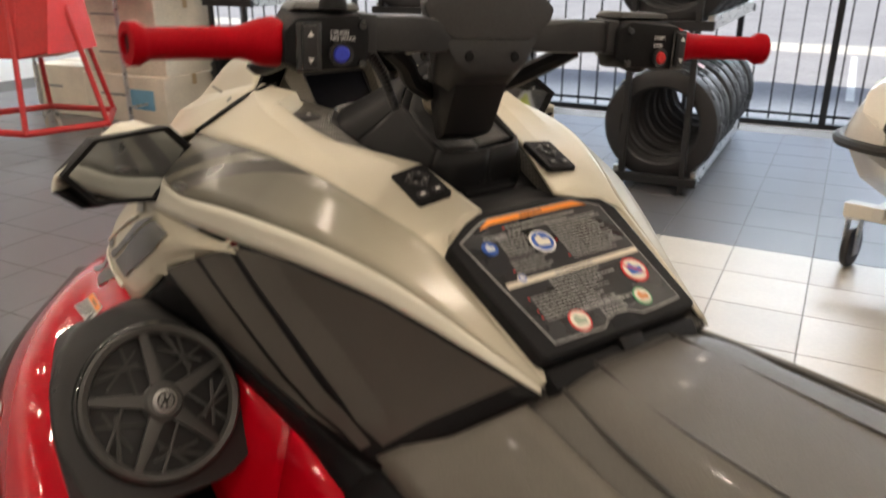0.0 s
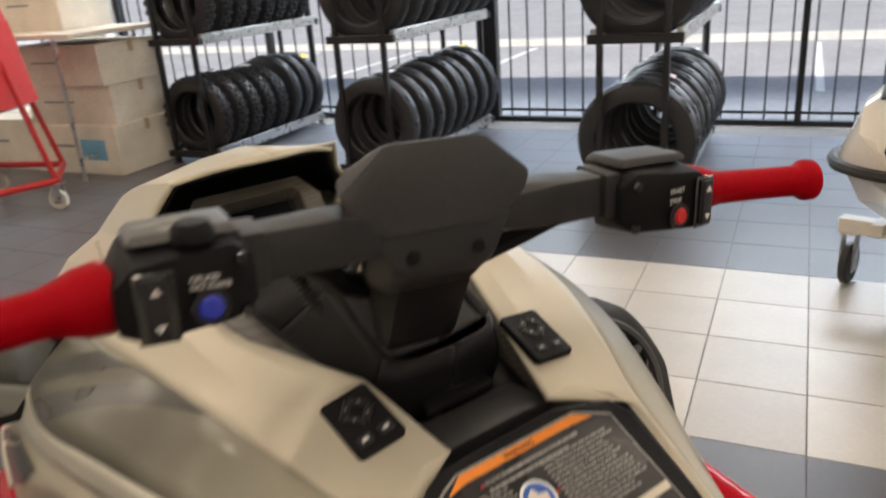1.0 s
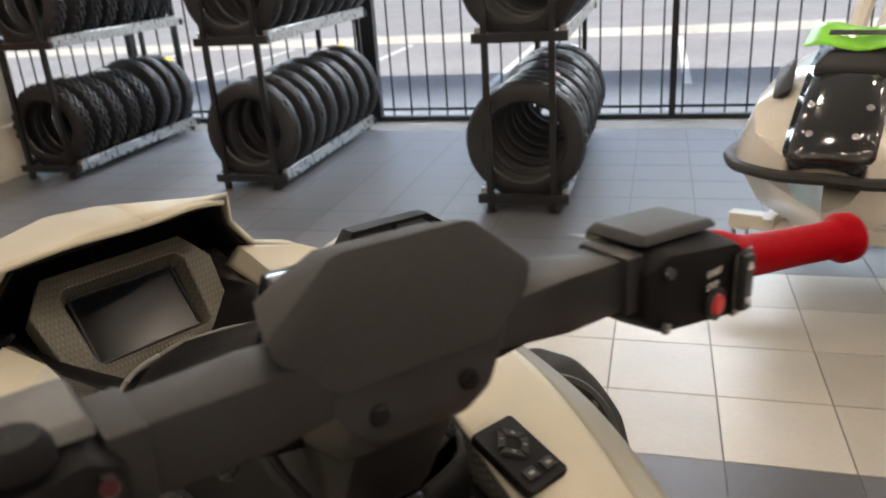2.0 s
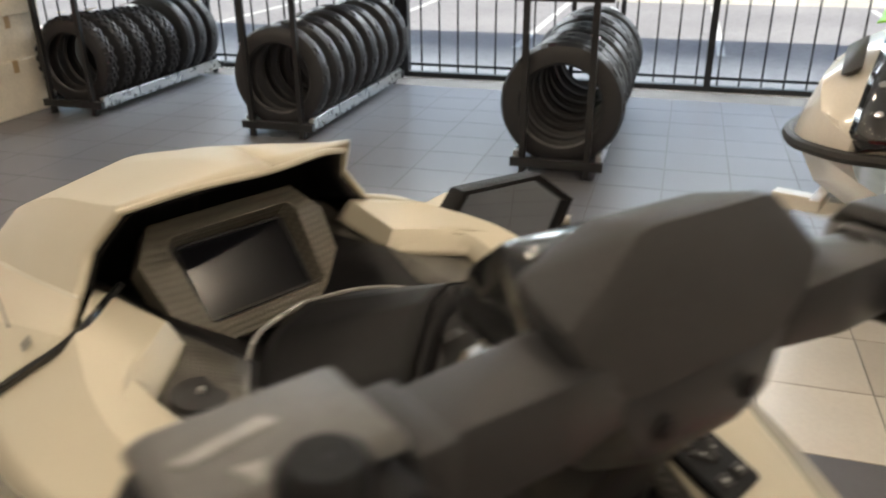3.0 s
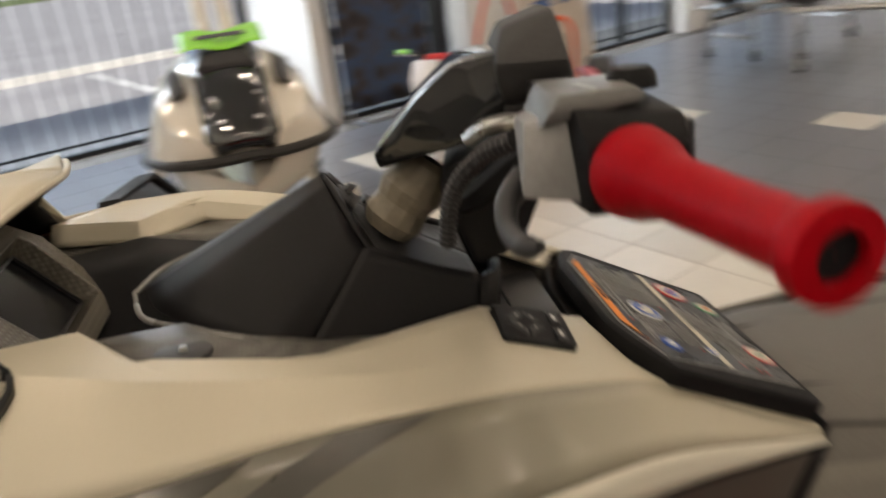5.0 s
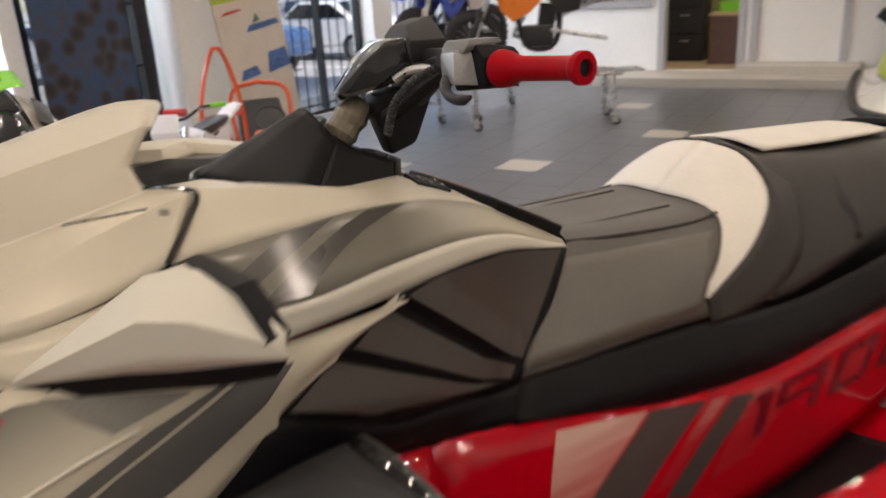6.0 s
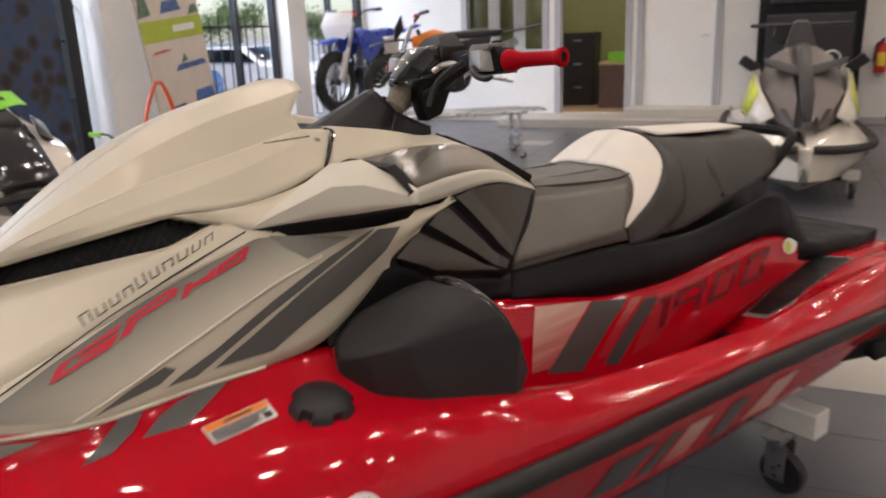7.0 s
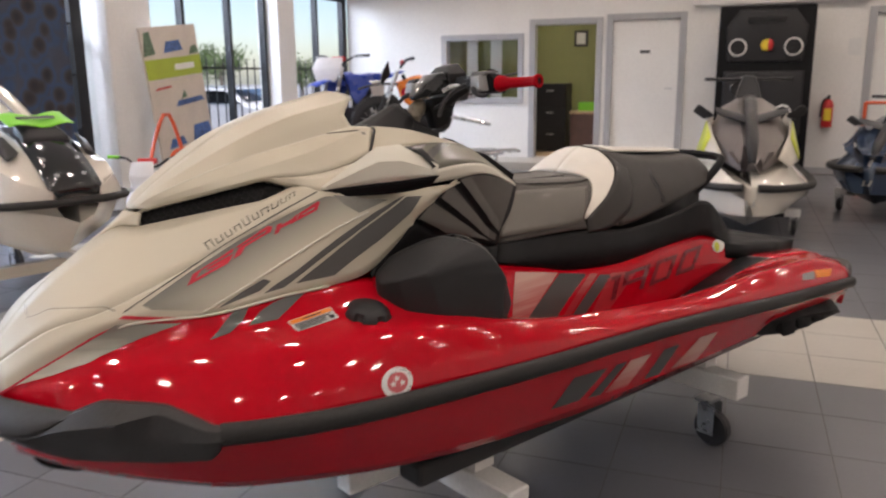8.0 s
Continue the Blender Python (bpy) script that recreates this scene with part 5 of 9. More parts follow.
part("glovebox_rim", moved(prism([(-0.012, -0.02), (0.228, -0.02), (0.244, 0.16), (0.23, 0.184), (0.165, 0.202), (0.04, 0.202), (0.01, 0.19), (-0.036, 0.158)], 0.05, Matrix.Translation((0, 0, -0.078))), LID), SHROUD, glove)
st_out = [(0.013, 0.0), (0.086, -0.002), (0.098, 0.007), (0.112, 0.0105), (0.13, 0.009), (0.146, 0.0), (0.165, 0.0), (0.211, 0.003), (0.214, 0.163), (0.18, 0.181), (0.042, 0.181), (0.024, 0.174), (-0.011, 0.155)]
rimpts = [(0.108 + (x - 0.108) * 1.02, 0.088 + (y - 0.088) * 1.025) for x, y in st_out]
label = part("label_border", moved(prism(rimpts, 0.0006, Matrix.Translation((0, 0, -0.0016))), LID), PRINTGREY, glove, "thin grey label border")
part("label_face", moved(prism(st_out, 0.0006, Matrix.Translation((0, 0, -0.0009))), LID), STICKERBLACK, label, "black printed warning label")
part("warning_band", moved(prism([(0.022, 0.168), (0.042, 0.1805), (0.178, 0.1805), (0.196, 0.17), (0.16, 0.172), (0.044, 0.172)], 0.0005, Matrix.Translation((0, 0, 0.0))), LID), ORANGE, label, "orange warning band")
lettering("WARNING", 0.0075, STICKERBLACK, label, LID @ Matrix.Translation((0.088, 0.1735, 0.0008)))
part("white_band", moved(prism([(0.0045, 0.078), (0.004, 0.0855), (0.2115, 0.0865), (0.211, 0.079)], 0.0005, Matrix.Translation((0, 0, 0.0))), LID), mat("cream_print", (0.62, 0.57, 0.46), 0.45, 0, 0, 0.05, 30, 200), label, "cream divider band")
rng = random.Random(4)
text_rows, red_rows = None, None
for x0, x1, y0, y1, h in ((0.058, 0.18, 0.158, 0.166, 0.0042), (0.018, 0.055, 0.146, 0.156, 0.003), (0.034, 0.082, 0.118, 0.153, 0.0026), (0.03, 0.09, 0.096, 0.114, 0.0026), (0.116, 0.205, 0.094, 0.156, 0.0026), (0.06, 0.16, 0.062, 0.076, 0.003), (0.022, 0.135, 0.028, 0.06, 0.0026), (0.07, 0.18, 0.021, 0.027, 0.0036), (0.095, 0.135, 0.009, 0.02, 0.0026), (0.075, 0.14, 0.08, 0.084, 0.0034)):
    y, first = y1, True
    while y > y0:
        x = x0
        end = x1 - rng.uniform(0, 0.25) * (x1 - x0)
        if rng.random() < 0.14 and x1 - x0 > 0.04:
            dot = box(x - 0.0045, x - 0.0018, y - h, y - h + 0.0024, -0.0001, 0.0004)
            red_rows = dot if red_rows is None else join(red_rows, dot)
        while x < end - 0.003:
            w = rng.uniform(0.003, 0.01)
            b = box(x, min(x + w, end), y - h, y - h * 0.28, -0.0001, 0.0004 if y0 != 0.08 else 0.0009)
            text_rows = b if text_rows is None else join(text_rows, b)
            x += w + 0.0013
        y -= h * 1.72
part("fine_print", moved(text_rows, LID), PRINTGREY, label, "rows of fine grey print")
part("red_marks", moved(red_rows, LID), REDBTN, label, "small red list marks")
CREAM_FACE = mat("printed_cream_face", (0.66, 0.62, 0.52), 0.45, 0, 0, 0.05, 30, 200)
SKIN_TONE = mat("printed_orange_detail", (0.6, 0.25, 0.1), 0.45, 0, 0, 0.05, 30, 200)
for x, y, r, ring, face, mark in ((0.018, 0.138, 0.0105, BLUEPRINT, BLUEPRINT, PRINTWHITE), (0.092, 0.13, 0.0175, PRINTWHITE, BLUEPRINT, CREAM_FACE), (0.03, 0.087, 0.0062, PRINTWHITE, BLUEPRINT, PRINTWHITE), (0.183, 0.055, 0.0185, REDBTN, CREAM_FACE, BLUEPRINT), (0.163, 0.018, 0.0125, mat("green_ring_print", (0.05, 0.3, 0.12), 0.45), CREAM_FACE, SKIN_TONE), (0.06, 0.014, 0.0145, REDBTN, CREAM_FACE, mat("printed_sage", (0.3, 0.36, 0.28), 0.45))):
    at = LID @ Matrix.Translation((x, y, 0))
    part("pictogram", lathe([(0.0003, 0.0006), (r, 0.0006), (r, -0.0002)], 28, at), ring, label)
    part("pictogram_face", lathe([(0.0003, 0.0011), (r * 0.84, 0.0011), (r * 0.84, 0.0004)], 24, at), face, label)
    part("pictogram_mark", moved(join(prism([(-0.5 * r, -0.35 * r), (0.45 * r, -0.45 * r), (0.55 * r, 0.1 * r), (0.1 * r, 0.2 * r), (-0.1 * r, 0.6 * r), (-0.55 * r, 0.3 * r)], 0.0004, Matrix.Translation((0, 0, 0.0012)))), at), mark, label)
    if ring is REDBTN and r > 0.016:
        part("ban_bar", moved(box(-r * 0.85, r * 0.85, -0.0012, 0.0012, 0.0014, 0.0018), at @ Matrix.Rotation(-0.7, 4, "Z")), REDBTN, label)
part("lid_latch", moved(hull_of([(0.093, -0.014, -0.012), (0.139, -0.014, -0.012), (0.1, 0.005, -0.0005), (0.132, 0.005, -0.0005), (0.094, -0.012, -0.002), (0.138, -0.012, -0.002), (0.098, 0.005, -0.008), (0.134, 0.005, -0.008)], 0.002), LID), BLACK, glove, "black push latch")
part("latch_button", moved(hull_of([(0.1, -0.032, -0.014), (0.132, -0.032, -0.014), (0.098, -0.017, -0.008), (0.134, -0.017, -0.008), (0.1, -0.032, -0.028), (0.132, -0.032, -0.028), (0.098, -0.017, -0.02), (0.134, -0.017, -0.02)], 0.003), LID), SHROUD, glove)
part("lid_sill", moved(hull_of([(-0.008, -0.02, -0.016), (0.226, -0.02, -0.016), (0.226, -0.02, -0.05), (-0.008, -0.02, -0.05), (-0.004, -0.042, -0.024), (0.222, -0.042, -0.024), (0.222, -0.046, -0.055), (-0.004, -0.046, -0.055)], 0.004), LID), BLACK, ski, "black sill ahead of the seat")
# tilt lever and pocket ahead of the lid
part("pocket_lip", hull_of([(XC + sx * w, y, z) for sx in (1, -1) for w, y, z in ((0.075, 0.03, 1.256), (0.06, 0.075, 1.262), (0.075, 0.03, 1.235), (0.06, 0.075, 1.24))], 0.004), SATIN, ski, "black lip of the front pocket")
tilt = part("tilt_lever", hull_of([(XC + sx * w, y, z) for sx in (1, -1) for w, y, z in ((0.042, 0.078, 1.268), (0.036, 0.108, 1.276), (0.042, 0.078, 1.26), (0.036, 0.108, 1.266))], 0.003), BLACK, ski, "black tilt lever")
lettering("TILT", 0.014, RUBBER, tilt, frame_at((XC - 0.016, 0.086, 1.273), (XC + 0.02, 0.086, 1.273), (XC - 0.016, 0.11, 1.2795)) @ Matrix.Translation((0, 0, 0.0015)))


# key pads on the shoulders
def key_pad(s):
    m = frame_at((XC - s * 0.134, 0.048, 1.272), (XC - s * 0.084, 0.048, 1.280), (XC - s * 0.136, 0.112, 1.297))
    w = 0.05
    if s < 0:
        m = frame_at((XC + 0.074, 0.048, 1.286), (XC + 0.124, 0.048, 1.280), (XC + 0.074, 0.112, 1.312))
    pad = part("key_pad", moved(prism([(0.003, 0.0), (w - 0.003, 0.0), (w, 0.003), (w, 0.063), (w - 0.003, 0.066), (0.003, 0.066), (0.0, 0.063), (0.0, 0.003)], 0.008, Matrix.Translation((0, 0, -0.003))), m), BLACK, ski, "black four-way key pad", 35, 0.0012)
    c = (0.025, 0.042)
    for k in range(4):
        q = Matrix.Translation((c[0], c[1], 0.005)) @ Matrix.Rotation(k * math.pi / 2 + 0.78, 4, "Z")
        part("pad_key", moved(hull_of([(-0.0075, 0.006, 0), (0.0075, 0.006, 0), (-0.011, 0.014, 0), (0.011, 0.014, 0), (-0.006, 0.007, 0.002), (0.006, 0.007, 0.002), (-0.009, 0.013, 0.0025), (0.009, 0.013, 0.0025)]), m @ q), SATIN if s > 0 else RUBBER, pad)
        part("key_mark", moved(prism([(-0.002, 0.0), (0.002, 0.0), (0.0, 0.003)], 0.0006, Matrix.Translation((0, 0.009, 0.0026))), m @ q), PRINTGREY, pad)
    for x in (0.014, 0.036):
        part("pad_key", moved(box(x - 0.007, x + 0.007, 0.008, 0.018, 0.005, 0.0072), m), SATIN if s > 0 else RUBBER, pad, "", 35, 0.001)
        part("key_mark", moved(box(x - 0.003, x + 0.003, 0.0115, 0.0145, 0.0072, 0.0078), m), PRINTWHITE if s > 0 else PRINTGREY, pad)
    return pad


key_pad(1)
key_pad(-1)


# mirrors
def mirror(s):
    X = lambda w: XC - s * (w + XC)
    lift = 0.02 if s < 0 else 0.008
    host = new("mirror")
    host.parent = ski
    host.location = (-0.02 if s < 0 else 0.0, 0, lift)
    tagged(host, "wing-shaped rear-view mirror with a champagne cap")
    cap_back = [(X(w), y, z) for w, y, z in ((0.268, 0.684, 1.212), (0.27, 0.6, 1.262), (0.279, 0.54, 1.286), (0.29, 0.496, 1.302), (0.401, 0.474, 1.3), (0.452, 0.456, 1.259))]
    cap_top = [(X(w), y, z) for w, y, z in ((0.269, 0.684, 1.213), (0.298, 0.605, 1.28), (0.322, 0.548, 1.309), (0.36, 0.505, 1.315), (0.412, 0.475, 1.304), (0.458, 0.451, 1.265))]
    cap_mid = [(X(w), y, z) for w, y, z in ((0.272, 0.688, 1.21), (0.318, 0.62, 1.258), (0.36, 0.57, 1.276), (0.4, 0.528, 1.278), (0.438, 0.49, 1.268), (0.462, 0.456, 1.253))]
    cap_low = [(X(w), y, z) for w, y, z in ((0.27, 0.687, 1.206), (0.31, 0.632, 1.213), (0.35, 0.585, 1.221), (0.39, 0.543, 1.227), (0.43, 0.498, 1.234), (0.464, 0.456, 1.242))]
    drop = Vector((0, 0, 0.012 if s < 0 else 0.0))
    cap_rows = [Sharp([tuple(Vector(row[k]) - drop) for k in (0, 2, 3, 5)]) for row in (cap_back, cap_top, cap_mid, cap_low)]
    part("cap", grid(surf(cap_rows, 24, 3, True)), BEIGE_GLOSS, host, "champagne mirror cap", 28, 0, 0.005)
    low2 = [(X(w), y, z) for w, y, z in ((0.285, 0.66, 1.188), (0.34, 0.56, 1.19), (0.39, 0.50, 1.198), (0.43, 0.457, 1.212))]
    part("under_shell", grid(surf([cap_low, low2], 20, 3)), BLACK, host, "black mirror underside", 28, 0, 0.005)
    rim_w = ((0.453, 0.45, 1.264), (0.401, 0.463, 1.306), (0.289, 0.487, 1.308), (0.256, 0.491, 1.27), (0.323, 0.471, 1.2), (0.414, 0.455, 1.214))
    pts = [Vector((X(w), y, z + (0.018 if s < 0 and z > 1.25 else 0.0))) for w, y, z in rim_w]
    mid = sum(pts, Vector()) / 6
    face = frame_at(mid, pts[0], pts[1]) if s > 0 else frame_at(mid, pts[3], pts[2])
    if (face.to_3x3() @ Vector((0, 0, 1))).y > 0:
        face = face @ Matrix.Rotation(math.pi, 4, "X")
    flat = [face.inverted() @ p for p in pts]
    rings = [[(p.x * k, p.y * k, d) for p in flat + flat[:1]] for k, d in ((1.0, -0.022), (1.02, 0.0), (1.0, 0.006), (0.9, 0.005), (0.87, -0.003))]
    part("rim", moved(grid(rings), face), BLACK, host, "black mirror rim", 25)
    part("glass", prism([(p.x * 0.885, p.y * 0.885) for p in flat], 0.002, face @ Matrix.Translation((0, 0, -0.003))), MIRROR, host, "mirror glass", 20)
    return host


mirror(1)
mirror(-1)


# loudspeaker pods
GRILLE = mat("charcoal_grille_plastic", (0.04, 0.04, 0.0385), 0.45, 0, 0, 0.12, 12, 300, 0.08, 700)


def pod(s):
    X = lambda w: XC - s * (w + XC)
    host = new("speaker_pod")
    host.parent = ski
    host.location = (0.022, -0.02, 0.045) if s < 0 else (0, 0, 0)
    tagged(host, "black loudspeaker pod with a star-shaped grille")
    n = Vector((0.1 * s, -0.86, 0.5)).normalized()
    side = Vector((1, 0, 0)) - n * n.x
    side.normalize()
    up = n.cross(side) if n.cross(side).z > 0 else side.cross(n)
    centre = Vector((X(0.397), 0.29, 0.967))
    shell = ((0.54, 0.284, 0.972), (0.53, 0.322, 1.02), (0.51, 0.345, 1.055), (0.475, 0.385, 1.075), (0.42, 0.41, 1.08), (0.36, 0.425, 1.062),
             (0.37, 0.51, 1.045), (0.345, 0.53, 1.03), (0.33, 0.56, 0.995), (0.37, 0.6, 0.995), (0.40, 0.605, 0.975), (0.49, 0.52, 1.005), (0.445, 0.58, 0.99),
             (0.53, 0.29, 0.8), (0.50, 0.46, 0.85), (0.45, 0.55, 0.88), (0.32, 0.3, 0.84), (0.33, 0.5, 0.9), (0.38, 0.6, 0.92))
    rim_pts = [centre - n * 0.008 - side * (s * p) + up * q for p, q in ((0.128, 0.02), (0.112, 0.08), (0.05, 0.113), (-0.05, 0.113), (-0.1, 0.065), (-0.116, -0.03), (-0.11, -0.105), (-0.07, -0.125), (0.05, -0.13), (0.115, -0.11))]
    shell = [Vector((X(w), y, z)) for w, y, z in shell] + rim_pts
    part("housing", hull_of(shell, 0.007, 3), PODBLACK, host, "black textured speaker housing", 22)
    m = Matrix((side, up, n)).transposed().to_4x4() if side.cross(up).dot(n) > 0 else Matrix((-side, up, n)).transposed().to_4x4()
    m.translation = centre + up * 0.006
    m = m @ Matrix.Scale(1.07, 4)
    part("baffle", lathe([(0.108, -0.01), (0.107, 0.0), (0.104, 0.004), (0.1, 0.0), (0.098, -0.05), (0.0005, -0.055)], 40, m), GLOSSBLACK, host)
    part("grille_ring", lathe([(0.101, 0.0), (0.103, 0.008), (0.099, 0.012), (0.092, 0.010), (0.089, 0.002)], 40, m), GRILLE, host, "black grille ring")
    cone = part("cone", lathe([(0.0005, -0.042), (0.03, -0.045), (0.085, -0.03)], 24, m), GLOSSBLACK, host)
    part("hub", lathe([(0.0005, 0.016), (0.022, 0.015), (0.026, 0.010), (0.026, 0.0)], 24, m), GRILLE, host)
    part("emblem", lathe([(0.0005, 0.019), (0.012, 0.019), (0.0155, 0.016), (0.0155, 0.014)], 20, m), CASTGREY, host, "round metal emblem")
    part("emblem_ring", lathe([(0.009, 0.0205), (0.0115, 0.0205), (0.0115, 0.0185), (0.009, 0.0185)], 20, m), GLOSSBLACK, host)
    for k in range(3):
        part("emblem_bar", moved(box(-0.0012, 0.0012, -0.0085, 0.0085, 0.0188, 0.0198), m @ Matrix.Rotation(k * math.pi / 3, 4, "Z")), GLOSSBLACK, host)
    for k in range(5):
        a = 2 * math.pi * k / 5 + 0.35
        q = m @ Matrix.Rotation(a, 4, "Z")
        part("spoke", moved(hull_of([(0.012, -0.011, 0.011), (0.012, 0.011, 0.011), (0.094, -0.005, 0.008), (0.094, 0.005, 0.008), (0.012, -0.011, 0.004), (0.012, 0.011, 0.004), (0.094, -0.005, 0.002), (0.094, 0.005, 0.002)], 0.001), q), GRILLE, host)
        for (r0, d0), (r1, d1) in (((0.09, 0.35), (0.035, 0.95)), ((0.09, 0.75), (0.05, 0.15)), ((0.09, 1.0), (0.06, 0.28)), ((0.075, 0.2), (0.07, 1.05)), ((0.055, 0.25), (0.09, 0.95))):
            p, e = (r0 * math.cos(d0), r0 * math.sin(d0), 0.004), (r1 * math.cos(d1), r1 * math.sin(d1), 0.004)
            part("grille_wire", moved(tube([p, e], 0.0021, 5), q), GRILLE, host)
    return host


pod(1)
pod(-1)

# fuel cap
CAP = pose(-0.421, 0.664, 0.898, 6, -12, 0) @ Matrix.Scale(1.1, 4)
rings = []
for r, z, cut in ((0.05, 0.0, 0.0), (0.054, 0.003, 0.0), (0.055, 0.008, 0.16), (0.0545, 0.016, 0.2), (0.052, 0.023, 0.14), (0.048, 0.028, 0.03), (0.043, 0.033, 0.0), (0.034, 0.038, 0.0), (0.018, 0.041, 0.0), (0.0005, 0.042, 0.0)):
    notch = lambda a: min(1.0, max(0.0, (math.cos(6 * a) - 0.25) * 2.5))
    rings.append([(r * (1 - cut * notch(a)) * math.cos(a), r * (1 - cut * notch(a)) * math.sin(a), z) for a in np.linspace(0, 2 * math.pi, 85)])
cap = part("fuel_cap", moved(grid(rings), CAP), PODBLACK, ski, "black screw-on fuel cap with scalloped rim", 40)
part("cap_base", lathe([(0.05, -0.012), (0.058, -0.004), (0.057, 0.002), (0.05, 0.004)], 40, CAP), SATIN, cap)

# white backrest wing and rear seat pieces
def wrap(name, rows, material, label, n=18, m=5):
    part(name, grid(surf(rows, n, m)), material, ski, label, 40, 0, 0.008)


for s in (1, -1):
    X = lambda w, k=s: XC - k * w
    wing_out = [(X(0.0), -0.62, 1.19), (X(0.09), -0.635, 1.18), (X(0.17), -0.615, 1.13), (X(0.215), -0.535, 1.065), (X(0.236), -0.432, 0.998)]
    wing_mid = [(X(0.0), -0.685, 1.222), (X(0.1), -0.69, 1.205), (X(0.19), -0.66, 1.145), (X(0.23), -0.57, 1.068), (X(0.24), -0.44, 0.995)]
    wing_in = [(X(0.0), -0.55, 1.135), (X(0.1), -0.555, 1.132), (X(0.163), -0.552, 1.108), (X(0.21), -0.5, 1.056), (X(0.234), -0.428, 1.0)]
    wrap("backrest_wing", [wing_in, wing_out, wing_mid], VINYLWHITE, "cream vinyl backrest wing")
    sh_a = [(X(0.24), -0.44, 0.995), (X(0.232), -0.57, 1.07), (X(0.192), -0.665, 1.148), (X(0.1), -0.70, 1.207), (X(0.0), -0.70, 1.224)]
    sh_b = [(X(0.25), -0.44, 0.945), (X(0.25), -0.58, 0.95), (X(0.235), -0.72, 1.02), (X(0.15), -0.78, 1.15), (X(0.0), -0.80, 1.2)]
    wrap("backrest_side", [sh_a, sh_b], VINYLDARK, "dark vinyl backrest side")
    strap_r = [[(X(0.13), -0.9, 1.155), (X(0.19), -0.9, 1.08), (X(0.225), -0.92, 1.0)], [(X(0.134), -0.93, 1.158), (X(0.196), -0.93, 1.08), (X(0.228), -0.95, 1.0)]]
    wrap("seat_strap", strap_r, SATIN, "black grab strap across the seat", 10, 2)
    grab = [(X(0.16), -1.28, 1.0), (X(0.175), -1.36, 1.06), (X(0.17), -1.46, 1.12), (X(0.12), -1.5, 1.135), (X(0.0), -1.51, 1.14)]
    part("grab_handle", tube(grab, 0.018, 8, 20), BLACK, ski, "black rear grab handle")
part("seat_insert", grid(surf([[(XC - 0.1, -0.76, 1.208), (XC - 0.1, -1.0, 1.192), (XC - 0.085, -1.26, 1.176)], [(XC, -0.76, 1.222), (XC, -1.0, 1.196), (XC, -1.27, 1.18)], [(XC + 0.1, -0.76, 1.208), (XC + 0.1, -1.0, 1.192), (XC + 0.085, -1.26, 1.176)]], 14, 4)), VINYLWHITE, ski, "cream vinyl rear seat insert", 40, 0, 0.008)
for s in (1, -1):
    part("seat_piping", tube([(XC - s * w, y, z) for w, y, z in ((0.112, -0.19, 1.132), (0.136, -0.3, 1.126), (0.148, -0.42, 1.118), (0.15, -0.5, 1.115), (0.15, -0.56, 1.12))], 0.003, 6, 24), VINYLDARK, ski, "black seat piping")
    part("seat_seam", tube([(XC - s * w, y, z) for w, y, z in ((0.06, -0.185, 1.145), (0.075, -0.3, 1.137), (0.08, -0.5, 1.132))], 0.0018, 5, 20), VINYLDARK, ski)
part("seat_lip", tube([(XC - 0.222, -0.16, 0.972), (XC - 0.175, -0.168, 1.06), (XC - 0.11, -0.18, 1.128), (XC, -0.19, 1.142), (XC + 0.11, -0.18, 1.128), (XC + 0.175, -0.168, 1.06), (XC + 0.222, -0.16, 0.972)], 0.005, 6, 40), VINYLDARK, ski)

# stern
for s in (1, -1):
    part("stern_corner", hull_of([(XC - s * w, y, z) for w, y, z in ((0.565, -1.93, 0.615), (0.59, -1.94, 0.57), (0.575, -1.94, 0.525), (0.48, -2.16, 0.615), (0.52, -2.14, 0.58), (0.5, -2.13, 0.53), (0.38, -2.1, 0.63), (0.38, -2.08, 0.53))], 0.015, 3), RUBBER, ski, "black rubber stern corner")
    spon = [(0.565, -1.05, 0.55), (0.60, -1.3, 0.52), (0.615, -1.78, 0.465), (0.60, -1.84, 0.435), (0.58, -1.4, 0.43), (0.565, -1.1, 0.485), (0.52, -1.1, 0.465), (0.52, -1.84, 0.435), (0.52, -1.1, 0.545), (0.52, -1.84, 0.52)]
    sponson = part("sponson", hull_of([(XC - s * w, y, z) for w, y, z in spon], 0.006, 2), BLACK, ski, "black side sponson")
    for k in range(4):
        yy = -1.25 - 0.14 * k
        part("sponson_rib", hull_of([(XC - s * w, y, z) for w, y, z in ((0.604, yy, 0.52 - 0.018 * k), (0.616, yy - 0.1, 0.505 - 0.018 * k), (0.609, yy - 0.02, 0.45), (0.619, yy - 0.1, 0.45), (0.57, yy, 0.48), (0.57, yy - 0.1, 0.46))], 0.004), BLACK, sponson)

# ---- graphics on the watercraft ----
from mathutils.bvhtree import BVHTree


def skin_tree(*names):
    vs, fs = [], []
    for o in ski.children:
        if o.name.split(".")[0] in names:
            off = len(vs)
            vs += [v.co.copy() for v in o.data.vertices]
            fs += [[off + i for i in f.vertices] for f in o.data.polygons]
    return BVHTree.FromPolygons(vs, fs)


TREES = {}


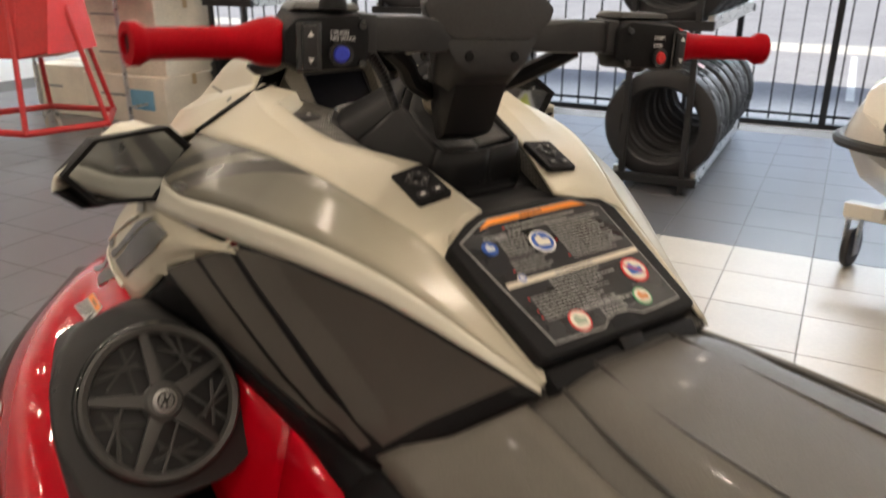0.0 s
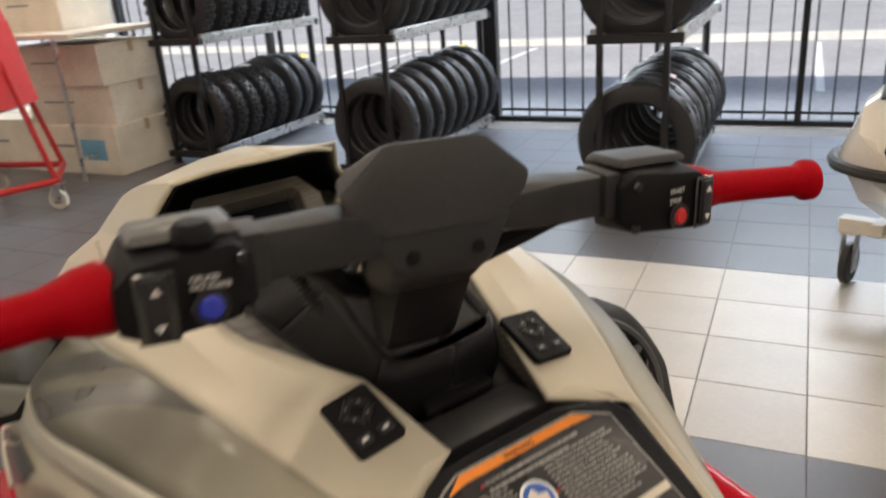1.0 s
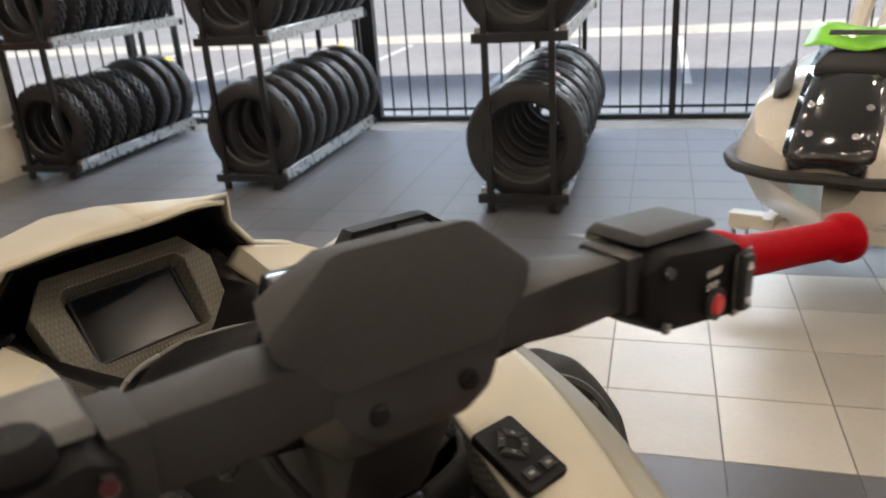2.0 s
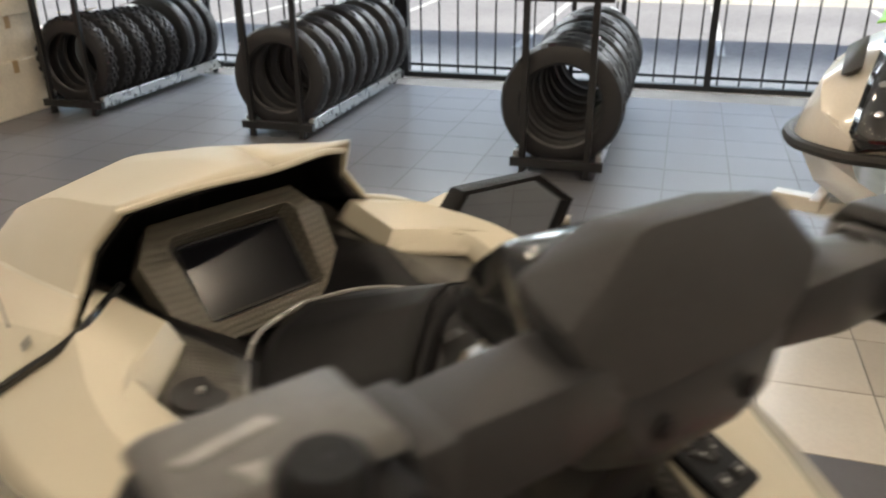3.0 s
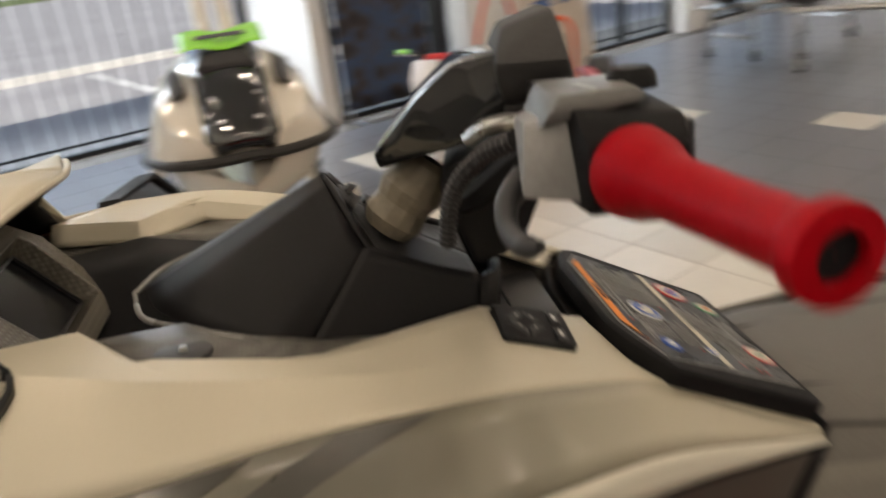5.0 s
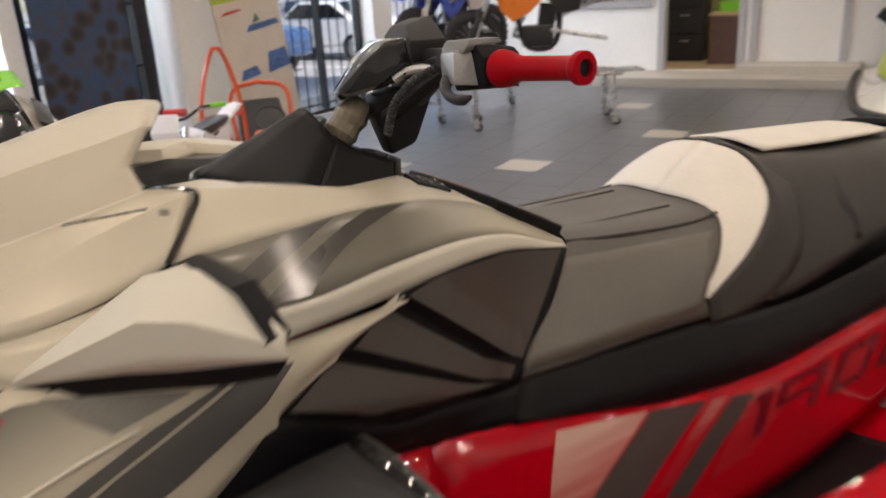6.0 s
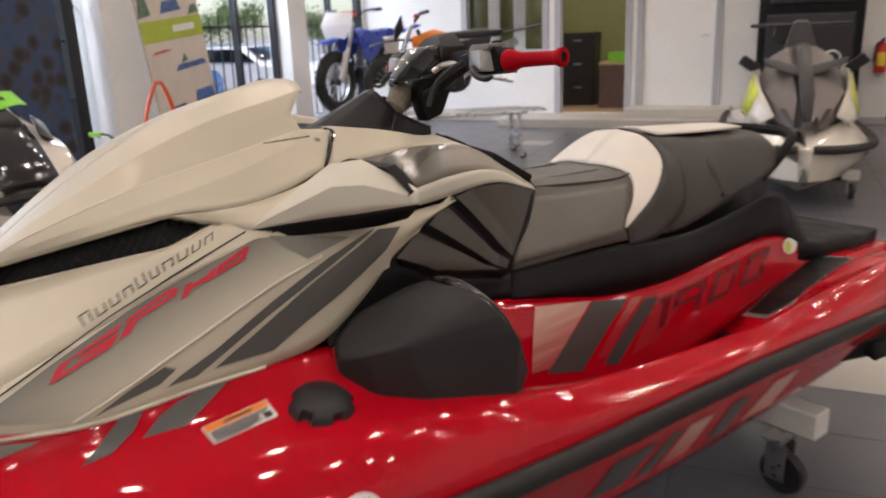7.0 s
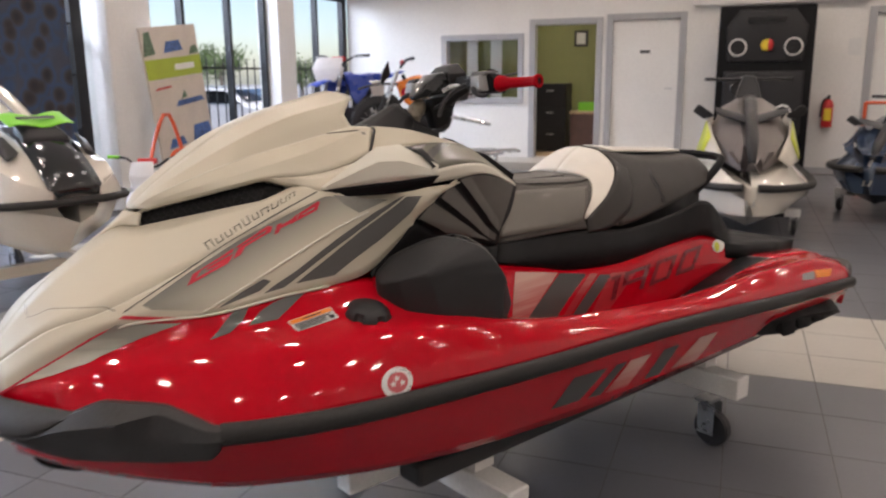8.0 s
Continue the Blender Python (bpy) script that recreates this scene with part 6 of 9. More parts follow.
def decal(name, outline, on, material, label="", lift=0.0045, size=0.018):
    """Film laid on the skin: an outline near the surface, cut small and pressed on to it."""
    if on not in TREES:
        TREES[on] = skin_tree(*on.split("|"))
    bm = bmesh.new()
    bm.faces.new([bm.verts.new(p) for p in outline])
    bmesh.ops.triangulate(bm, faces=bm.faces[:])
    for _ in range(6):
        long = [e for e in bm.edges if e.calc_length() > size]
        if not long:
            break
        bmesh.ops.subdivide_edges(bm, edges=long, cuts=1)
        bmesh.ops.triangulate(bm, faces=[f for f in bm.faces if len(f.verts) > 3])
    for v in bm.verts:
        co, no, _, _ = TREES[on].find_nearest(v.co)
        if no.dot(Vector((-1, 0.2, 0.05 if on == "hull_side" else 0.6))) < 0:
            no = -no
        v.co = co + no * lift
    bmesh.ops.recalc_face_normals(bm, faces=bm.faces)
    return part(name, bm, material, ski, label, 60)


def strip(name, pts, width, on, material, label="", up=(0, 0.3, 1)):
    """A narrow band along pts."""
    p = [Vector(q) for q in pts]
    u = Vector(up).normalized() * width
    return decal(name, [q for q in p] + [q + u for q in p[::-1]], on, material, label)


P_ = lambda *yz, x=-0.3: [(x, y, z) for y, z in yz]
SMOKE = fading_film("smoke_fading_film", (0.13, 0.128, 0.112), (0.5, 0.468, 0.37), (0.0, -0.418, -0.908), -1.392, 0.085)
FLANK = "flank_panel"
decal("smoke_film", [(-0.238, 1.155, 0.992), (-0.24, 1.041, 1.051), (-0.245, 0.87, 1.125), (-0.285, 0.69, 1.2), (-0.32, 0.6, 1.195), (-0.329, 0.522, 1.177), (-0.319, 0.684, 1.119), (-0.311, 0.873, 1.037), (-0.292, 1.042, 0.969), (-0.252, 1.139, 0.982)], FLANK, SMOKE, "smoke grey fading graphic film")
decal("grey_stripe", [(-0.295, 0.67, 1.203), (-0.33, 0.522, 1.178), (-0.323, 0.611, 1.152), (-0.307, 0.644, 1.175)], FLANK, GREYGRAD, "", 0.0055)
strip("crease_shadow", [(-0.23, 1.195, 0.982), (-0.24, 0.945, 1.103), (-0.27, 0.7, 1.21)], 0.005, "nose_cowl|flank_panel", DARKFILM)
part("flank_line", tube([(-0.299, 1.038, 0.967), (-0.31, 0.956, 1.002), (-0.316, 0.83, 1.057), (-0.323, 0.684, 1.119), (-0.332, 0.585, 1.153)], 0.003, 6, 40), BEIGE_GLOSS, ski, "pale raised line on the flank")
GLYPHS = ([(1.038, 1.052), (1.019, 1.058), (1.032, 1.033), (1.052, 1.017)], [(1.038, 1.052), (0.937, 1.103), (0.941, 1.091), (1.02, 1.056)],
          [(1.052, 1.017), (1.032, 1.034), (0.956, 1.067), (0.949, 1.067), (0.954, 1.059)], [(1.008, 1.052), (1.0, 1.061), (0.939, 1.086), (0.949, 1.065), (0.959, 1.065), (0.954, 1.073)],
          [(0.931, 1.104), (0.85, 1.146), (0.836, 1.142), (0.85, 1.137), (0.925, 1.101)], [(0.851, 1.137), (0.836, 1.142), (0.843, 1.127), (0.857, 1.126)],
          [(0.93, 1.09), (0.922, 1.101), (0.855, 1.129), (0.843, 1.128)], [(0.941, 1.069), (0.928, 1.094), (0.908, 1.101), (0.921, 1.077)],
          [(0.835, 1.117), (0.824, 1.145), (0.811, 1.148), (0.822, 1.123)], [(0.821, 1.131), (0.816, 1.141), (0.782, 1.155), (0.788, 1.143)], [(0.791, 1.139), (0.781, 1.159), (0.768, 1.165), (0.776, 1.146)],
          [(0.775, 1.146), (0.764, 1.167), (0.753, 1.171), (0.762, 1.153)], [(0.764, 1.167), (0.715, 1.191), (0.707, 1.191), (0.716, 1.181), (0.756, 1.163)],
          [(0.723, 1.179), (0.707, 1.191), (0.717, 1.169), (0.729, 1.166)], [(0.775, 1.146), (0.76, 1.159), (0.726, 1.172), (0.717, 1.169)])
for shape in GLYPHS:
    decal("red_emblem_bar", [(-0.252 - 0.12 * (1.056 - y), y, z) for y, z in shape], FLANK, REDFILM, "", 0.0068, 0.01)
decal("dark_stripe", P_((1.01, 0.972), (0.949, 0.999), (0.889, 1.022), (0.871, 1.013), (0.902, 0.994), x=-0.312), FLANK, GRAPH, "dark grey flank stripe", 0.0055)
decal("dark_stripe", P_((0.895, 0.991), (0.869, 1.005), (0.803, 1.033), (0.69, 1.092), (0.572, 1.147), (0.489, 1.177), (0.468, 1.183), (0.477, 1.176), (0.596, 1.119), (0.713, 1.062), (0.826, 1.004), (0.845, 0.995), x=-0.328), FLANK, GRAPH, "dark grey flank stripe", 0.0055)
decal("dark_stripe", P_((0.814, 1.002), (0.734, 1.043), (0.617, 1.107), (0.513, 1.156), (0.461, 1.182), (0.405, 1.178), (0.45, 1.141), (0.553, 1.082), (0.646, 1.036), (0.705, 1.004), x=-0.336), FLANK, GRAPH, "dark grey flank stripe", 0.0055)
# word mark as a row of short bars
w0, w1, w2, w3 = (np.array(q) for q in ((-0.225, 0.981, 1.093), (-0.245, 0.746, 1.2), (-0.232, 0.742, 1.209), (-0.207, 0.986, 1.104)))
word = lambda u, v: tuple((w0 * (1 - u) + w1 * u) * (1 - v) + (w3 * (1 - u) + w2 * u) * v)
for k in range(10):
    u0, tall = k / 10, (1.25 if k in (0, 4) else 0.95)
    for du in (0.0, 0.058):
        decal("word_mark_bar", [word(u0 + du, 0), word(u0 + du + 0.011, 0), word(u0 + du + 0.025, tall), word(u0 + du + 0.014, tall)], "nose_cowl|flank_panel", DARKFILM, "", 0.0045, 0.01)
    v0 = 0.0 if k % 3 else tall - 0.2
    decal("word_mark_bar", [word(u0 + 0.01 + 0.013 * v0, v0), word(u0 + 0.06 + 0.013 * v0, v0), word(u0 + 0.06 + 0.013 * v0, v0 + 0.15), word(u0 + 0.01 + 0.013 * v0, v0 + 0.15)], "nose_cowl|flank_panel", DARKFILM, "", 0.0045, 0.01)
# bright bead along the lower edge of the flank
part("flank_bead", tube([tuple(np.array(p) + np.array((-0.004, 0, 0.001))) for p in spline(F2, 60)[13:36]], 0.0035, 6), BEIGE_GLOSS, ski, "bright bead along the flank")
part("nose_line", tube([tuple(np.array(p) + np.array((-0.003, 0, 0.003))) for p in spline(F2, 60)[:14]], 0.003, 6), REDFILM, ski, "thin red line along the nose")
SILVERFADE = fading_film("silver_fading_film", (0.2, 0.195, 0.165), (0.55, 0.52, 0.43), (-0.25, 0.6, -0.75), 0.14, 0.12, 0.1)
decal("nose_film", [(-0.225, 1.213, 0.957), (-0.195, 1.272, 0.918), (-0.161, 1.335, 0.882), (-0.115, 1.412, 0.83), (-0.15, 1.385, 0.845), (-0.219, 1.285, 0.886), (-0.252, 1.182, 0.92), (-0.284, 1.084, 0.947)], "deck|flank_panel", SILVERFADE, "silver fading nose film")
strip("nose_seam", [(-0.067, 1.328, 0.971), (-0.078, 1.313, 0.979), (-0.145, 1.265, 0.987), (-0.19, 1.222, 0.99), (-0.214, 1.207, 0.982)], 0.004, "nose_cowl|flank_panel", DARKFILM, "dark seam across the nose")
strip("nose_seam", [(0.003, 1.342, 0.979), (-0.041, 1.349, 0.957), (-0.067, 1.328, 0.969)], 0.0025, "nose_cowl|flank_panel", DARKFILM)
decal("nose_stripe", [(-0.229, 1.195, 0.975), (-0.291, 1.054, 0.955), (-0.286, 1.075, 0.949), (-0.227, 1.206, 0.969)], "deck|flank_panel", REDFILM)
# foredeck
decal("deck_stripe", [(-0.342, 1.047, 0.915), (-0.321, 0.993, 0.944), (-0.315, 0.966, 0.963), (-0.323, 0.934, 0.965), (-0.335, 0.959, 0.939), (-0.346, 1.0, 0.92)], "deck", GRAPH, "grey foredeck stripe")
decal("deck_stripe", [(-0.348, 0.951, 0.928), (-0.338, 0.915, 0.952), (-0.335, 0.878, 0.966), (-0.336, 0.84, 0.973), (-0.341, 0.793, 0.975), (-0.353, 0.837, 0.954), (-0.363, 0.882, 0.932)], "deck", GRAPH, "grey foredeck stripe")
decal("fuel_label", [(-0.375, 0.864, 0.924), (-0.381, 0.747, 0.938), (-0.412, 0.741, 0.915), (-0.414, 0.858, 0.905)], "deck", PRINTWHITE, "white fuel warning label")
decal("fuel_label_band", [(-0.376, 0.861, 0.923), (-0.382, 0.75, 0.937), (-0.391, 0.748, 0.93), (-0.387, 0.859, 0.917)], "deck", ORANGE, "orange band of the label", 0.0058)
fuel_at = lambda u, v: tuple((np.array((-0.376, 0.861, 0.923)) * (1 - u) + np.array((-0.382, 0.75, 0.937)) * u) * (1 - v) + (np.array((-0.414, 0.857, 0.905)) * (1 - u) + np.array((-0.412, 0.744, 0.915)) * u) * v)
decal("fuel_label_print", [fuel_at(0.3, 0.1), fuel_at(0.75, 0.1), fuel_at(0.75, 0.2), fuel_at(0.3, 0.2)], "deck", DARKFILM, "", 0.0066, 0.01)
for k in range(7):
    v, end = 0.36 + 0.088 * k, (0.97, 0.93, 0.78, 0.8, 0.74, 0.79, 0.6)[k]
    decal("fuel_label_print", [fuel_at(0.04, v), fuel_at(end, v), fuel_at(end, v + 0.055), fuel_at(0.04, v + 0.055)], "deck", DARKFILM, "", 0.0058, 0.01)
decal("fuel_label_icon", [fuel_at(0.84, 0.55), fuel_at(0.97, 0.55), fuel_at(0.97, 0.88), fuel_at(0.84, 0.88)], "deck", DARKFILM, "", 0.0058, 0.01)
c_ = np.array((-0.592, 0.7, 0.79))
u_, v_ = np.array((0, 0.043, 0.0)), np.array((0.008, 0, 0.036))
ring_ = lambda r, n=28: [tuple(c_ + u_ * r * math.cos(a) + v_ * r * math.sin(a)) for a in np.linspace(0, 2 * math.pi, n, endpoint=False)]
decal("round_sticker", ring_(1.0), "deck", PRINTWHITE, "round white emission sticker", 0.0045, 0.012)
decal("sticker_centre", ring_(0.66), "deck", mat("sticker_pink", (0.55, 0.12, 0.13), 0.4), "", 0.0055, 0.012)
for dx, dy in ((-0.28, -0.1), (0.02, 0.25), (0.3, -0.05)):
    star = [tuple(c_ + u_ * (dx + r * math.cos(a)) + v_ * (dy + r * math.sin(a))) for r, a in ((0.24 if k % 2 == 0 else 0.1, math.pi / 2 + k * math.pi / 5) for k in range(10))]
    decal("sticker_star", star, "deck", PRINTWHITE, "", 0.0064, 0.01)
# arc lettering of the sticker, upright letters along the rim
for word, start, sign in (("ULTRA LOW", 2.75, -1), ("EMISSION", 3.75, 1)):
    for k, ch in enumerate(word):
        a = start + sign * k * 0.235
        if ch == " ":
            continue
        pc = Vector(tuple(c_ + u_ * 0.83 * math.cos(a) + v_ * 0.83 * math.sin(a) + np.array((-0.0078, 0, 0.001))))
        out = Vector(tuple(u_ * math.cos(a) + v_ * math.sin(a))).normalized() * (1 if sign < 0 else -1)
        side = Vector(tuple(-u_ * math.sin(a) + v_ * math.cos(a))).normalized() * (-1 if sign < 0 else 1)
        m = Matrix((side, out, side.cross(out))).transposed().to_4x4()
        m.translation = pc - out * 0.0026 - side * 0.0026
        lettering(ch, 0.0075, DARKFILM, ski, m)
# engine box
EB = "engine_box_side"
decal("box_stripe", P_((-0.055, 0.693), (-0.271, 0.832), (-0.41, 0.804), (-0.191, 0.658), x=-0.28), EB, GRAPH, "grey engine box stripe")
decal("box_stripe", P_((-0.28, 0.649), (-0.482, 0.79), (-0.551, 0.777), (-0.338, 0.63), x=-0.28), EB, GRAPH, "grey engine box stripe")
FADE = fading_film("pale_fading_film", (0.4, 0.006, 0.014), (0.66, 0.44, 0.37), (0.0, 0.12, 0.99), 0.75, 0.15, 0.14)
decal("pale_stripe", P_((-0.05, 0.872), (-0.262, 0.834), (-0.072, 0.7), (0.0, 0.71), (-0.03, 0.81), x=-0.27), EB, FADE, "pale streaked fading film")
decal("pale_stripe", P_((-0.429, 0.802), (-0.472, 0.796), (-0.3, 0.67), (-0.25, 0.67), x=-0.28), EB, FADE, "pale fading stripe")
decal("pale_stripe", P_((-0.542, 0.784), (-0.7, 0.768), (-0.52, 0.65), (-0.4, 0.64), x=-0.28), EB, FADE, "pale fading stripe")
NUMB = mat("dark_red_film", (0.16, 0.006, 0.014), 0.3, 0, 0.4, 0.1, 20, 100)
n0, n1, n2, n3 = (np.array(q) for q in ((-0.28, -0.505, 0.682), (-0.279, -1.125, 0.712), (-0.264, -1.215, 0.803), (-0.268, -0.545, 0.767)))
digit_at = lambda u, v: tuple((n0 * (1 - u) + n1 * u) * (1 - v) + (n3 * (1 - u) + n2 * u) * v)
for d0, d1, bars in ((0.0, 0.085, ("stem", "flag")), (0.12, 0.36, ("top", "left_up", "right_up", "right_low", "mid")), (0.42, 0.64, ("top", "bottom", "left_up", "left_low", "right_up", "right_low")), (0.71, 0.93, ("top", "bottom", "left_up", "left_low", "right_up", "right_low"))):
    w = 0.045
    boxes = {"stem": (d1 - 0.05, d1, 0.0, 1.0), "flag": (d0, d1 - 0.05, 0.84, 1.0), "top": (d0, d1, 0.84, 1.0), "bottom": (d0, d1, 0.0, 0.16), "mid": (d0, d1, 0.42, 0.57), "left_up": (d0, d0 + w, 0.5, 0.86), "left_low": (d0, d0 + w, 0.14, 0.5), "right_up": (d1 - w, d1, 0.5, 0.86), "right_low": (d1 - w, d1, 0.0 if "bottom" not in bars else 0.14, 0.5)}
    for key in bars:
        a0, a1, b0, b1 = boxes[key]
        decal("number_bar", [digit_at(a0, b0), digit_at(a1, b0), digit_at(a1, b1), digit_at(a0, b1)], EB, NUMB, "", 0.006, 0.02)
    if "bottom" in bars:
        decal("number_fill", [digit_at(d0 + w, 0.16), digit_at(d1 - w, 0.16), digit_at(d1 - w, 0.84), digit_at(d0 + w, 0.84)], EB, FADE, "", 0.005, 0.02)
decal("round_badge", [(-0.27, -1.285 + 0.045 * math.cos(a), 0.778 + 0.03 * math.sin(a)) for a in np.linspace(0, 6.28, 18, endpoint=False)], EB, PRINTWHITE, "small round badge")
decal("badge_half", [(-0.27, -1.27 + 0.018 * math.cos(a), 0.775 + 0.022 * math.sin(a)) for a in np.linspace(0, 6.28, 12, endpoint=False)], EB, YELLOW, "", 0.006)
# mat on the rear ramp
decal("ramp_mat", [(-0.31, -0.98, 0.61), (-0.302, -1.15, 0.65), (-0.3, -1.42, 0.70), (-0.395, -1.5, 0.705), (-0.42, -1.25, 0.70), (-0.435, -1.02, 0.68), (-0.40, -0.95, 0.63)], "footwell_ramp", BLACK, "black traction mat on the ramp", 0.006, 0.03)
decal("ramp_mat_edge", [(-0.302, -0.96, 0.60), (-0.295, -1.15, 0.65), (-0.294, -1.45, 0.705), (-0.402, -1.53, 0.705), (-0.428, -1.25, 0.70), (-0.442, -1.0, 0.68), (-0.405, -0.93, 0.62)], "footwell_ramp", RIMGREY, "grey edge of the mat", 0.003, 0.03)
# stern reflector and hull side stripes
decal("reflector", [(-0.546, -1.62, 0.661), (-0.542, -1.803, 0.637), (-0.564, -1.738, 0.618), (-0.568, -1.588, 0.638)], "deck", ORANGE, "orange side reflector")
decal("rating_plate", [(-0.555, -1.477, 0.671), (-0.549, -1.608, 0.66), (-0.57, -1.568, 0.637), (-0.574, -1.444, 0.653)], "deck", PRINTGREY, "small grey plate")
for pts in (((0.07, 0.64), (-0.09, 0.628), (-0.004, 0.52), (0.121, 0.526)), ((-0.135, 0.626), (-0.191, 0.624), (-0.109, 0.508), (-0.046, 0.512)), ((-0.396, 0.612), (-0.489, 0.607), (-0.431, 0.49), (-0.34, 0.498))):
    decal("hull_stripe", P_(*pts, x=-0.6), "hull_side", GRAPH, "grey hull stripe", 0.0048)
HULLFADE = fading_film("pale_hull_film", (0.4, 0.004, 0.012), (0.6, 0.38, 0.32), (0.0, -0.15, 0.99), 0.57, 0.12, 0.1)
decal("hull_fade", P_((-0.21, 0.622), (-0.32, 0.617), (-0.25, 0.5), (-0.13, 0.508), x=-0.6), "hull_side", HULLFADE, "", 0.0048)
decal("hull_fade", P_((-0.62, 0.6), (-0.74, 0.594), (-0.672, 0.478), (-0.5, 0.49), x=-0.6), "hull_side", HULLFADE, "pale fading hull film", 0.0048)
# smoked window bands and side panel ribs
along = lambda c, y: next(np.array(p) + (np.array(q) - np.array(p)) * (p[1] - y) / (p[1] - q[1]) for p, q in zip(c, c[1:]) if p[1] >= y >= q[1])
edge_in, edge_out = spline(C2, 60), spline(C3, 60)
for out_a, out_b, in_a, in_b in ((0.5, 0.462, 0.36, 0.29), (0.43, 0.37, 0.235, 0.165)):
    band = [tuple(along(edge_out, out_a + (in_a - out_a) * f ** 1.5) * (1 - f) + along(edge_in, out_a + (in_a - out_a) * f ** 1.5) * f) for f in np.linspace(0.03, 0.97, 7)]
    band += [tuple(along(edge_out, out_b + (in_b - out_b) * f ** 1.5) * (1 - f) + along(edge_in, out_b + (in_b - out_b) * f ** 1.5) * f) for f in np.linspace(0.97, 0.03, 7)]
    decal("window_band", band, "smoked_window", WINDOWBAND, "darker band of the smoked panel", 0.003)
def twin_plate(name, outline, material, label, lift, flat=False):
    """A plate on the port side panel whose height over the panel is lift(point), and its starboard twin."""
    if flat:
        bm = bmesh.new()
        bm.faces.new([bm.verts.new(p) for p in outline])
        ob = part(name, bm, material, ski, label, 30)
    else:
        ob = decal(name, outline, "side_panel", material, label, 0.0, 0.012)
        for v in ob.data.vertices:
            co, no, _, _ = TREES["side_panel"].find_nearest(v.co)
            no = -no if no.x > 0 else no
            v.co = co + no * lift(co)
    me = ob.data.copy()
    for v in me.vertices:
        x, y, z = v.co
        v.co = (0.024 - x, y, z + 0.05 * max(0.0, 0.012 - x) * min(1.0, max(0.0, (z - 0.6) / 0.25)))
    me.flip_normals()
    twin = new(name, me)
    twin.parent = ski
    tagged(twin, label)


def off_line(p, a, b):
    """How far p lies from the segment from a to b."""
    a, d = Vector(a), Vector(b) - Vector(a)
    f = min(1.0, max(0.0, (p - a).dot(d) / d.dot(d)))
    return (p - a - d * f).length


TIPS = ((-0.286, 0.237, 1.206), (-0.31, 0.336, 1.17), (-0.328, 0.432, 1.12))
INNER = ((-0.294, 0.256, 1.187), (-0.309, 0.345, 1.148), (-0.327, 0.436, 1.096))
ENDS = ((-0.223, 0.026, 1.023), (-0.246, 0.096, 1.014), (-0.25, 0.107, 1.002))
LOW = ((-0.242, 0.084, 1.043), (-0.254, 0.123, 1.019), (-0.25, 0.12, 0.99))
BLADES = ([TIPS[0], (-0.26, 0.133, 1.206), (-0.208, 0.008, 1.186), (-0.135, -0.162, 1.136), (-0.187, -0.069, 1.058), (-0.216, -0.011, 1.002), ENDS[0]],
          [TIPS[1], INNER[0], LOW[0], (-0.22, 0.008, 0.997), (-0.228, 0.023, 0.981), ENDS[1]],
          [TIPS[2], INNER[1], LOW[1], (-0.236, 0.05, 0.985), ENDS[2], (-0.301, 0.297, 1.056)])
for k, outline in enumerate(BLADES):
    front = (TIPS[k], ENDS[k])
    twin_plate("panel_blade", outline, PANEL, "charcoal satin blade of the side panel", lambda p: 0.004 + 0.009 * max(0.0, 1 - off_line(p, *front) / 0.045))
    step = [TIPS[k], ENDS[k], LOW[k], INNER[k]] if k < 2 else [TIPS[k], (-0.301, 0.297, 1.056), ENDS[k], LOW[k], (-0.296, 0.297, 1.03), INNER[k]]
    twin_plate("panel_step", step, BLACK, "dark step between two blades", lambda p: 0.0035 + 0.0095 * max(0.0, 1 - off_line(p, *front) / 0.016))
    tail = TIPS[k + 1] if k < 2 else (-0.342, 0.497, 1.086)
    out = Vector((-0.004, 0.0, 0.003))
    twin_plate("panel_tooth", [tuple(Vector(q) + out) for q in (TIPS[k], INNER[k], tail)], BEIGE, "champagne tooth of the flank", None, True)
# hood label
HOOD = frame_at((-0.176, 0.604, 1.3515), (-0.194, 0.507, 1.3565), (0.0, 0.6, 1.38))
rnd = random.Random(9)
at = 0.0
while at < 0.092:
    long = rnd.uniform(0.003, 0.009)
    part("hood_print", moved(box(at, at + long, -0.0008, 0.0008, -0.003, 0.0004), HOOD), GREYGRAD, ski)
    at += long + 0.0016
decal("hood_code", [(-0.19, 0.499, 1.356), (-0.194, 0.487, 1.356), (-0.201, 0.489, 1.351), (-0.198, 0.501, 1.351)], "hood_lid", GREYGRAD)
# raised line where the windscreen meets the hood
part("screen_bead", tube([tuple(np.array(p) + np.array((-0.001, 0, 0.001))) for p in spline(H2, 40)[4:]], 0.0025, 6), BEIGE_GLOSS, ski)
# seam between hood and shoulder covers
part("cover_seam", tube(guide((0.104, 0.508, 1.36), (0.166, 0.451, 1.3585), (0.2, 0.47, 1.335), (0.24, 0.511, 1.297)), 0.004, 6, 20), GLOSSBLACK, ski, "black seam between the covers")

# ---- things round the watercraft ----
def at_ab(a, b, heading=0.0, z=0.0):
    """A pose standing at room coordinates; heading 0 faces along +a, 90 faces the windows."""
    return Matrix.Translation(ab(a, b, z)) @ ROOM_B @ Matrix.Rotation(radians(heading), 4, "Z")


def loft(stations, mirror=True):
    """A skin over (x, half outline of (y, z)) stations, mirrored about y = 0."""
    rows = []
    for x, half in stations:
        pts = [(x + (p[2] if len(p) > 2 else 0.0), p[0], p[1]) for p in half]
        if mirror:
            pts = pts + [(p[0], -p[1], p[2]) for p in reversed(pts) if abs(p[1]) > 1e-6]
        rows.append(pts)
    return grid(rows)


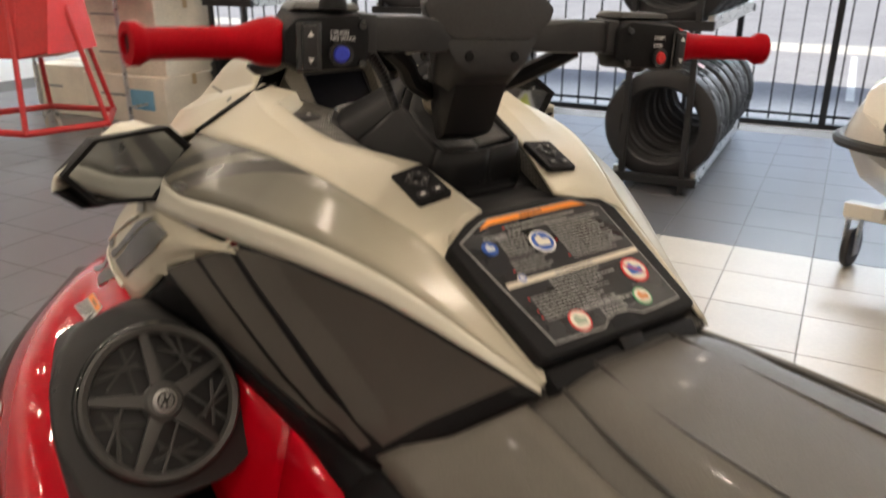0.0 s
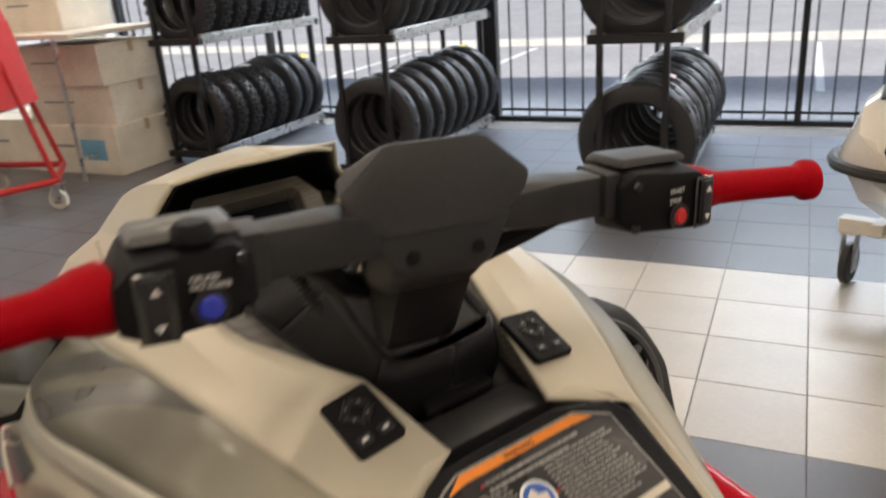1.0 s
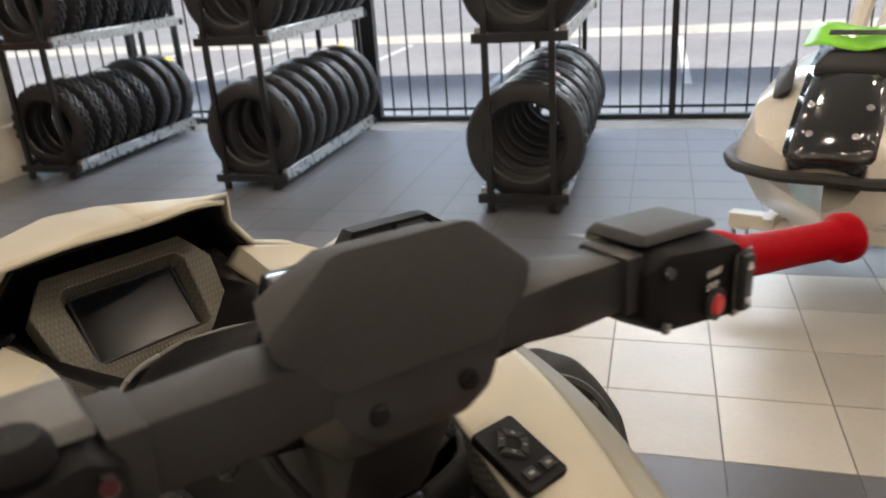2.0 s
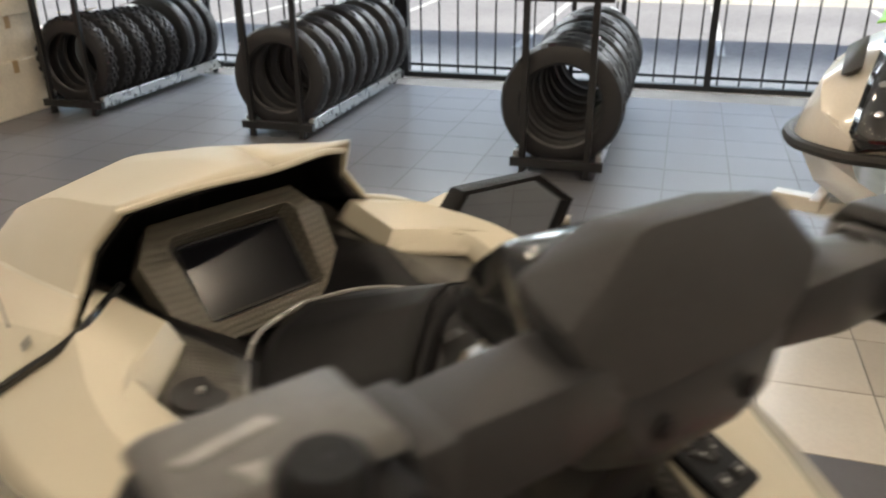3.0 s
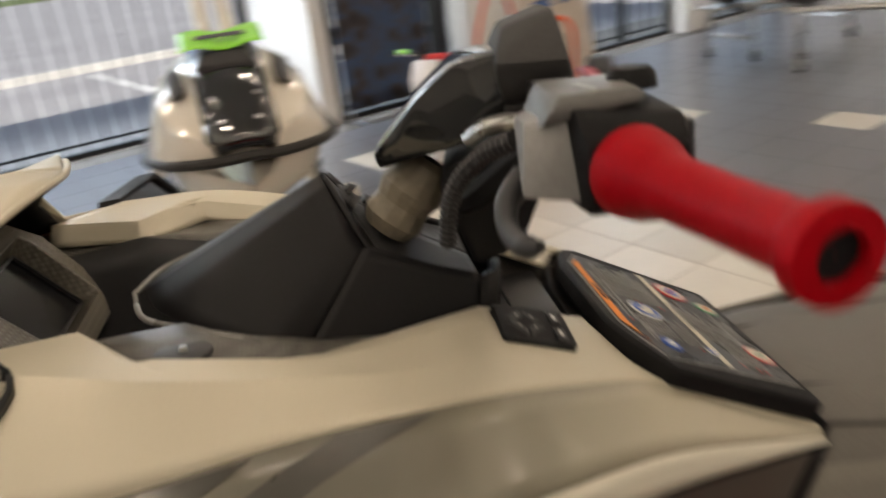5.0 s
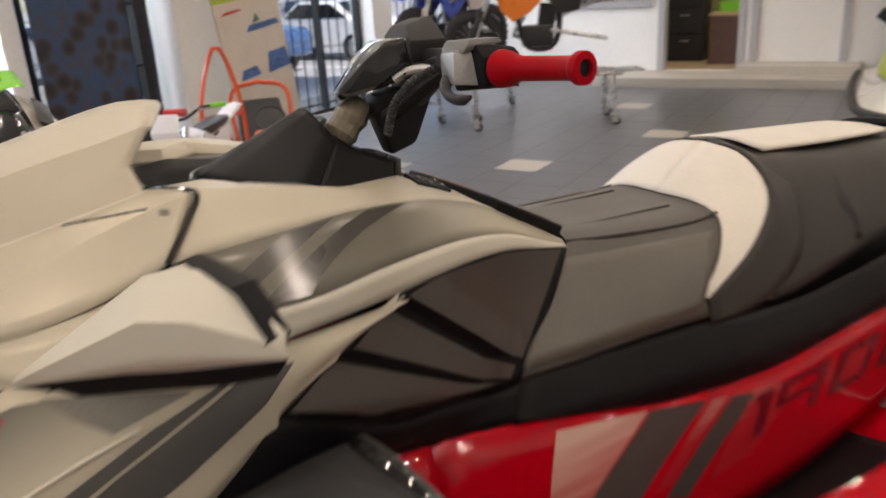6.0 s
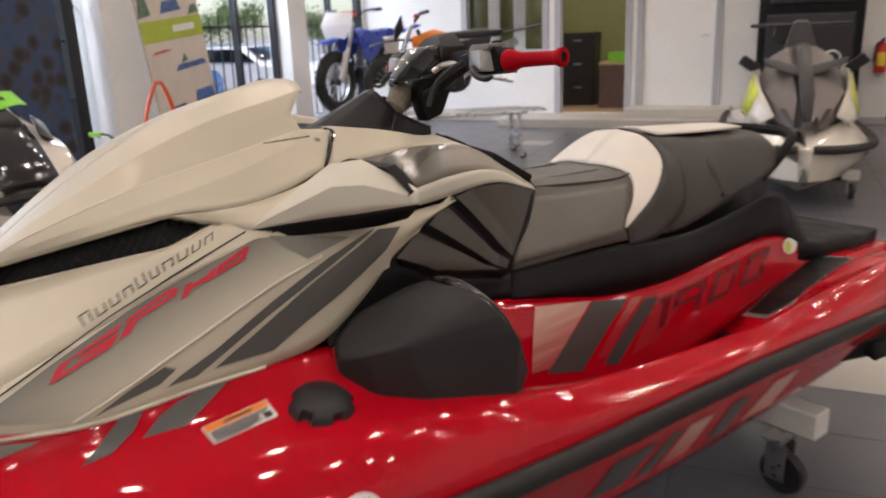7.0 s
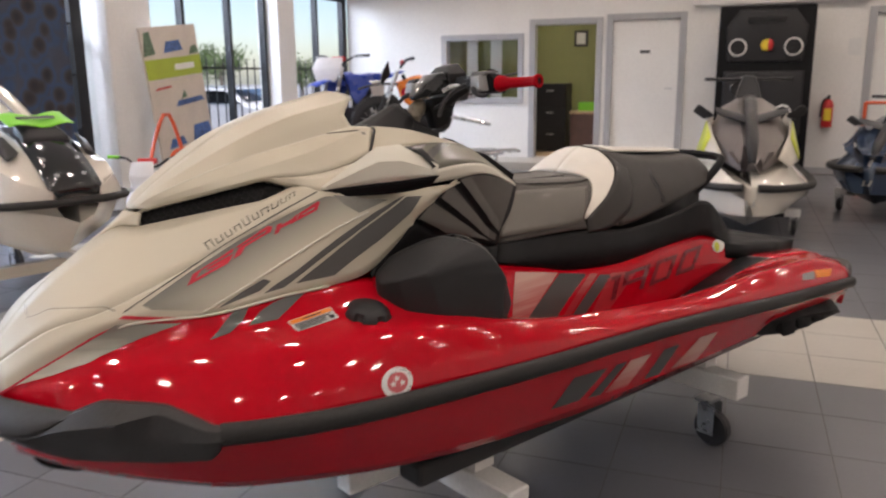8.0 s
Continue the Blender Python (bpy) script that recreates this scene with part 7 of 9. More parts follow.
def closed_loft(stations):
    bm = loft(stations)
    bmesh.ops.holes_fill(bm, edges=[e for e in bm.edges if e.is_boundary], sides=0)
    bmesh.ops.recalc_face_normals(bm, faces=bm.faces)
    return bm


def caster(parent, x, y, z, r=0.06, tone=None):
    """A swivel caster whose wheel touches the ground at z - 2.6 r."""
    fork = join(box(x - 0.035, x + 0.035, y - 0.04, y + 0.04, z - 0.012, z), box(x - 0.05, x + 0.02, y - 0.034, y - 0.028, z - 1.9 * r, z - 0.012), box(x - 0.05, x + 0.02, y + 0.028, y + 0.034, z - 1.9 * r, z - 0.012))
    holder = part("caster", fork, STEEL, parent, "zinc swivel caster")
    turn = Matrix.Translation((x - 0.03, y, z - 1.6 * r)) @ Matrix.Rotation(radians(90), 4, "X")
    part("wheel", lathe([(0.001, -0.014), (r * 0.55, -0.016), (r * 0.9, -0.02), (r, -0.012), (r, 0.012), (r * 0.9, 0.02), (r * 0.55, 0.016), (0.001, 0.014)], 20, turn), tone or TYRE, holder)
    return holder


def cart(at, words, length, width, bunk_z, tone, beam_z=0.3, group="watercraft carts"):
    """A box-beam watercraft cart: two rails, cross members, casters, carpeted bunks."""
    top = thing("watercraft_cart", words, "cart", group, "", at)
    r = beam_z / 2.6 * 0.72
    for s in (-1, 1):
        part("side_rail", box(-length / 2, length / 2, s * width * 0.3 - 0.025, s * width * 0.3 + 0.025, beam_z, beam_z + 0.06), tone, top, "", 35, 0.005)
        part("bunk", box(-length * 0.42, length * 0.42, s * width * 0.3 - 0.05, s * width * 0.3 + 0.05, bunk_z - 0.05, bunk_z), PADGREY, top, "black carpeted bunk", 35, 0.012)
        for x in (-length * 0.36, length * 0.36):
            if bunk_z - 0.05 > beam_z + 0.07:
                part("upright", box(x - 0.025, x + 0.025, s * width * 0.3 - 0.022, s * width * 0.3 + 0.022, beam_z + 0.06, bunk_z - 0.05), tone, top, "", 35, 0.004)
    for x in (-length * 0.36, length * 0.36):
        part("cross_beam", box(x - 0.04, x + 0.04, -width / 2, width / 2, beam_z - 0.075, beam_z), tone, top, "", 35, 0.006)
        for s in (-1, 1):
            caster(top, x, s * (width / 2 - 0.05), beam_z - 0.075, (beam_z - 0.075) / 2.6)
    return top


# --- tyre racks along the windows ---
def tyre_mesh(r, w, knobby):
    prof = [(r * 0.66, -w * 0.36), (r * 0.7, -w * 0.47), (r * 0.86, -w * 0.5), (r * 0.955, -w * 0.4), (r, -w * 0.18), (r * 1.005, 0), (r, w * 0.18), (r * 0.955, w * 0.4), (r * 0.86, w * 0.5), (r * 0.7, w * 0.47), (r * 0.66, w * 0.36), (r * 0.71, w * 0.3), (r * 0.93, w * 0.25), (r * 0.93, -w * 0.25), (r * 0.71, -w * 0.3), (r * 0.66, -w * 0.36)]
    bm = lathe(prof, 52 if knobby else 44)
    bm.faces.ensure_lookup_table()
    bm.normal_update()
    # tread: every other cell of the outer bands stands proud or lies sunk
    cells = []
    for f in bm.faces:
        c = f.calc_center_median()
        rad = math.hypot(c.x, c.y)
        if rad > r * 0.95 and abs(c.z) < w * 0.42:
            k = int(math.floor((math.atan2(c.y, c.x) + math.pi) / (2 * math.pi) * (52 if knobby else 44) + 0.01))
            band = int(math.floor(c.z / (w * 0.2) + 10))
            if (k + band) % 2 == 0 if knobby else (k + band) % 4 == 0:
                cells.append(f)
    out = bmesh.ops.extrude_discrete_faces(bm, faces=cells)
    for f in out["faces"]:
        n = f.normal.copy()
        mid = f.calc_center_median()
        for v in f.verts:
            v.co += n * (r * 0.05 if knobby else -r * 0.018)
            v.co += (mid - v.co) * (0.12 if knobby else 0.3)
    bmesh.ops.recalc_face_normals(bm, faces=bm.faces)
    return bm


def tyre_rack(a, b0, b1, words, beam):
    top = thing("tyre_rack", words, "rack", "tyre racks", "", at_ab(a, b0))
    for y in (0.06, b1 - b0 - 0.06):
        for x in (-0.22, 0.2):
            part("post", box(x - 0.02, x + 0.02, y - 0.02, y + 0.02, 0.0, 2.35), MULLION, top, "black steel post", 35, 0.003)
        for z in (0.06, 1.1, 2.28):
            part("cross_bar", box(-0.3, 0.3, y - 0.024, y + 0.024, z, z + 0.06), MULLION, top, "black steel cross bar", 35, 0.003)
    for z in (0.06, 1.1):
        for x in (-0.27, 0.27):
            part("shelf_beam", box(x - 0.02, x + 0.02, 0.09, b1 - b0 - 0.09, z + 0.0, z + 0.09), beam, top, "galvanised shelf beam", 35, 0.004)
    for x in (-0.22, 0.2):
        part("foot", box(x - 0.04, x + 0.04, 0.02, 0.1, -0.006, 0.0), MULLION, top)
    return top


LABEL_YELLOW = mat("yellow_tyre_label", (0.75, 0.55, 0.03), 0.5, 0, 0, 0.1, 20, 80)
LABEL_PINK = mat("pink_tyre_label", (0.72, 0.5, 0.52), 0.5, 0, 0, 0.1, 20, 80)
ROAD_TYRE = tyre_mesh(0.4, 0.15, False)
KNOB_TYRE = tyre_mesh(0.37, 0.15, True)
tyre_meshes = []
for nm, bmx in (("road_tyre", ROAD_TYRE), ("knobbly_tyre", KNOB_TYRE)):
    me = bpy.data.meshes.new(nm)
    bmx.to_mesh(me)
    bmx.free()
    me.materials.append(TYRE)
    me.shade_smooth()
    me.set_sharp_from_angle(angle=radians(30))
    tyre_meshes.append(me)
rnd = random.Random(5)
RACKS = [(-0.75, 4.42, 6.75, "black steel tyre rack with two tiers", 0), (-2.95, 4.82, 7.0, "black tyre rack with galvanised shelf beams", 0), (-5.0, 5.02, 7.05, "black tyre rack holding knobbly tyres", 1)]
for ra, rb0, rb1, words, kind in RACKS:
    tyre_rack(ra, rb0, rb1, words, STEEL)
    for tier in (0, 1):
        y = rb0 + 0.12
        while y < rb1 - 0.2:
            knob = kind == 1 and not (tier == 0 and y > rb1 - 0.95)
            r = (0.385 if knob else 0.4) * rnd.uniform(0.97, 1.02)
            w = 0.15
            # a tyre sits between the two beams of its tier
            z = (0.15 if tier == 0 else 1.19) + math.sqrt(max(r * r - 0.25 ** 2, 0.01)) - 0.012
            m = at_ab(ra + rnd.uniform(-0.008, 0.008), y + w / 2, 0, z) @ Matrix.Rotation(radians(90 + rnd.uniform(-2.5, 2.5)), 4, "X") @ Matrix.Rotation(rnd.uniform(-0.12, 0.12), 4, "Z")
            s = r / (0.39 if knob else 0.402)
            ty = new("tyre", tyre_meshes[1 if knob else 0])
            ty.matrix_world = m @ Matrix.Diagonal((s, s, 1, 1))
            tagged(ty, "black knobbly off-road motorcycle tyre on a rack" if knob else "black road motorcycle tyre standing on a rack", "tyre", "tyres on the racks")
            if rnd.random() < 0.75:
                tone = rnd.choice((LABEL_YELLOW, LABEL_YELLOW, PRINTWHITE, LABEL_PINK))
                an = rnd.uniform(0.9, 2.4)
                lab = [[((0.415 if knob else 0.4075) * math.cos(q), (0.415 if knob else 0.4075) * math.sin(q), v) for v in (-0.05, 0.05)] for q in (0.0, 0.08, 0.16)]
                lb = part("tyre_label", grid(lab), tone, ty, "paper size label")
                lb.matrix_basis = Matrix.Rotation(an, 4, "Z")
            y += w + (rnd.uniform(0.07, 0.13) if kind == 0 else rnd.uniform(0.05, 0.1))

# --- red rolling hopper stand ---
stand = thing("rolling_stand", "red painted steel stand on casters", "stand", "", "", at_ab(-5.75, 3.45, 12))
ring = [(0.68 * math.cos(k * math.pi / 3), 0.62 * math.sin(k * math.pi / 3), 0.24) for k in range(7)]
part("base_ring", tube(ring, 0.028, 8), REDPAINT, stand)
for k in range(6):
    ca, sa = math.cos(k * math.pi / 3), math.sin(k * math.pi / 3)
    part("leg", tube([(0.68 * ca, 0.62 * sa, 0.24), (0.36 * ca, 0.34 * sa, 1.5)], 0.022, 8), REDPAINT, stand)
    if k % 2 == 0:
        caster(stand, 0.66 * ca + 0.03, 0.6 * sa, 0.22, 0.084, IVORY)
part("hopper", closed_loft([(-0.46, [(0.0, 1.45), (0.16, 1.45), (0.28, 0.84), (0.0, 0.82)]), (-0.3, [(0.0, 1.6), (0.3, 1.6), (0.43, 0.8), (0.0, 0.78)]), (0.3, [(0.0, 1.6), (0.3, 1.6), (0.43, 0.8), (0.0, 0.78)]), (0.46, [(0.0, 1.45), (0.16, 1.45), (0.28, 0.84), (0.0, 0.82)])]), REDPAINT, stand, "red sheet metal hopper", 25, 0.01)

# --- packing table and boxes ---
table = thing("packing_table", "pale board table on grey steel legs", "table", "", "", at_ab(-6.15, 4.75))
part("tabletop", box(-0.85, 0.78, -0.5, 0.6, 1.26, 1.3), CARD, table, "pale chipboard top", 35, 0.004)
for x in (-0.75, 0.5):
    for y in (-0.42, 0.5):
        part("leg", tube([(x, y, 0.0), (x, y, 1.26)], 0.02, 8), STEEL, table, "grey steel leg")
part("stretcher", tube([(0.5, -0.42, 0.2), (0.5, 0.5, 0.2)], 0.015, 8), STEEL, table)


def carton(a, b, z, wa, wb, h, turn, words, blue=False):
    top = thing("cardboard_box", words, "box", "cardboard boxes", "", at_ab(a, b, turn, z))
    part("carton", box(-wa / 2, wa / 2, -wb / 2, wb / 2, 0, h), CARD, top, "", 35, 0.008)
    part("tape", box(-wa / 2 - 0.001, wa / 2 + 0.001, -0.03, 0.03, h - 0.1, h + 0.0015), mat("brown_tape", (0.45, 0.32, 0.18), 0.35), top)
    part("print_bar", box(-wa * 0.3, wa * 0.05, -wb / 2 - 0.002, -wb / 2 + 0.001, h * 0.55, h * 0.6), PRINTGREY, top)
    if blue:
        part("blue_label", box(wa * 0.08, wa * 0.36, -wb / 2 - 0.003, -wb / 2, h * 0.3, h * 0.72), mat("pale_blue_label", (0.18, 0.42, 0.6), 0.5), top)


carton(-5.95, 4.95, 0.0, 1.1, 0.8, 0.46, 0, "large pale cardboard box with a blue label", True)
carton(-5.95, 4.97, 0.46, 1.05, 0.75, 0.36, 2, "pale cardboard box stacked under a table")
carton(-5.95, 4.95, 0.82, 1.08, 0.78, 0.36, -1, "pale cardboard box stacked on another")
carton(-6.9, 4.9, 0.0, 0.7, 0.7, 0.5, 4, "pale cardboard box on the floor")
carton(-6.35, 5.0, 1.3, 0.8, 0.6, 0.4, 1, "pale cardboard box lying on a table")

# --- stand-up watercraft on its cart ---
SU = Matrix.Translation(ab(0.62, 2.32)) @ ROOM_B @ Matrix.Rotation(math.atan2(0.94, 0.34) + math.pi, 4, "Z")
# local x points out of the bow, which stands at x = 0
stand_up = thing("stand_up_watercraft", "ivory and black stand-up watercraft on a cart", "watercraft", "", "", SU)


def su_half(w, z0, zt, tw):
    return [(0.0, zt), (tw * 0.6, zt - 0.012), (tw, zt - 0.06), ((tw + w) * 0.52, (zt + z0) * 0.52), (w * 0.96, z0 + 0.05), (w, z0)]


body = [(0.0, 0.13, 0.89, 0.92, 0.11), (-0.03, 0.2, 0.89, 0.97, 0.15), (-0.1, 0.29, 0.885, 1.03, 0.19), (-0.22, 0.35, 0.88, 1.12, 0.2), (-0.36, 0.38, 0.87, 1.2, 0.21), (-0.55, 0.385, 0.86, 1.25, 0.21), (-0.9, 0.385, 0.85, 1.24, 0.21), (-1.2, 0.38, 0.84, 1.15, 0.22), (-1.32, 0.37, 0.84, 0.98, 0.24), (-2.3, 0.35, 0.84, 0.93, 0.25)]
part("deck", closed_loft([(x, su_half(w, z0, zt, tw)) for x, w, z0, zt, tw in body]), IVORY, stand_up, "glossy ivory upper deck", 40)
rail = [(0.012, 0.0, 0.885)] + [(x + 0.01, w + 0.012, z0 - 0.01) for x, w, z0, zt, tw in body]
for s in (-1, 1):
    part("rub_rail", tube([(x, s * y, z) for x, y, z in rail], 0.022, 8, 40), RUBBER, stand_up, "black rubber rail")
part("hull", closed_loft([(-0.005, [(0.0, 0.885), (0.13, 0.885), (0.08, 0.8), (0.0, 0.76)]), (-0.2, [(0.0, 0.86), (0.33, 0.86), (0.25, 0.72), (0.0, 0.58)]), (-0.6, [(0.0, 0.85), (0.385, 0.85), (0.34, 0.68), (0.0, 0.5)]), (-1.4, [(0.0, 0.84), (0.375, 0.84), (0.35, 0.66), (0.0, 0.5)]), (-2.3, [(0.0, 0.84), (0.35, 0.84), (0.33, 0.66), (0.0, 0.55)])]), IVORY, stand_up, "ivory hull bottom", 40)
strip_rows = []
for x, w, z0, zt, tw in body[:8]:
    hw = min(0.14, tw * 0.95)
    strip_rows.append([(x + 0.012, y * hw, zt + 0.006 - 0.02 * abs(y) ** 3) for y in (-1, -0.5, 0, 0.5, 1)])
part("centre_panel", grid(strip_rows), GLOSSBLACK, stand_up, "gloss black centre panel", 40, 0, 0.012)
part("hood_vent", hull_of([(-0.3, -0.12, 1.2), (-0.3, 0.12, 1.2), (-0.46, -0.11, 1.27), (-0.46, 0.11, 1.27), (-0.34, 0.08, 1.25), (-0.34, -0.08, 1.25), (-0.3, -0.13, 1.14), (-0.3, 0.13, 1.14), (-0.46, 0.11, 1.18), (-0.46, -0.11, 1.18)], 0.012), SATIN, stand_up, "black hood vent")
for s in (-1, 1):
    part("grab_recess", hull_of([(-0.24, s * 0.17, 1.13), (-0.4, s * 0.19, 1.22), (-0.4, s * 0.26, 1.17), (-0.24, s * 0.24, 1.09), (-0.3, s * 0.2, 1.08)], 0.008), SATIN, stand_up)
    part("handle_pole", tube([(-0.55, s * 0.05, 1.24), (-0.95, s * 0.05, 1.42), (-1.7, s * 0.05, 1.66)], 0.035, 8), IVORY, stand_up, "ivory handle pole")
part("handlebar", tube([(-1.72, -0.34, 1.7), (-1.68, 0.0, 1.67), (-1.72, 0.34, 1.7)], 0.02, 8, 12), SATIN, stand_up, "black handlebar")
part("deck_mat", box(-2.28, -1.36, -0.22, 0.22, 0.945, 0.96), PADGREY, stand_up, "black foam deck mat", 35, 0.004)
for x, y, z in ((-0.16, 0.09, 1.092), (-0.16, -0.09, 1.092), (-0.06, 0.07, 1.015), (-0.06, -0.07, 1.015)):
    part("rivet", lathe([(0.001, 0.006), (0.012, 0.003), (0.014, 0.0)], 10, Matrix.Translation((x, y, z + 0.0)) @ Matrix.Rotation(radians(48), 4, "Y")), CHROME, stand_up, "chrome rivet")
tag_m = SU @ Matrix.Translation((-0.42, 0.0, 1.285)) @ Matrix.Rotation(radians(22), 4, "Y")
tag = part("sale_tag", grid([[(-0.09 + 0.18 * i / 6, -0.17 + 0.34 * j / 8, 0.012 * math.sin(j * 1.1) + 0.01 * (i / 6) ** 2) for j in range(9)] for i in range(7)]), GREENPAINT, None, "", 60, 0, 0.003)
tag.matrix_world = tag_m
tagged(tag, "lime green card tag lying on the hood", "tag")
part("print_bar", box(-0.02, 0.01, -0.1, 0.1, 0.015, 0.018), DARKFILM, tag)
SU_CART = SU @ Matrix.Translation((-1.72, 0.0, 0.0))
cart(SU_CART, "cream steel cart on black casters", 1.75, 1.14, 0.57, IVORY, 0.36)


# --- motorcycles ---
def dirt_bike(m, words, panels, seat_tone, plate, accent, grips, s=1.0, plate_w=1.0, wheels=2, fenders=None):
    top = thing("dirt_bike", words, "motorcycle", "dirt bikes", "", m @ Matrix.Diagonal((s, s, s, 1)))
    flat = Matrix(((1, 0, 0, 0), (0, 0, 1, 0), (0, 1, 0, 0), (0, 0, 0, 1)))
    for x, r, w in ((0.72, 0.35, 0.09), (-0.7, 0.33, 0.12))[:wheels]:
        turn = Matrix.Translation((x, 0, r)) @ Matrix.Rotation(radians(90), 4, "X")
        wheel = part("wheel", tyre_mesh(r * 0.96, w, True), TYRE, top)
        wheel.matrix_basis = turn
        rim = part("rim", lathe([(r * 0.66, -0.02), (r * 0.7, -0.025), (r * 0.7, 0.025), (r * 0.66, 0.02), (r * 0.66, -0.02)], 28), STEEL, wheel)
        spokes = [tube([(0.03 * math.cos(q + 0.4), 0.03 * math.sin(q + 0.4), 0.02 * (-1) ** k), (r * 0.67 * math.cos(q), r * 0.67 * math.sin(q), 0)], 0.003, 4) for k, q in enumerate(np.arange(0, 6.28, 0.35))]
        part("spokes", join(*spokes), STEEL, wheel)
        part("hub", lathe([(0.001, -0.05), (0.04, -0.05), (0.04, 0.05), (0.001, 0.05)], 14), SATIN, wheel)
    for y in (-0.1, 0.1):
        part("fork_tube", tube([(0.72, y, 0.35), (0.47, y, 1.0)], [0.028, 0.024], 8), STEEL, top, "silver fork tube")
        part("fork_guard", tube([(0.735, y, 0.38), (0.62, y, 0.68)], 0.036, 8), plate, top)
        part("swingarm", tube([(-0.7, y * 0.9, 0.33), (-0.1, y, 0.45)], 0.026, 6), STEEL, top)
        part("frame_tube", tube([(0.4, y * 0.3, 0.95), (0.25, y, 0.6), (0.15, y, 0.28), (-0.15, y, 0.3), (-0.15, y, 0.72), (0.38, y * 0.3, 0.88)], 0.02, 7, 26), SATIN, top)
        side = 1 if y > 0 else -1
        part("shroud", moved(prism([(0.48, 0.86), (0.3, 0.92), (-0.05, 0.8), (0.12, 0.64), (0.3, 0.55), (0.42, 0.66)], 0.02), Matrix.Translation((0, side * 0.17, 0)) @ flat), panels, top, "coloured radiator shroud", 35, 0.006)
        part("side_plate", moved(prism([(-0.08, 0.8), (-0.45, 0.86), (-0.4, 0.64), (-0.15, 0.6)], 0.015), Matrix.Translation((0, side * 0.12, 0)) @ flat), plate, top, "", 35, 0.005)
    part("engine", join(hull_of([(x, y, z) for x in (-0.13, 0.2) for y in (-0.12, 0.12) for z in (0.28, 0.5)], 0.03), moved(box(-0.07, 0.1, -0.08, 0.08, 0.48, 0.72), Matrix.Rotation(radians(-8), 4, "Y"))), SATIN, top, "black engine block")
    part("fuel_tank", hull_of([(0.38, -0.1, 0.9), (0.38, 0.1, 0.9), (0.35, -0.12, 0.78), (0.35, 0.12, 0.78), (-0.05, -0.1, 0.86), (-0.05, 0.1, 0.86), (-0.05, -0.1, 0.76), (-0.05, 0.1, 0.76), (0.2, 0.0, 0.96)], 0.03), panels, top)
    part("seat", hull_of([(0.15, -0.07, 0.9), (0.15, 0.07, 0.9), (-0.62, -0.1, 0.92), (-0.62, 0.1, 0.92), (-0.55, -0.08, 0.84), (-0.55, 0.08, 0.84), (0.0, -0.08, 0.82), (0.0, 0.08, 0.82), (-0.3, 0, 0.94)], 0.025), seat_tone, top)
    part("front_fender", grid([[(0.36 + 0.6 * i / 7, (0.07 + 0.03 * math.sin(i / 7 * 3)) * q, 0.83 + 0.04 * math.sin(i / 7 * 2.6) - 0.02 * abs(q) - 0.06 * (i / 7) ** 2) for q in (-1, -0.5, 0, 0.5, 1)] for i in range(8)]), fenders or panels, top, "", 35, 0, 0.008)
    part("rear_fender", grid([[(-0.5 - 0.55 * i / 6, (0.1 - 0.02 * i / 6) * q, 0.87 + 0.1 * i / 6 - 0.02 * abs(q)) for q in (-1, -0.5, 0, 0.5, 1)] for i in range(7)]), fenders or panels, top, "", 35, 0, 0.008)
    part("number_plate", hull_of([(0.58, -0.11, 1.12), (0.58, 0.11, 1.12), (0.66, -0.12, 0.98), (0.66, 0.12, 0.98), (0.68, -0.08, 0.82), (0.68, 0.08, 0.82), (0.55, 0.0, 0.95)], 0.012), plate, top, "blank front number plate").scale = (1.0, plate_w, 1.0)
    part("handlebar", tube([(0.3, -0.4, 1.14), (0.36, -0.22, 1.13), (0.42, -0.08, 1.05), (0.42, 0.08, 1.05), (0.36, 0.22, 1.13), (0.3, 0.4, 1.14)], 0.013, 8, 26), SATIN, top)
    for y in (-1, 1):
        part("grip", tube([(0.3, y * 0.4, 1.14), (0.335, y * 0.28, 1.136)], 0.019, 10), grips, top)
        part("lever", tube([(0.4, y * 0.2, 1.12), (0.4, y * 0.37, 1.13)], 0.007, 6), STEEL, top)
    part("bar_pad", tube([(0.4, -0.09, 1.1), (0.4, 0.09, 1.1)], 0.032, 10), accent, top)
    part("exhaust", tube([(0.16, -0.06, 0.6), (0.28, -0.1, 0.4), (0.05, -0.14, 0.4), (-0.3, -0.15, 0.62), (-0.8, -0.15, 0.78)], [0.022, 0.024, 0.026, 0.045, 0.045], 8, 24), STEEL, top, "silver exhaust pipe")
    part("shock_spring", tube([(-0.12 + 0.02 * math.cos(k), 0.04 * math.sin(k), 0.42 + 0.3 * k / 38) for k in range(39)], 0.008, 5), YELLOW, top, "yellow shock spring")
    return top


def lift_stand(m, h, words):
    top = thing("bike_stand", words, "stand", "bike stands", "", m)
    for x in (-0.75, 0.75):
        for y in (-0.3, 0.3):
            part("leg", tube([(x, y, 0.1), (x, y * 0.9, h)], 0.026, 10), STEEL, top, "silver tube leg")
            caster(top, x, y, 0.12, 0.046)
        part("cross_beam", tube([(x, -0.3, 0.24), (x, 0.3, 0.24)], 0.022, 8), STEEL, top)
    for y in (-0.27, 0.27):
        part("side_rail", tube([(-0.85, y, h), (0.85, y, h)], 0.026, 10), STEEL, top)
    part("deck_plate", box(-1.1, 1.1, -0.18, 0.18, h, h + 0.02), STEEL, top, "chequered steel plate", 35, 0.004)
    return top


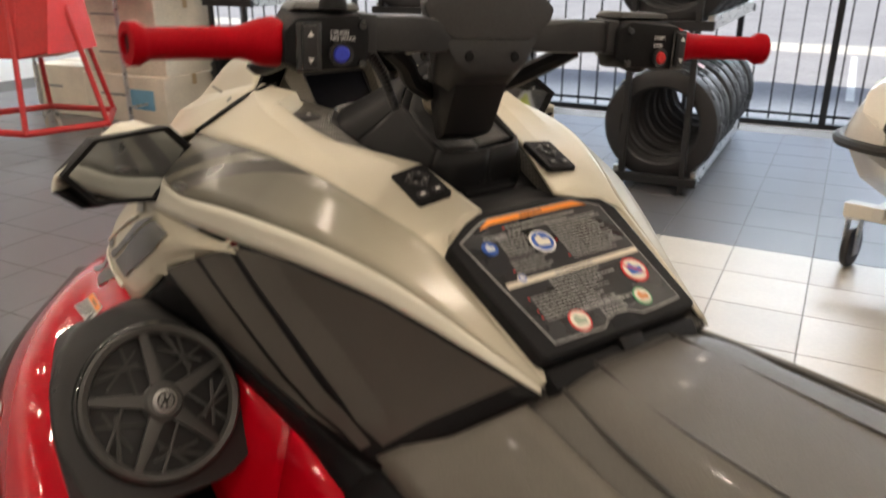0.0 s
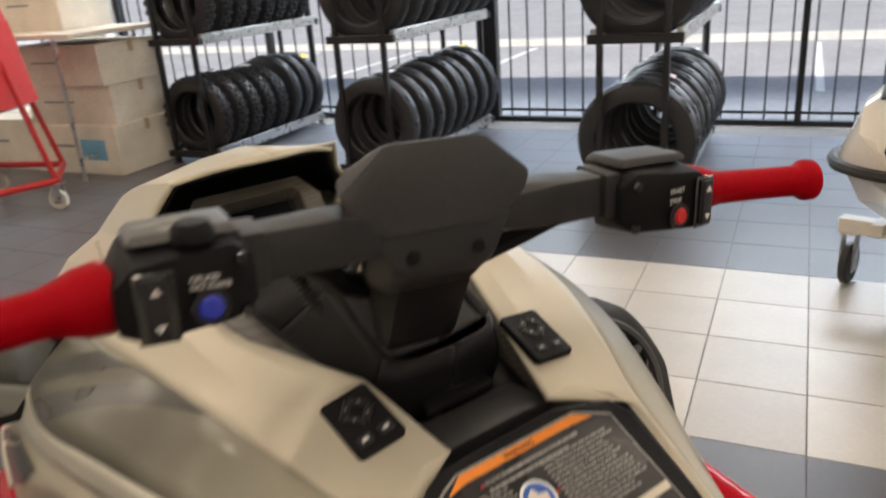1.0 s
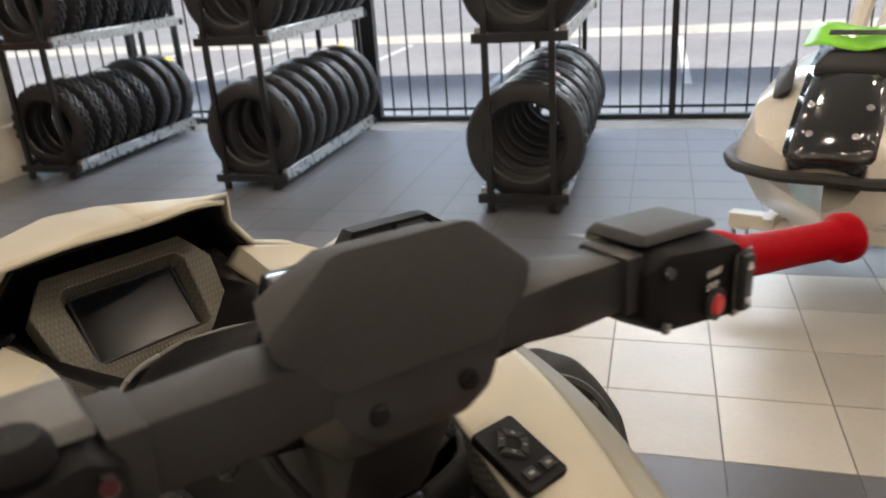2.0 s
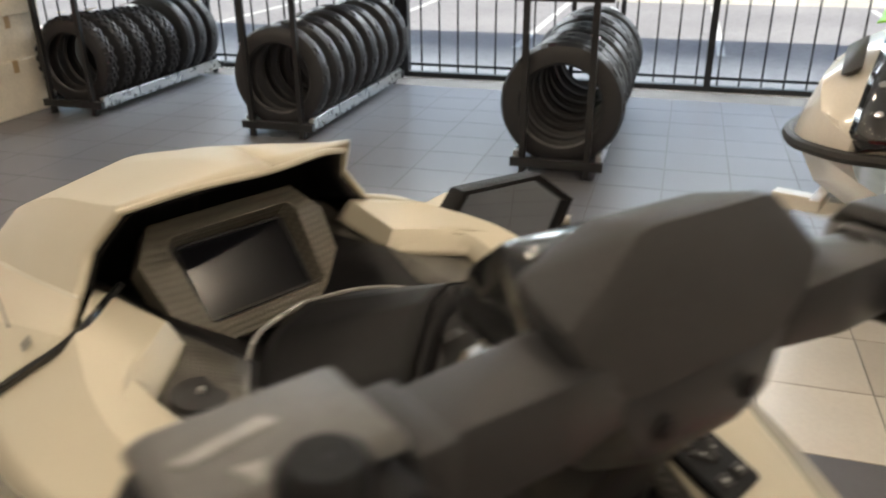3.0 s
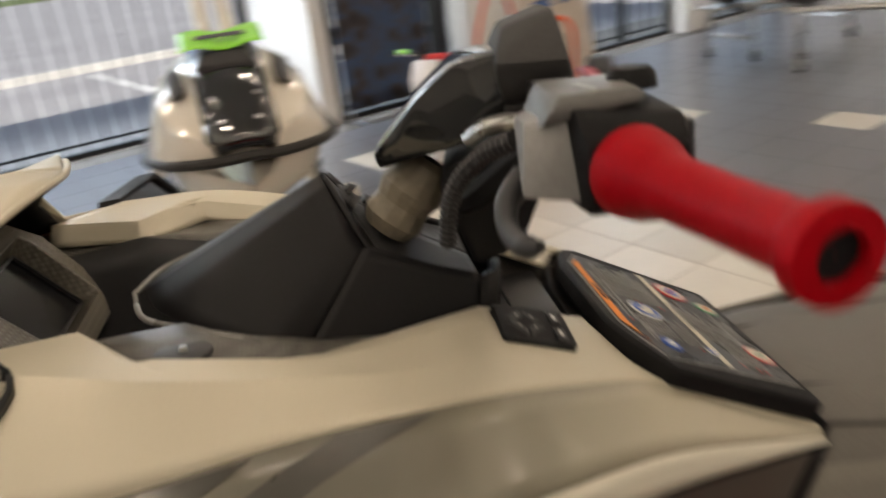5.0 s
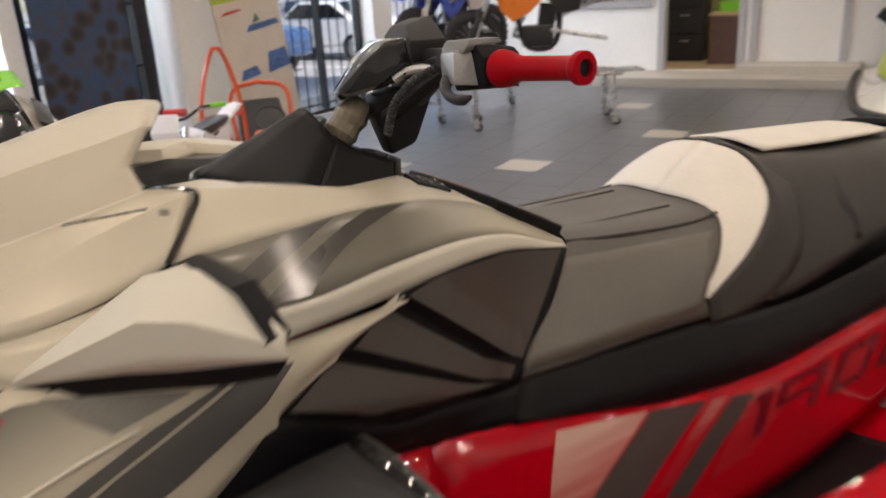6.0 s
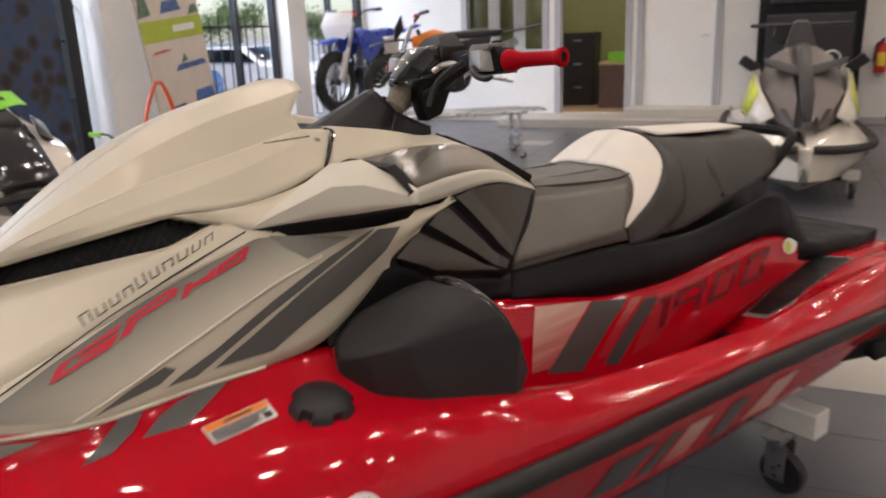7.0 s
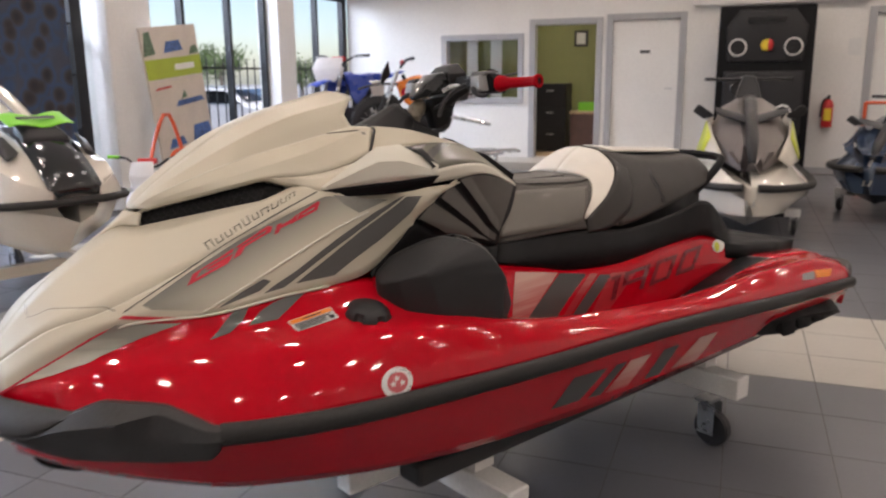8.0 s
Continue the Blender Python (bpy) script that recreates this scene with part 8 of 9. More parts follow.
BLUE_M, WHITE_M = mat("blue_bike_plastic", (0.03, 0.07, 0.42), 0.3, 0, 0.2, 0.06), mat("white_bike_plastic", (0.72, 0.72, 0.74), 0.35, 0, 0.1, 0.05)
lift_stand(at_ab(7.5, 4.15, 172), 0.55, "silver tubular bike stand on casters")
dirt_bike(at_ab(7.5, 4.15, 172, 0.57), "blue and white dirt bike on a stand", BLUE_M, BLUE_M, mat("grey_white_plate", (0.55, 0.52, 0.5), 0.4), REDPAINT, SATIN, 1.08, 1.9)
lift_stand(at_ab(7.0, 2.8, 118), 0.55, "silver tubular bike stand with caster wheels")
dirt_bike(at_ab(7.0, 2.8, 118, 0.57), "black and orange dirt bike without rear wheel on a stand", mat("orange_bike_plastic", (0.75, 0.2, 0.02), 0.32, 0, 0.2, 0.06), SATIN, SATIN, REDPAINT, SATIN, 1.02, 1.0, 1, SATIN)
dirt_bike(at_ab(2.66, 3.54, 206), "small white and red child dirt bike", WHITE_M, SATIN, WHITE_M, REDPAINT, GREENPAINT, 0.8)

# --- orange buggy and hoop trolley ---
kart = thing("buggy", "small orange tube-frame buggy with black tyres", "buggy", "", "", at_ab(4.02, 4.15, 230))
for y in (-0.24, 0.24):
    part("frame_rail", tube([(-0.6, y, 0.26), (-0.2, y, 0.2), (0.4, y * 0.9, 0.2), (0.66, y * 0.7, 0.28)], 0.022, 8, 20), ORANGEPAINT, kart, "orange frame tube")
    part("roll_bar", tube([(-0.25, y, 0.2), (-0.35, y * 1.05, 0.72), (-0.4, 0.0, 0.82)], 0.02, 8, 16), ORANGEPAINT, kart)
    part("side_pod", hull_of([(x, y * k, z) for x, k, z in ((0.3, 1.25, 0.2), (0.3, 1.9, 0.22), (-0.3, 1.25, 0.2), (-0.3, 1.9, 0.22), (0.25, 1.3, 0.36), (-0.28, 1.3, 0.4), (-0.28, 1.75, 0.36))], 0.02), REDPAINT, kart, "red side pod")
part("front_bumper", tube([(0.5, -0.3, 0.2), (0.74, -0.22, 0.24), (0.78, 0.0, 0.26), (0.74, 0.22, 0.24), (0.5, 0.3, 0.2)], 0.022, 8, 24), ORANGEPAINT, kart, "orange front bumper tube")
part("front_bumper", tube([(0.6, -0.22, 0.42), (0.72, -0.16, 0.42), (0.72, 0.16, 0.42), (0.6, 0.22, 0.42)], 0.018, 8, 16), ORANGEPAINT, kart)
part("nose", hull_of([(0.7, -0.16, 0.3), (0.7, 0.16, 0.3), (0.3, -0.2, 0.3), (0.3, 0.2, 0.3), (0.62, -0.12, 0.44), (0.62, 0.12, 0.44), (0.32, -0.16, 0.5), (0.32, 0.16, 0.5)], 0.03), ORANGEPAINT, kart, "orange nose cover")
part("seat", hull_of([(0.05, -0.18, 0.24), (0.05, 0.18, 0.24), (-0.28, -0.2, 0.24), (-0.28, 0.2, 0.24), (-0.34, -0.18, 0.68), (-0.34, 0.18, 0.68), (-0.22, -0.18, 0.34), (-0.22, 0.18, 0.34)], 0.03), SATIN, kart, "black bucket seat")
part("engine", hull_of([(x, y, z) for x in (-0.62, -0.4) for y in (-0.2, 0.2) for z in (0.26, 0.56)], 0.04), SATIN, kart, "black engine cover")
part("steering_wheel", tube([(0.2 - 0.06 * math.sin(a), 0.13 * math.cos(a), 0.56 + 0.1 * math.sin(a)) for a in np.linspace(0, 2 * math.pi, 17)], 0.014, 7), SATIN, kart)
for x, r, w in ((0.46, 0.2, 0.07), (-0.5, 0.22, 0.1)):
    part("axle", tube([(x, -0.5, r), (x, 0.5, r)], 0.02, 8), STEEL, kart)
    for y in (-0.5, 0.5):
        m = Matrix.Translation((x, y, r - 0.002)) @ Matrix.Rotation(radians(90), 4, "X")
        wh = part("wheel", lathe([(r * 0.45, -w), (r * 0.9, -w), (r, -w * 0.7), (r, w * 0.7), (r * 0.9, w), (r * 0.45, w)], 24, m), TYRE, kart, "fat black tyre")
        part("rim", lathe([(0.001, -w * 0.7), (r * 0.46, -w * 0.9), (r * 0.46, w * 0.9), (0.001, w * 0.7)], 16, m), STEEL, wh)
trolley = thing("hand_trolley", "orange tubular trolley with a hoop handle", "trolley", "", "", at_ab(3.62, 4.28, 250))
part("handle", tube([(0.0, -0.2, 0.08), (0.02, -0.18, 0.7), (0.06, -0.05, 1.14), (0.06, 0.05, 1.14), (0.02, 0.18, 0.7), (0.0, 0.2, 0.08)], 0.019, 8, 34), ORANGEPAINT, trolley, "orange hoop handle")
for z in (0.3, 0.62):
    part("cross_bar", tube([(0.005, -0.19, z), (0.005, 0.19, z)], 0.014, 8), ORANGEPAINT, trolley)
part("foot_plate", box(0.0, 0.24, -0.2, 0.2, 0.0, 0.03), ORANGEPAINT, trolley, "", 35, 0.004)
for y in (-0.25, 0.25):
    part("wheel", lathe([(0.02, -0.03), (0.1, -0.03), (0.11, 0.0), (0.1, 0.03), (0.02, 0.03)], 18, Matrix.Translation((-0.04, y, 0.108)) @ Matrix.Rotation(radians(90), 4, "X")), TYRE, trolley)


# --- other sit-down watercraft ---
def small_ski(m, words, hood, flank, deck, hull, cart_words, lift=0.34, tall=1.0):
    top = thing("watercraft", words, "watercraft", "display watercraft", "", m @ Matrix.Translation((0, 0, lift)))
    # x = 0 is the bow, the craft runs back along -x; z = 0 is the keel
    st = [(0.0, 0.05, 0.41), (-0.1, 0.24, 0.4), (-0.35, 0.44, 0.39), (-0.8, 0.58, 0.37), (-1.6, 0.62, 0.36), (-2.6, 0.6, 0.36), (-3.1, 0.56, 0.36)]
    part("hull", closed_loft([(x, [(0.0, z), (w, z), (w * 0.97, z - 0.1), (w * 0.72, z * 0.35 + 0.02), (0.0, z * 0.0 + (0.28 if x > -0.1 else 0.14 if x > -0.3 else 0.02))]) for x, w, z in st]), hull, top, "pale hull bottom", 30)
    for s in (-1, 1):
        part("rub_rail", tube([(x + 0.015, s * (w + 0.015), z + 0.005) for x, w, z in st], 0.035, 8, 40), RUBBER, top, "black rubber rail")
        part("footwell", box(-2.7, -1.5, s * 0.42 - 0.13, s * 0.42 + 0.13, 0.375, 0.39), PADGREY, top, "", 35, 0.004)
    part("deck", closed_loft([(x, [(0.0, z + d), (w * 0.6, z + d * 0.85), (w * 0.97, z + 0.012), (w * 0.9, z), (0.0, z)]) for (x, w, z), d in zip(st, (0.02, 0.08, 0.2, 0.27, 0.2, 0.14, 0.1))]), deck, top, "", 30)
    hd = [(-0.1, 0.09, 0.55, 0.6), (-0.3, 0.2, 0.6, 0.78), (-0.6, 0.3, 0.62, 0.96), (-0.95, 0.34, 0.62, 1.1), (-1.15, 0.33, 0.62, 1.14), (-1.3, 0.26, 0.62, 1.0)]
    part("hood", closed_loft([(x, [(0.0, zt * tall), (w * 0.35, zt * tall - 0.02), (w * 0.75, zt * tall - 0.1), (w, (zt * tall + z0) / 2), (w * 1.05, z0), (0.0, z0)]) for x, w, z0, zt in hd]), hood, top, "metallic faceted hood", 25)
    part("centre_stripe", grid([[(x + 0.02, y * min(0.055, w * 0.3), zt * tall + 0.012 - 0.012 * abs(y)) for y in (-1, 0, 1)] for x, w, z0, zt in hd[:5]]), SATIN, top, "black hood stripe", 35, 0, 0.01)
    for s in (-1, 1):
        part("side_panel", grid([[(x, s * (w + 0.03 + 0.1 * k), (zt * tall * (1 - k) + (z0 - 0.02) * k) - 0.16 * (1 - k)) for k in (0.0, 0.35, 0.7, 1.0)] for x, w, z0, zt in hd[1:]]), deck, top, "", 35, 0, 0.012)
        part("side_stripe", grid([[(x + 0.008, s * (w + 0.042 + 0.1 * k), (zt * tall * (1 - k) + (z0 - 0.02) * k) - 0.16 * (1 - k)) for k in (0.08, 0.5, 0.9)] for x, w, z0, zt in hd[2:4]]), flank, top, "bright film stripe", 35, 0, 0.01)
        part("visor", hull_of([(-0.5, s * 0.0, 0.9 * tall), (-0.62, s * 0.3, 1.0 * tall), (-0.72, s * 0.33, 1.06 * tall), (-0.62, s * 0.0, 0.98 * tall), (-0.8, s * 0.3, 0.98 * tall), (-0.7, s * 0.0, 0.88 * tall)], 0.01), SATIN, top, "black visor strip")
        mir = part("mirror", hull_of([(-0.85, s * 0.31, 0.97 * tall), (-0.88, s * 0.46, 1.07 * tall), (-0.93, s * 0.53, 1.0 * tall), (-0.9, s * 0.42, 0.93 * tall), (-1.05, s * 0.48, 1.07 * tall), (-1.05, s * 0.35, 0.94 * tall)], 0.015), SATIN, top, "black mirror housing")
        part("mirror_glass", hull_of([(-1.052, s * 0.45, 1.03 * tall), (-1.06, s * 0.45, 1.03 * tall), (-1.052, s * 0.47, 0.98 * tall), (-1.06, s * 0.36, 0.95 * tall), (-1.052, s * 0.36, 0.95 * tall), (-1.055, s * 0.39, 1.0 * tall)]), MIRROR, mir)
        part("grip", tube([(-1.45, s * 0.28, 1.3 * tall), (-1.5, s * 0.42, 1.3 * tall)], 0.018, 8), SATIN, top)
    part("steering_neck", hull_of([(-1.2, -0.17, 0.98 * tall), (-1.2, 0.17, 0.98 * tall), (-1.55, -0.14, 0.93 * tall), (-1.55, 0.14, 0.93 * tall), (-1.3, -0.11, 1.2 * tall), (-1.3, 0.11, 1.2 * tall), (-1.36, -0.06, 1.33 * tall), (-1.36, 0.06, 1.33 * tall), (-1.48, -0.06, 1.34 * tall), (-1.48, 0.06, 1.34 * tall)], 0.03), SATIN, top, "black steering neck")
    part("handlebar", tube([(-1.46, -0.3, 1.3 * tall), (-1.4, 0.0, 1.3 * tall), (-1.46, 0.3, 1.3 * tall)], 0.016, 8, 12), SATIN, top)
    part("seat", closed_loft([(-1.55, [(0.0, 0.88), (0.14, 0.86), (0.24, 0.55), (0.0, 0.5)]), (-2.0, [(0.0, 0.8), (0.17, 0.78), (0.28, 0.5), (0.0, 0.45)]), (-2.35, [(0.0, 0.87), (0.18, 0.85), (0.28, 0.5), (0.0, 0.45)]), (-2.9, [(0.0, 0.9), (0.15, 0.88), (0.22, 0.55), (0.0, 0.5)])]), VINYLDARK, top, "black saddle", 35)
    part("bow_eye", tube([(0.0, -0.03, 0.3), (0.05, -0.03, 0.26), (0.05, 0.03, 0.26), (0.0, 0.03, 0.3)], 0.008, 6), STEEL, top, "steel bow eye")
    part("bow_mark", box(-0.115, -0.1, 0.1, 0.16, 0.3, 0.36), DARKFILM, top)
    cart(m @ Matrix.Translation((-1.5, 0, 0)), cart_words, 2.2, 1.0, lift + 0.12, WHITEPAINT, 0.26)
    return top


small_ski(at_ab(4.75, -1.03, 183), "bronze silver and yellow watercraft with cream deck", SILVERSKI, YELLOW, IVORY, IVORY, "white steel cart under a silver watercraft", 0.12, 1.03)
small_ski(at_ab(6.35, -2.15, 158), "dark navy blue watercraft with black rails", NAVY, NAVY, NAVY, NAVY, "white steel cart under a navy watercraft", 0.14, 0.85)

# --- display board with round vents ---
board = thing("display_board", "tall black moulded display board with round vents", "display", "", "", at_ab(10.42, -1.17, 180))
part("panel", hull_of([(x, y, z) for x in (0.0, 0.2) for y in (-0.66, 0.66) for z in (0.0, 2.5)] , 0.04), BLACK, board, "", 35)
part("upper_frame", hull_of([(0.2, -0.52, 1.68), (0.2, 0.52, 1.68), (0.24, -0.5, 1.7), (0.24, 0.5, 1.7), (0.2, -0.56, 2.2), (0.2, 0.56, 2.2), (0.24, -0.54, 2.18), (0.24, 0.54, 2.18), (0.2, -0.38, 2.44), (0.2, 0.38, 2.44), (0.24, -0.36, 2.42), (0.24, 0.36, 2.42)], 0.015), SATIN, board, "raised black panel")
part("lower_frame", hull_of([(0.2, -0.56, 0.62), (0.2, 0.56, 0.62), (0.23, -0.54, 0.64), (0.23, 0.54, 0.64), (0.2, -0.56, 1.56), (0.2, 0.56, 1.56), (0.23, -0.54, 1.54), (0.23, 0.54, 1.54)], 0.015), SATIN, board, "raised black panel")
part("slot", box(0.238, 0.25, -0.26, 0.26, 2.24, 2.33), GLOSSBLACK, board, "dark glossy slot", 35, 0.003)
for y, z, r in ((0.38, 1.9, 0.13), (-0.38, 1.9, 0.13), (-0.33, 1.3, 0.13), (-0.3, 0.95, 0.12), (0.3, 0.95, 0.12)):
    turn = Matrix.Translation((0.24 if z > 1.6 else 0.23, y, z)) @ Matrix.Rotation(radians(90), 4, "Y")
    white_ring = z != 1.3
    vent = part("round_vent", lathe([(r, 0.0), (r, 0.02), (r * 0.86, 0.03), (r * 0.8, 0.01), (r * 0.8, 0.0)], 28, turn), WHITEPAINT if white_ring else GLOSSBLACK, board, "round vent ring")
    bars = [moved(box(-r * 0.8, r * 0.8, q - 0.012, q + 0.012, 0.004, 0.016), Matrix.Identity(4)) for q in (-r * 0.36, 0, r * 0.36)] + [box(-0.012, 0.012, -r * 0.8, r * 0.8, 0.006, 0.02)]
    part("vent_grille", moved(join(*bars), turn), SATIN, vent)
ball_m = Matrix.Translation((0.26, 0.02, 1.93))
part("knob", moved(lathe([(0.001, 0.09), (0.06, 0.07), (0.09, 0.0), (0.06, -0.07), (0.001, -0.09)], 20), ball_m @ Matrix.Diagonal((0.5, 1, 1, 1))), LABEL_YELLOW, board, "yellow and red round badge")
part("knob_half", moved(lathe([(0.001, 0.091), (0.061, 0.071), (0.0915, 0.0), (0.061, -0.071), (0.001, -0.091)], 20), ball_m @ Matrix.Translation((0.004, 0.035, 0)) @ Matrix.Diagonal((0.5, 0.62, 0.95, 1))), REDPAINT, board)

# --- wall items ---
ext = thing("fire_extinguisher", "red fire extinguisher hanging on the white wall", "extinguisher", "", "", at_ab(10.72, -2.12, 180, 0.72))
part("cylinder", lathe([(0.001, 0.0), (0.075, 0.0), (0.08, 0.02), (0.08, 0.34), (0.05, 0.4), (0.025, 0.42), (0.001, 0.42)], 24), REDPAINT, ext)
part("valve", hull_of([(-0.03, -0.03, 0.42), (0.03, -0.03, 0.42), (-0.03, 0.03, 0.42), (0.1, 0.02, 0.48), (0.1, -0.02, 0.48), (-0.05, 0, 0.47)], 0.006), SATIN, ext)
part("hose", tube([(0.03, 0.0, 0.44), (0.1, -0.08, 0.38), (0.08, -0.1, 0.15)], 0.012, 8, 14), SATIN, ext, "black rubber hose")
part("label", grid([[(0.0815 * math.cos(q), 0.0815 * math.sin(q), z) for z in (0.1, 0.28)] for q in (-0.7, -0.35, 0, 0.35, 0.7)]), LABEL_YELLOW, ext)
part("bracket", box(-0.085, -0.07, -0.05, 0.05, 0.1, 0.35), STEEL, ext)
tagged(part("wall_notice", moved(box(DOOR_A - 0.006, DOOR_A - 0.001, -2.5, -2.33, 1.78, 2.02), ROOM_B), PRINTWHITE), "small white paper notice on the wall", "notice")
rack = thing("red_tube_rack", "red painted steel tube rack", "rack", "", "", at_ab(9.6, -3.1))
for y in (-0.9, 0.62):
    part("post", tube([(0, y, 0.0), (0, y, 1.12)], 0.025, 8), ORANGEPAINT, rack)
    part("foot", tube([(-0.3, y, 0.025), (0.3, y, 0.025)], 0.025, 8), ORANGEPAINT, rack)
for z in (0.4, 1.12):
    part("cross_bar", tube([(0, -0.9, z), (0, 0.62, z)], 0.022, 8), ORANGEPAINT, rack)

# office furniture, and unseen downlights added to brighten the room
for la, lb in ((11.6, 1.2), (11.6, 2.6), (12.8, 1.2), (12.8, 2.6)):
    copy_thing(first_light, Matrix.Translation(ab(la, lb, 2.9)))
desk = thing("office_desk", "dark brown veneer office desk", "desk", "", "", at_ab(12.0, 1.55, 0, 0.128))
part("desktop", box(-0.4, 0.4, -0.45, 0.45, 0.72, 0.76), WOOD, desk, "wooden desk top", 35, 0.004)
part("front_panel", box(-0.38, -0.35, -0.43, 0.43, 0.0, 0.72), BROWN, desk)
for y in (-0.43, 0.4):
    part("side_panel", box(-0.35, 0.38, y, y + 0.03, 0.0, 0.72), BROWN, desk)
cab = thing("office_cabinet", "tall black office cabinet", "cabinet", "", "", at_ab(12.3, 2.45, 0, 0.128))
part("cabinet_body", box(-0.25, 0.25, -0.3, 0.3, 0.0, 1.25), SATIN, cab, "", 35, 0.005)
for z in (0.05, 0.45, 0.85):
    dr = part("drawer", box(-0.27, -0.25, -0.28, 0.28, z, z + 0.36), SATIN, cab, "", 35, 0.004)
    part("handle", box(-0.29, -0.27, -0.07, 0.07, z + 0.26, z + 0.28), STEEL, dr)
tray = thing("desk_tray", "bright green desk tray on a desk", "tray", "", "", at_ab(11.95, 1.72, 0, 0.888))
part("tray", box(-0.12, 0.12, -0.16, 0.16, 0.0, 0.16), GREENPAINT, tray, "", 35, 0.01)
frames = thing("certificate_frame", "small dark picture frame on the olive wall", "picture frame", "office picture frames", "", at_ab(13.59, 1.3, 180, 2.25))
part("frame", box(0.0, 0.02, -0.14, 0.14, -0.16, 0.16), SATIN, frames, "", 35, 0.004)
part("paper", box(0.02, 0.023, -0.09, 0.09, -0.11, 0.11), PRINTWHITE, frames)
for y in (1.75, 2.2, 0.85):
    copy_thing(frames, at_ab(13.59, y, 180, 2.25))

# --- banner and poster in the windows ---
def camouflage():
    m = mat("dark_blue_printed_cloth", (0.02, 0.025, 0.04), 0.7, 0, 0, 0.3, 9, 60)
    nt = m.node_tree
    nz, ramp, tc = nt.nodes.new("ShaderNodeTexVoronoi"), nt.nodes.new("ShaderNodeValToRGB"), nt.nodes.new("ShaderNodeTexCoord")
    nz.inputs["Scale"].default_value = 5.5
    e = ramp.color_ramp.elements
    e[0].position, e[0].color = 0.2, (0.012, 0.013, 0.018, 1)
    e[1].position, e[1].color = 0.75, (0.045, 0.05, 0.075, 1)
    for pos, col in ((0.42, (0.05, 0.035, 0.03, 1)), (0.6, (0.02, 0.07, 0.17, 1))):
        n = e.new(pos)
        n.color = col
    ramp.color_ramp.interpolation = "B_SPLINE"
    nt.links.new(tc.outputs["Object"], nz.inputs["Vector"])
    nt.links.new(nz.outputs["Distance"], ramp.inputs[0])
    nt.links.new(ramp.outputs[0], nt.nodes["Principled BSDF"].inputs["Base Color"])
    return m


banner = thing("fabric_banner", "dark blue and black patterned fabric banner", "banner", "", "", at_ab(3.6, 5.86))
part("cloth", grid([[(-0.5 + 1.0 * i / 20, 0.012 * math.sin(i * 0.9), z) for i in range(21)] for z in np.linspace(0.12, 2.75, 16)]), camouflage(), banner, "", 60, 0, 0.004)
part("top_rod", tube([(-0.52, 0, 2.76), (0.52, 0, 2.76)], 0.014, 8), STEEL, banner)
for x in (-0.45, 0.45):
    part("stand_pole", tube([(x, 0.03, 0.0), (x, 0.03, 2.76)], 0.012, 8), STEEL, banner)
    part("foot", box(x - 0.03, x + 0.03, -0.2, 0.2, -0.006, 0.01), STEEL, banner)

poster = thing("poster_stand", "leaning advertising board with sea pictures", "sign", "", "", at_ab(5.6, 5.5) @ Matrix.Rotation(radians(-6), 4, "Y") @ Matrix.Rotation(radians(-2.5), 4, "X"))
part("board", box(-0.5, 0.5, 0.0, 0.03, 0.0, 2.15), mat("cream_poster_paper", (0.6, 0.53, 0.45), 0.5, 0, 0, 0.1, 4, 40), poster, "", 35, 0.004)
part("lime_band", box(-0.5, 0.5, -0.003, 0.0, 1.55, 1.78), mat("lime_poster_print", (0.36, 0.44, 0.04), 0.5), poster, "lime green title band")
part("print_bar", box(0.0, 0.36, -0.006, -0.003, 1.63, 1.7), PRINTWHITE, poster)
SEA_M = mat("blue_sea_print", (0.06, 0.12, 0.3), 0.5, 0, 0, 0.6, 6, 20)
TEAL_M = mat("green_hill_print", (0.1, 0.16, 0.1), 0.5, 0, 0, 0.5, 6, 20)
for x0, x1, z0, z1, tone in ((-0.5, -0.3, 1.82, 2.1, TEAL_M), (0.3, 0.5, 1.79, 1.9, TEAL_M), (-0.15, 0.2, 1.84, 1.98, SEA_M), (-0.1, 0.45, 1.2, 1.28, SEA_M), (-0.35, -0.02, 0.72, 0.84, SEA_M), (0.1, 0.5, 0.72, 0.95, SEA_M), (-0.42, -0.1, 1.42, 1.46, REDPAINT), (0.02, 0.14, 1.28, 1.38, TEAL_M)):
    part("picture_patch", hull_of([(x0, -0.004, z0), (x1, -0.004, z0 + 0.02), (x1 - 0.05, -0.004, z1), (x0 + 0.06, -0.004, z1 - 0.01), (x0, -0.001, z0), (x1, -0.001, z0 + 0.02), (x1 - 0.05, -0.001, z1), (x0 + 0.06, -0.001, z1 - 0.01)]), tone, poster)
part("strut", tube([(0, 0.03, 1.6), (0, 0.3, 0.02)], 0.014, 6), STEEL, poster)

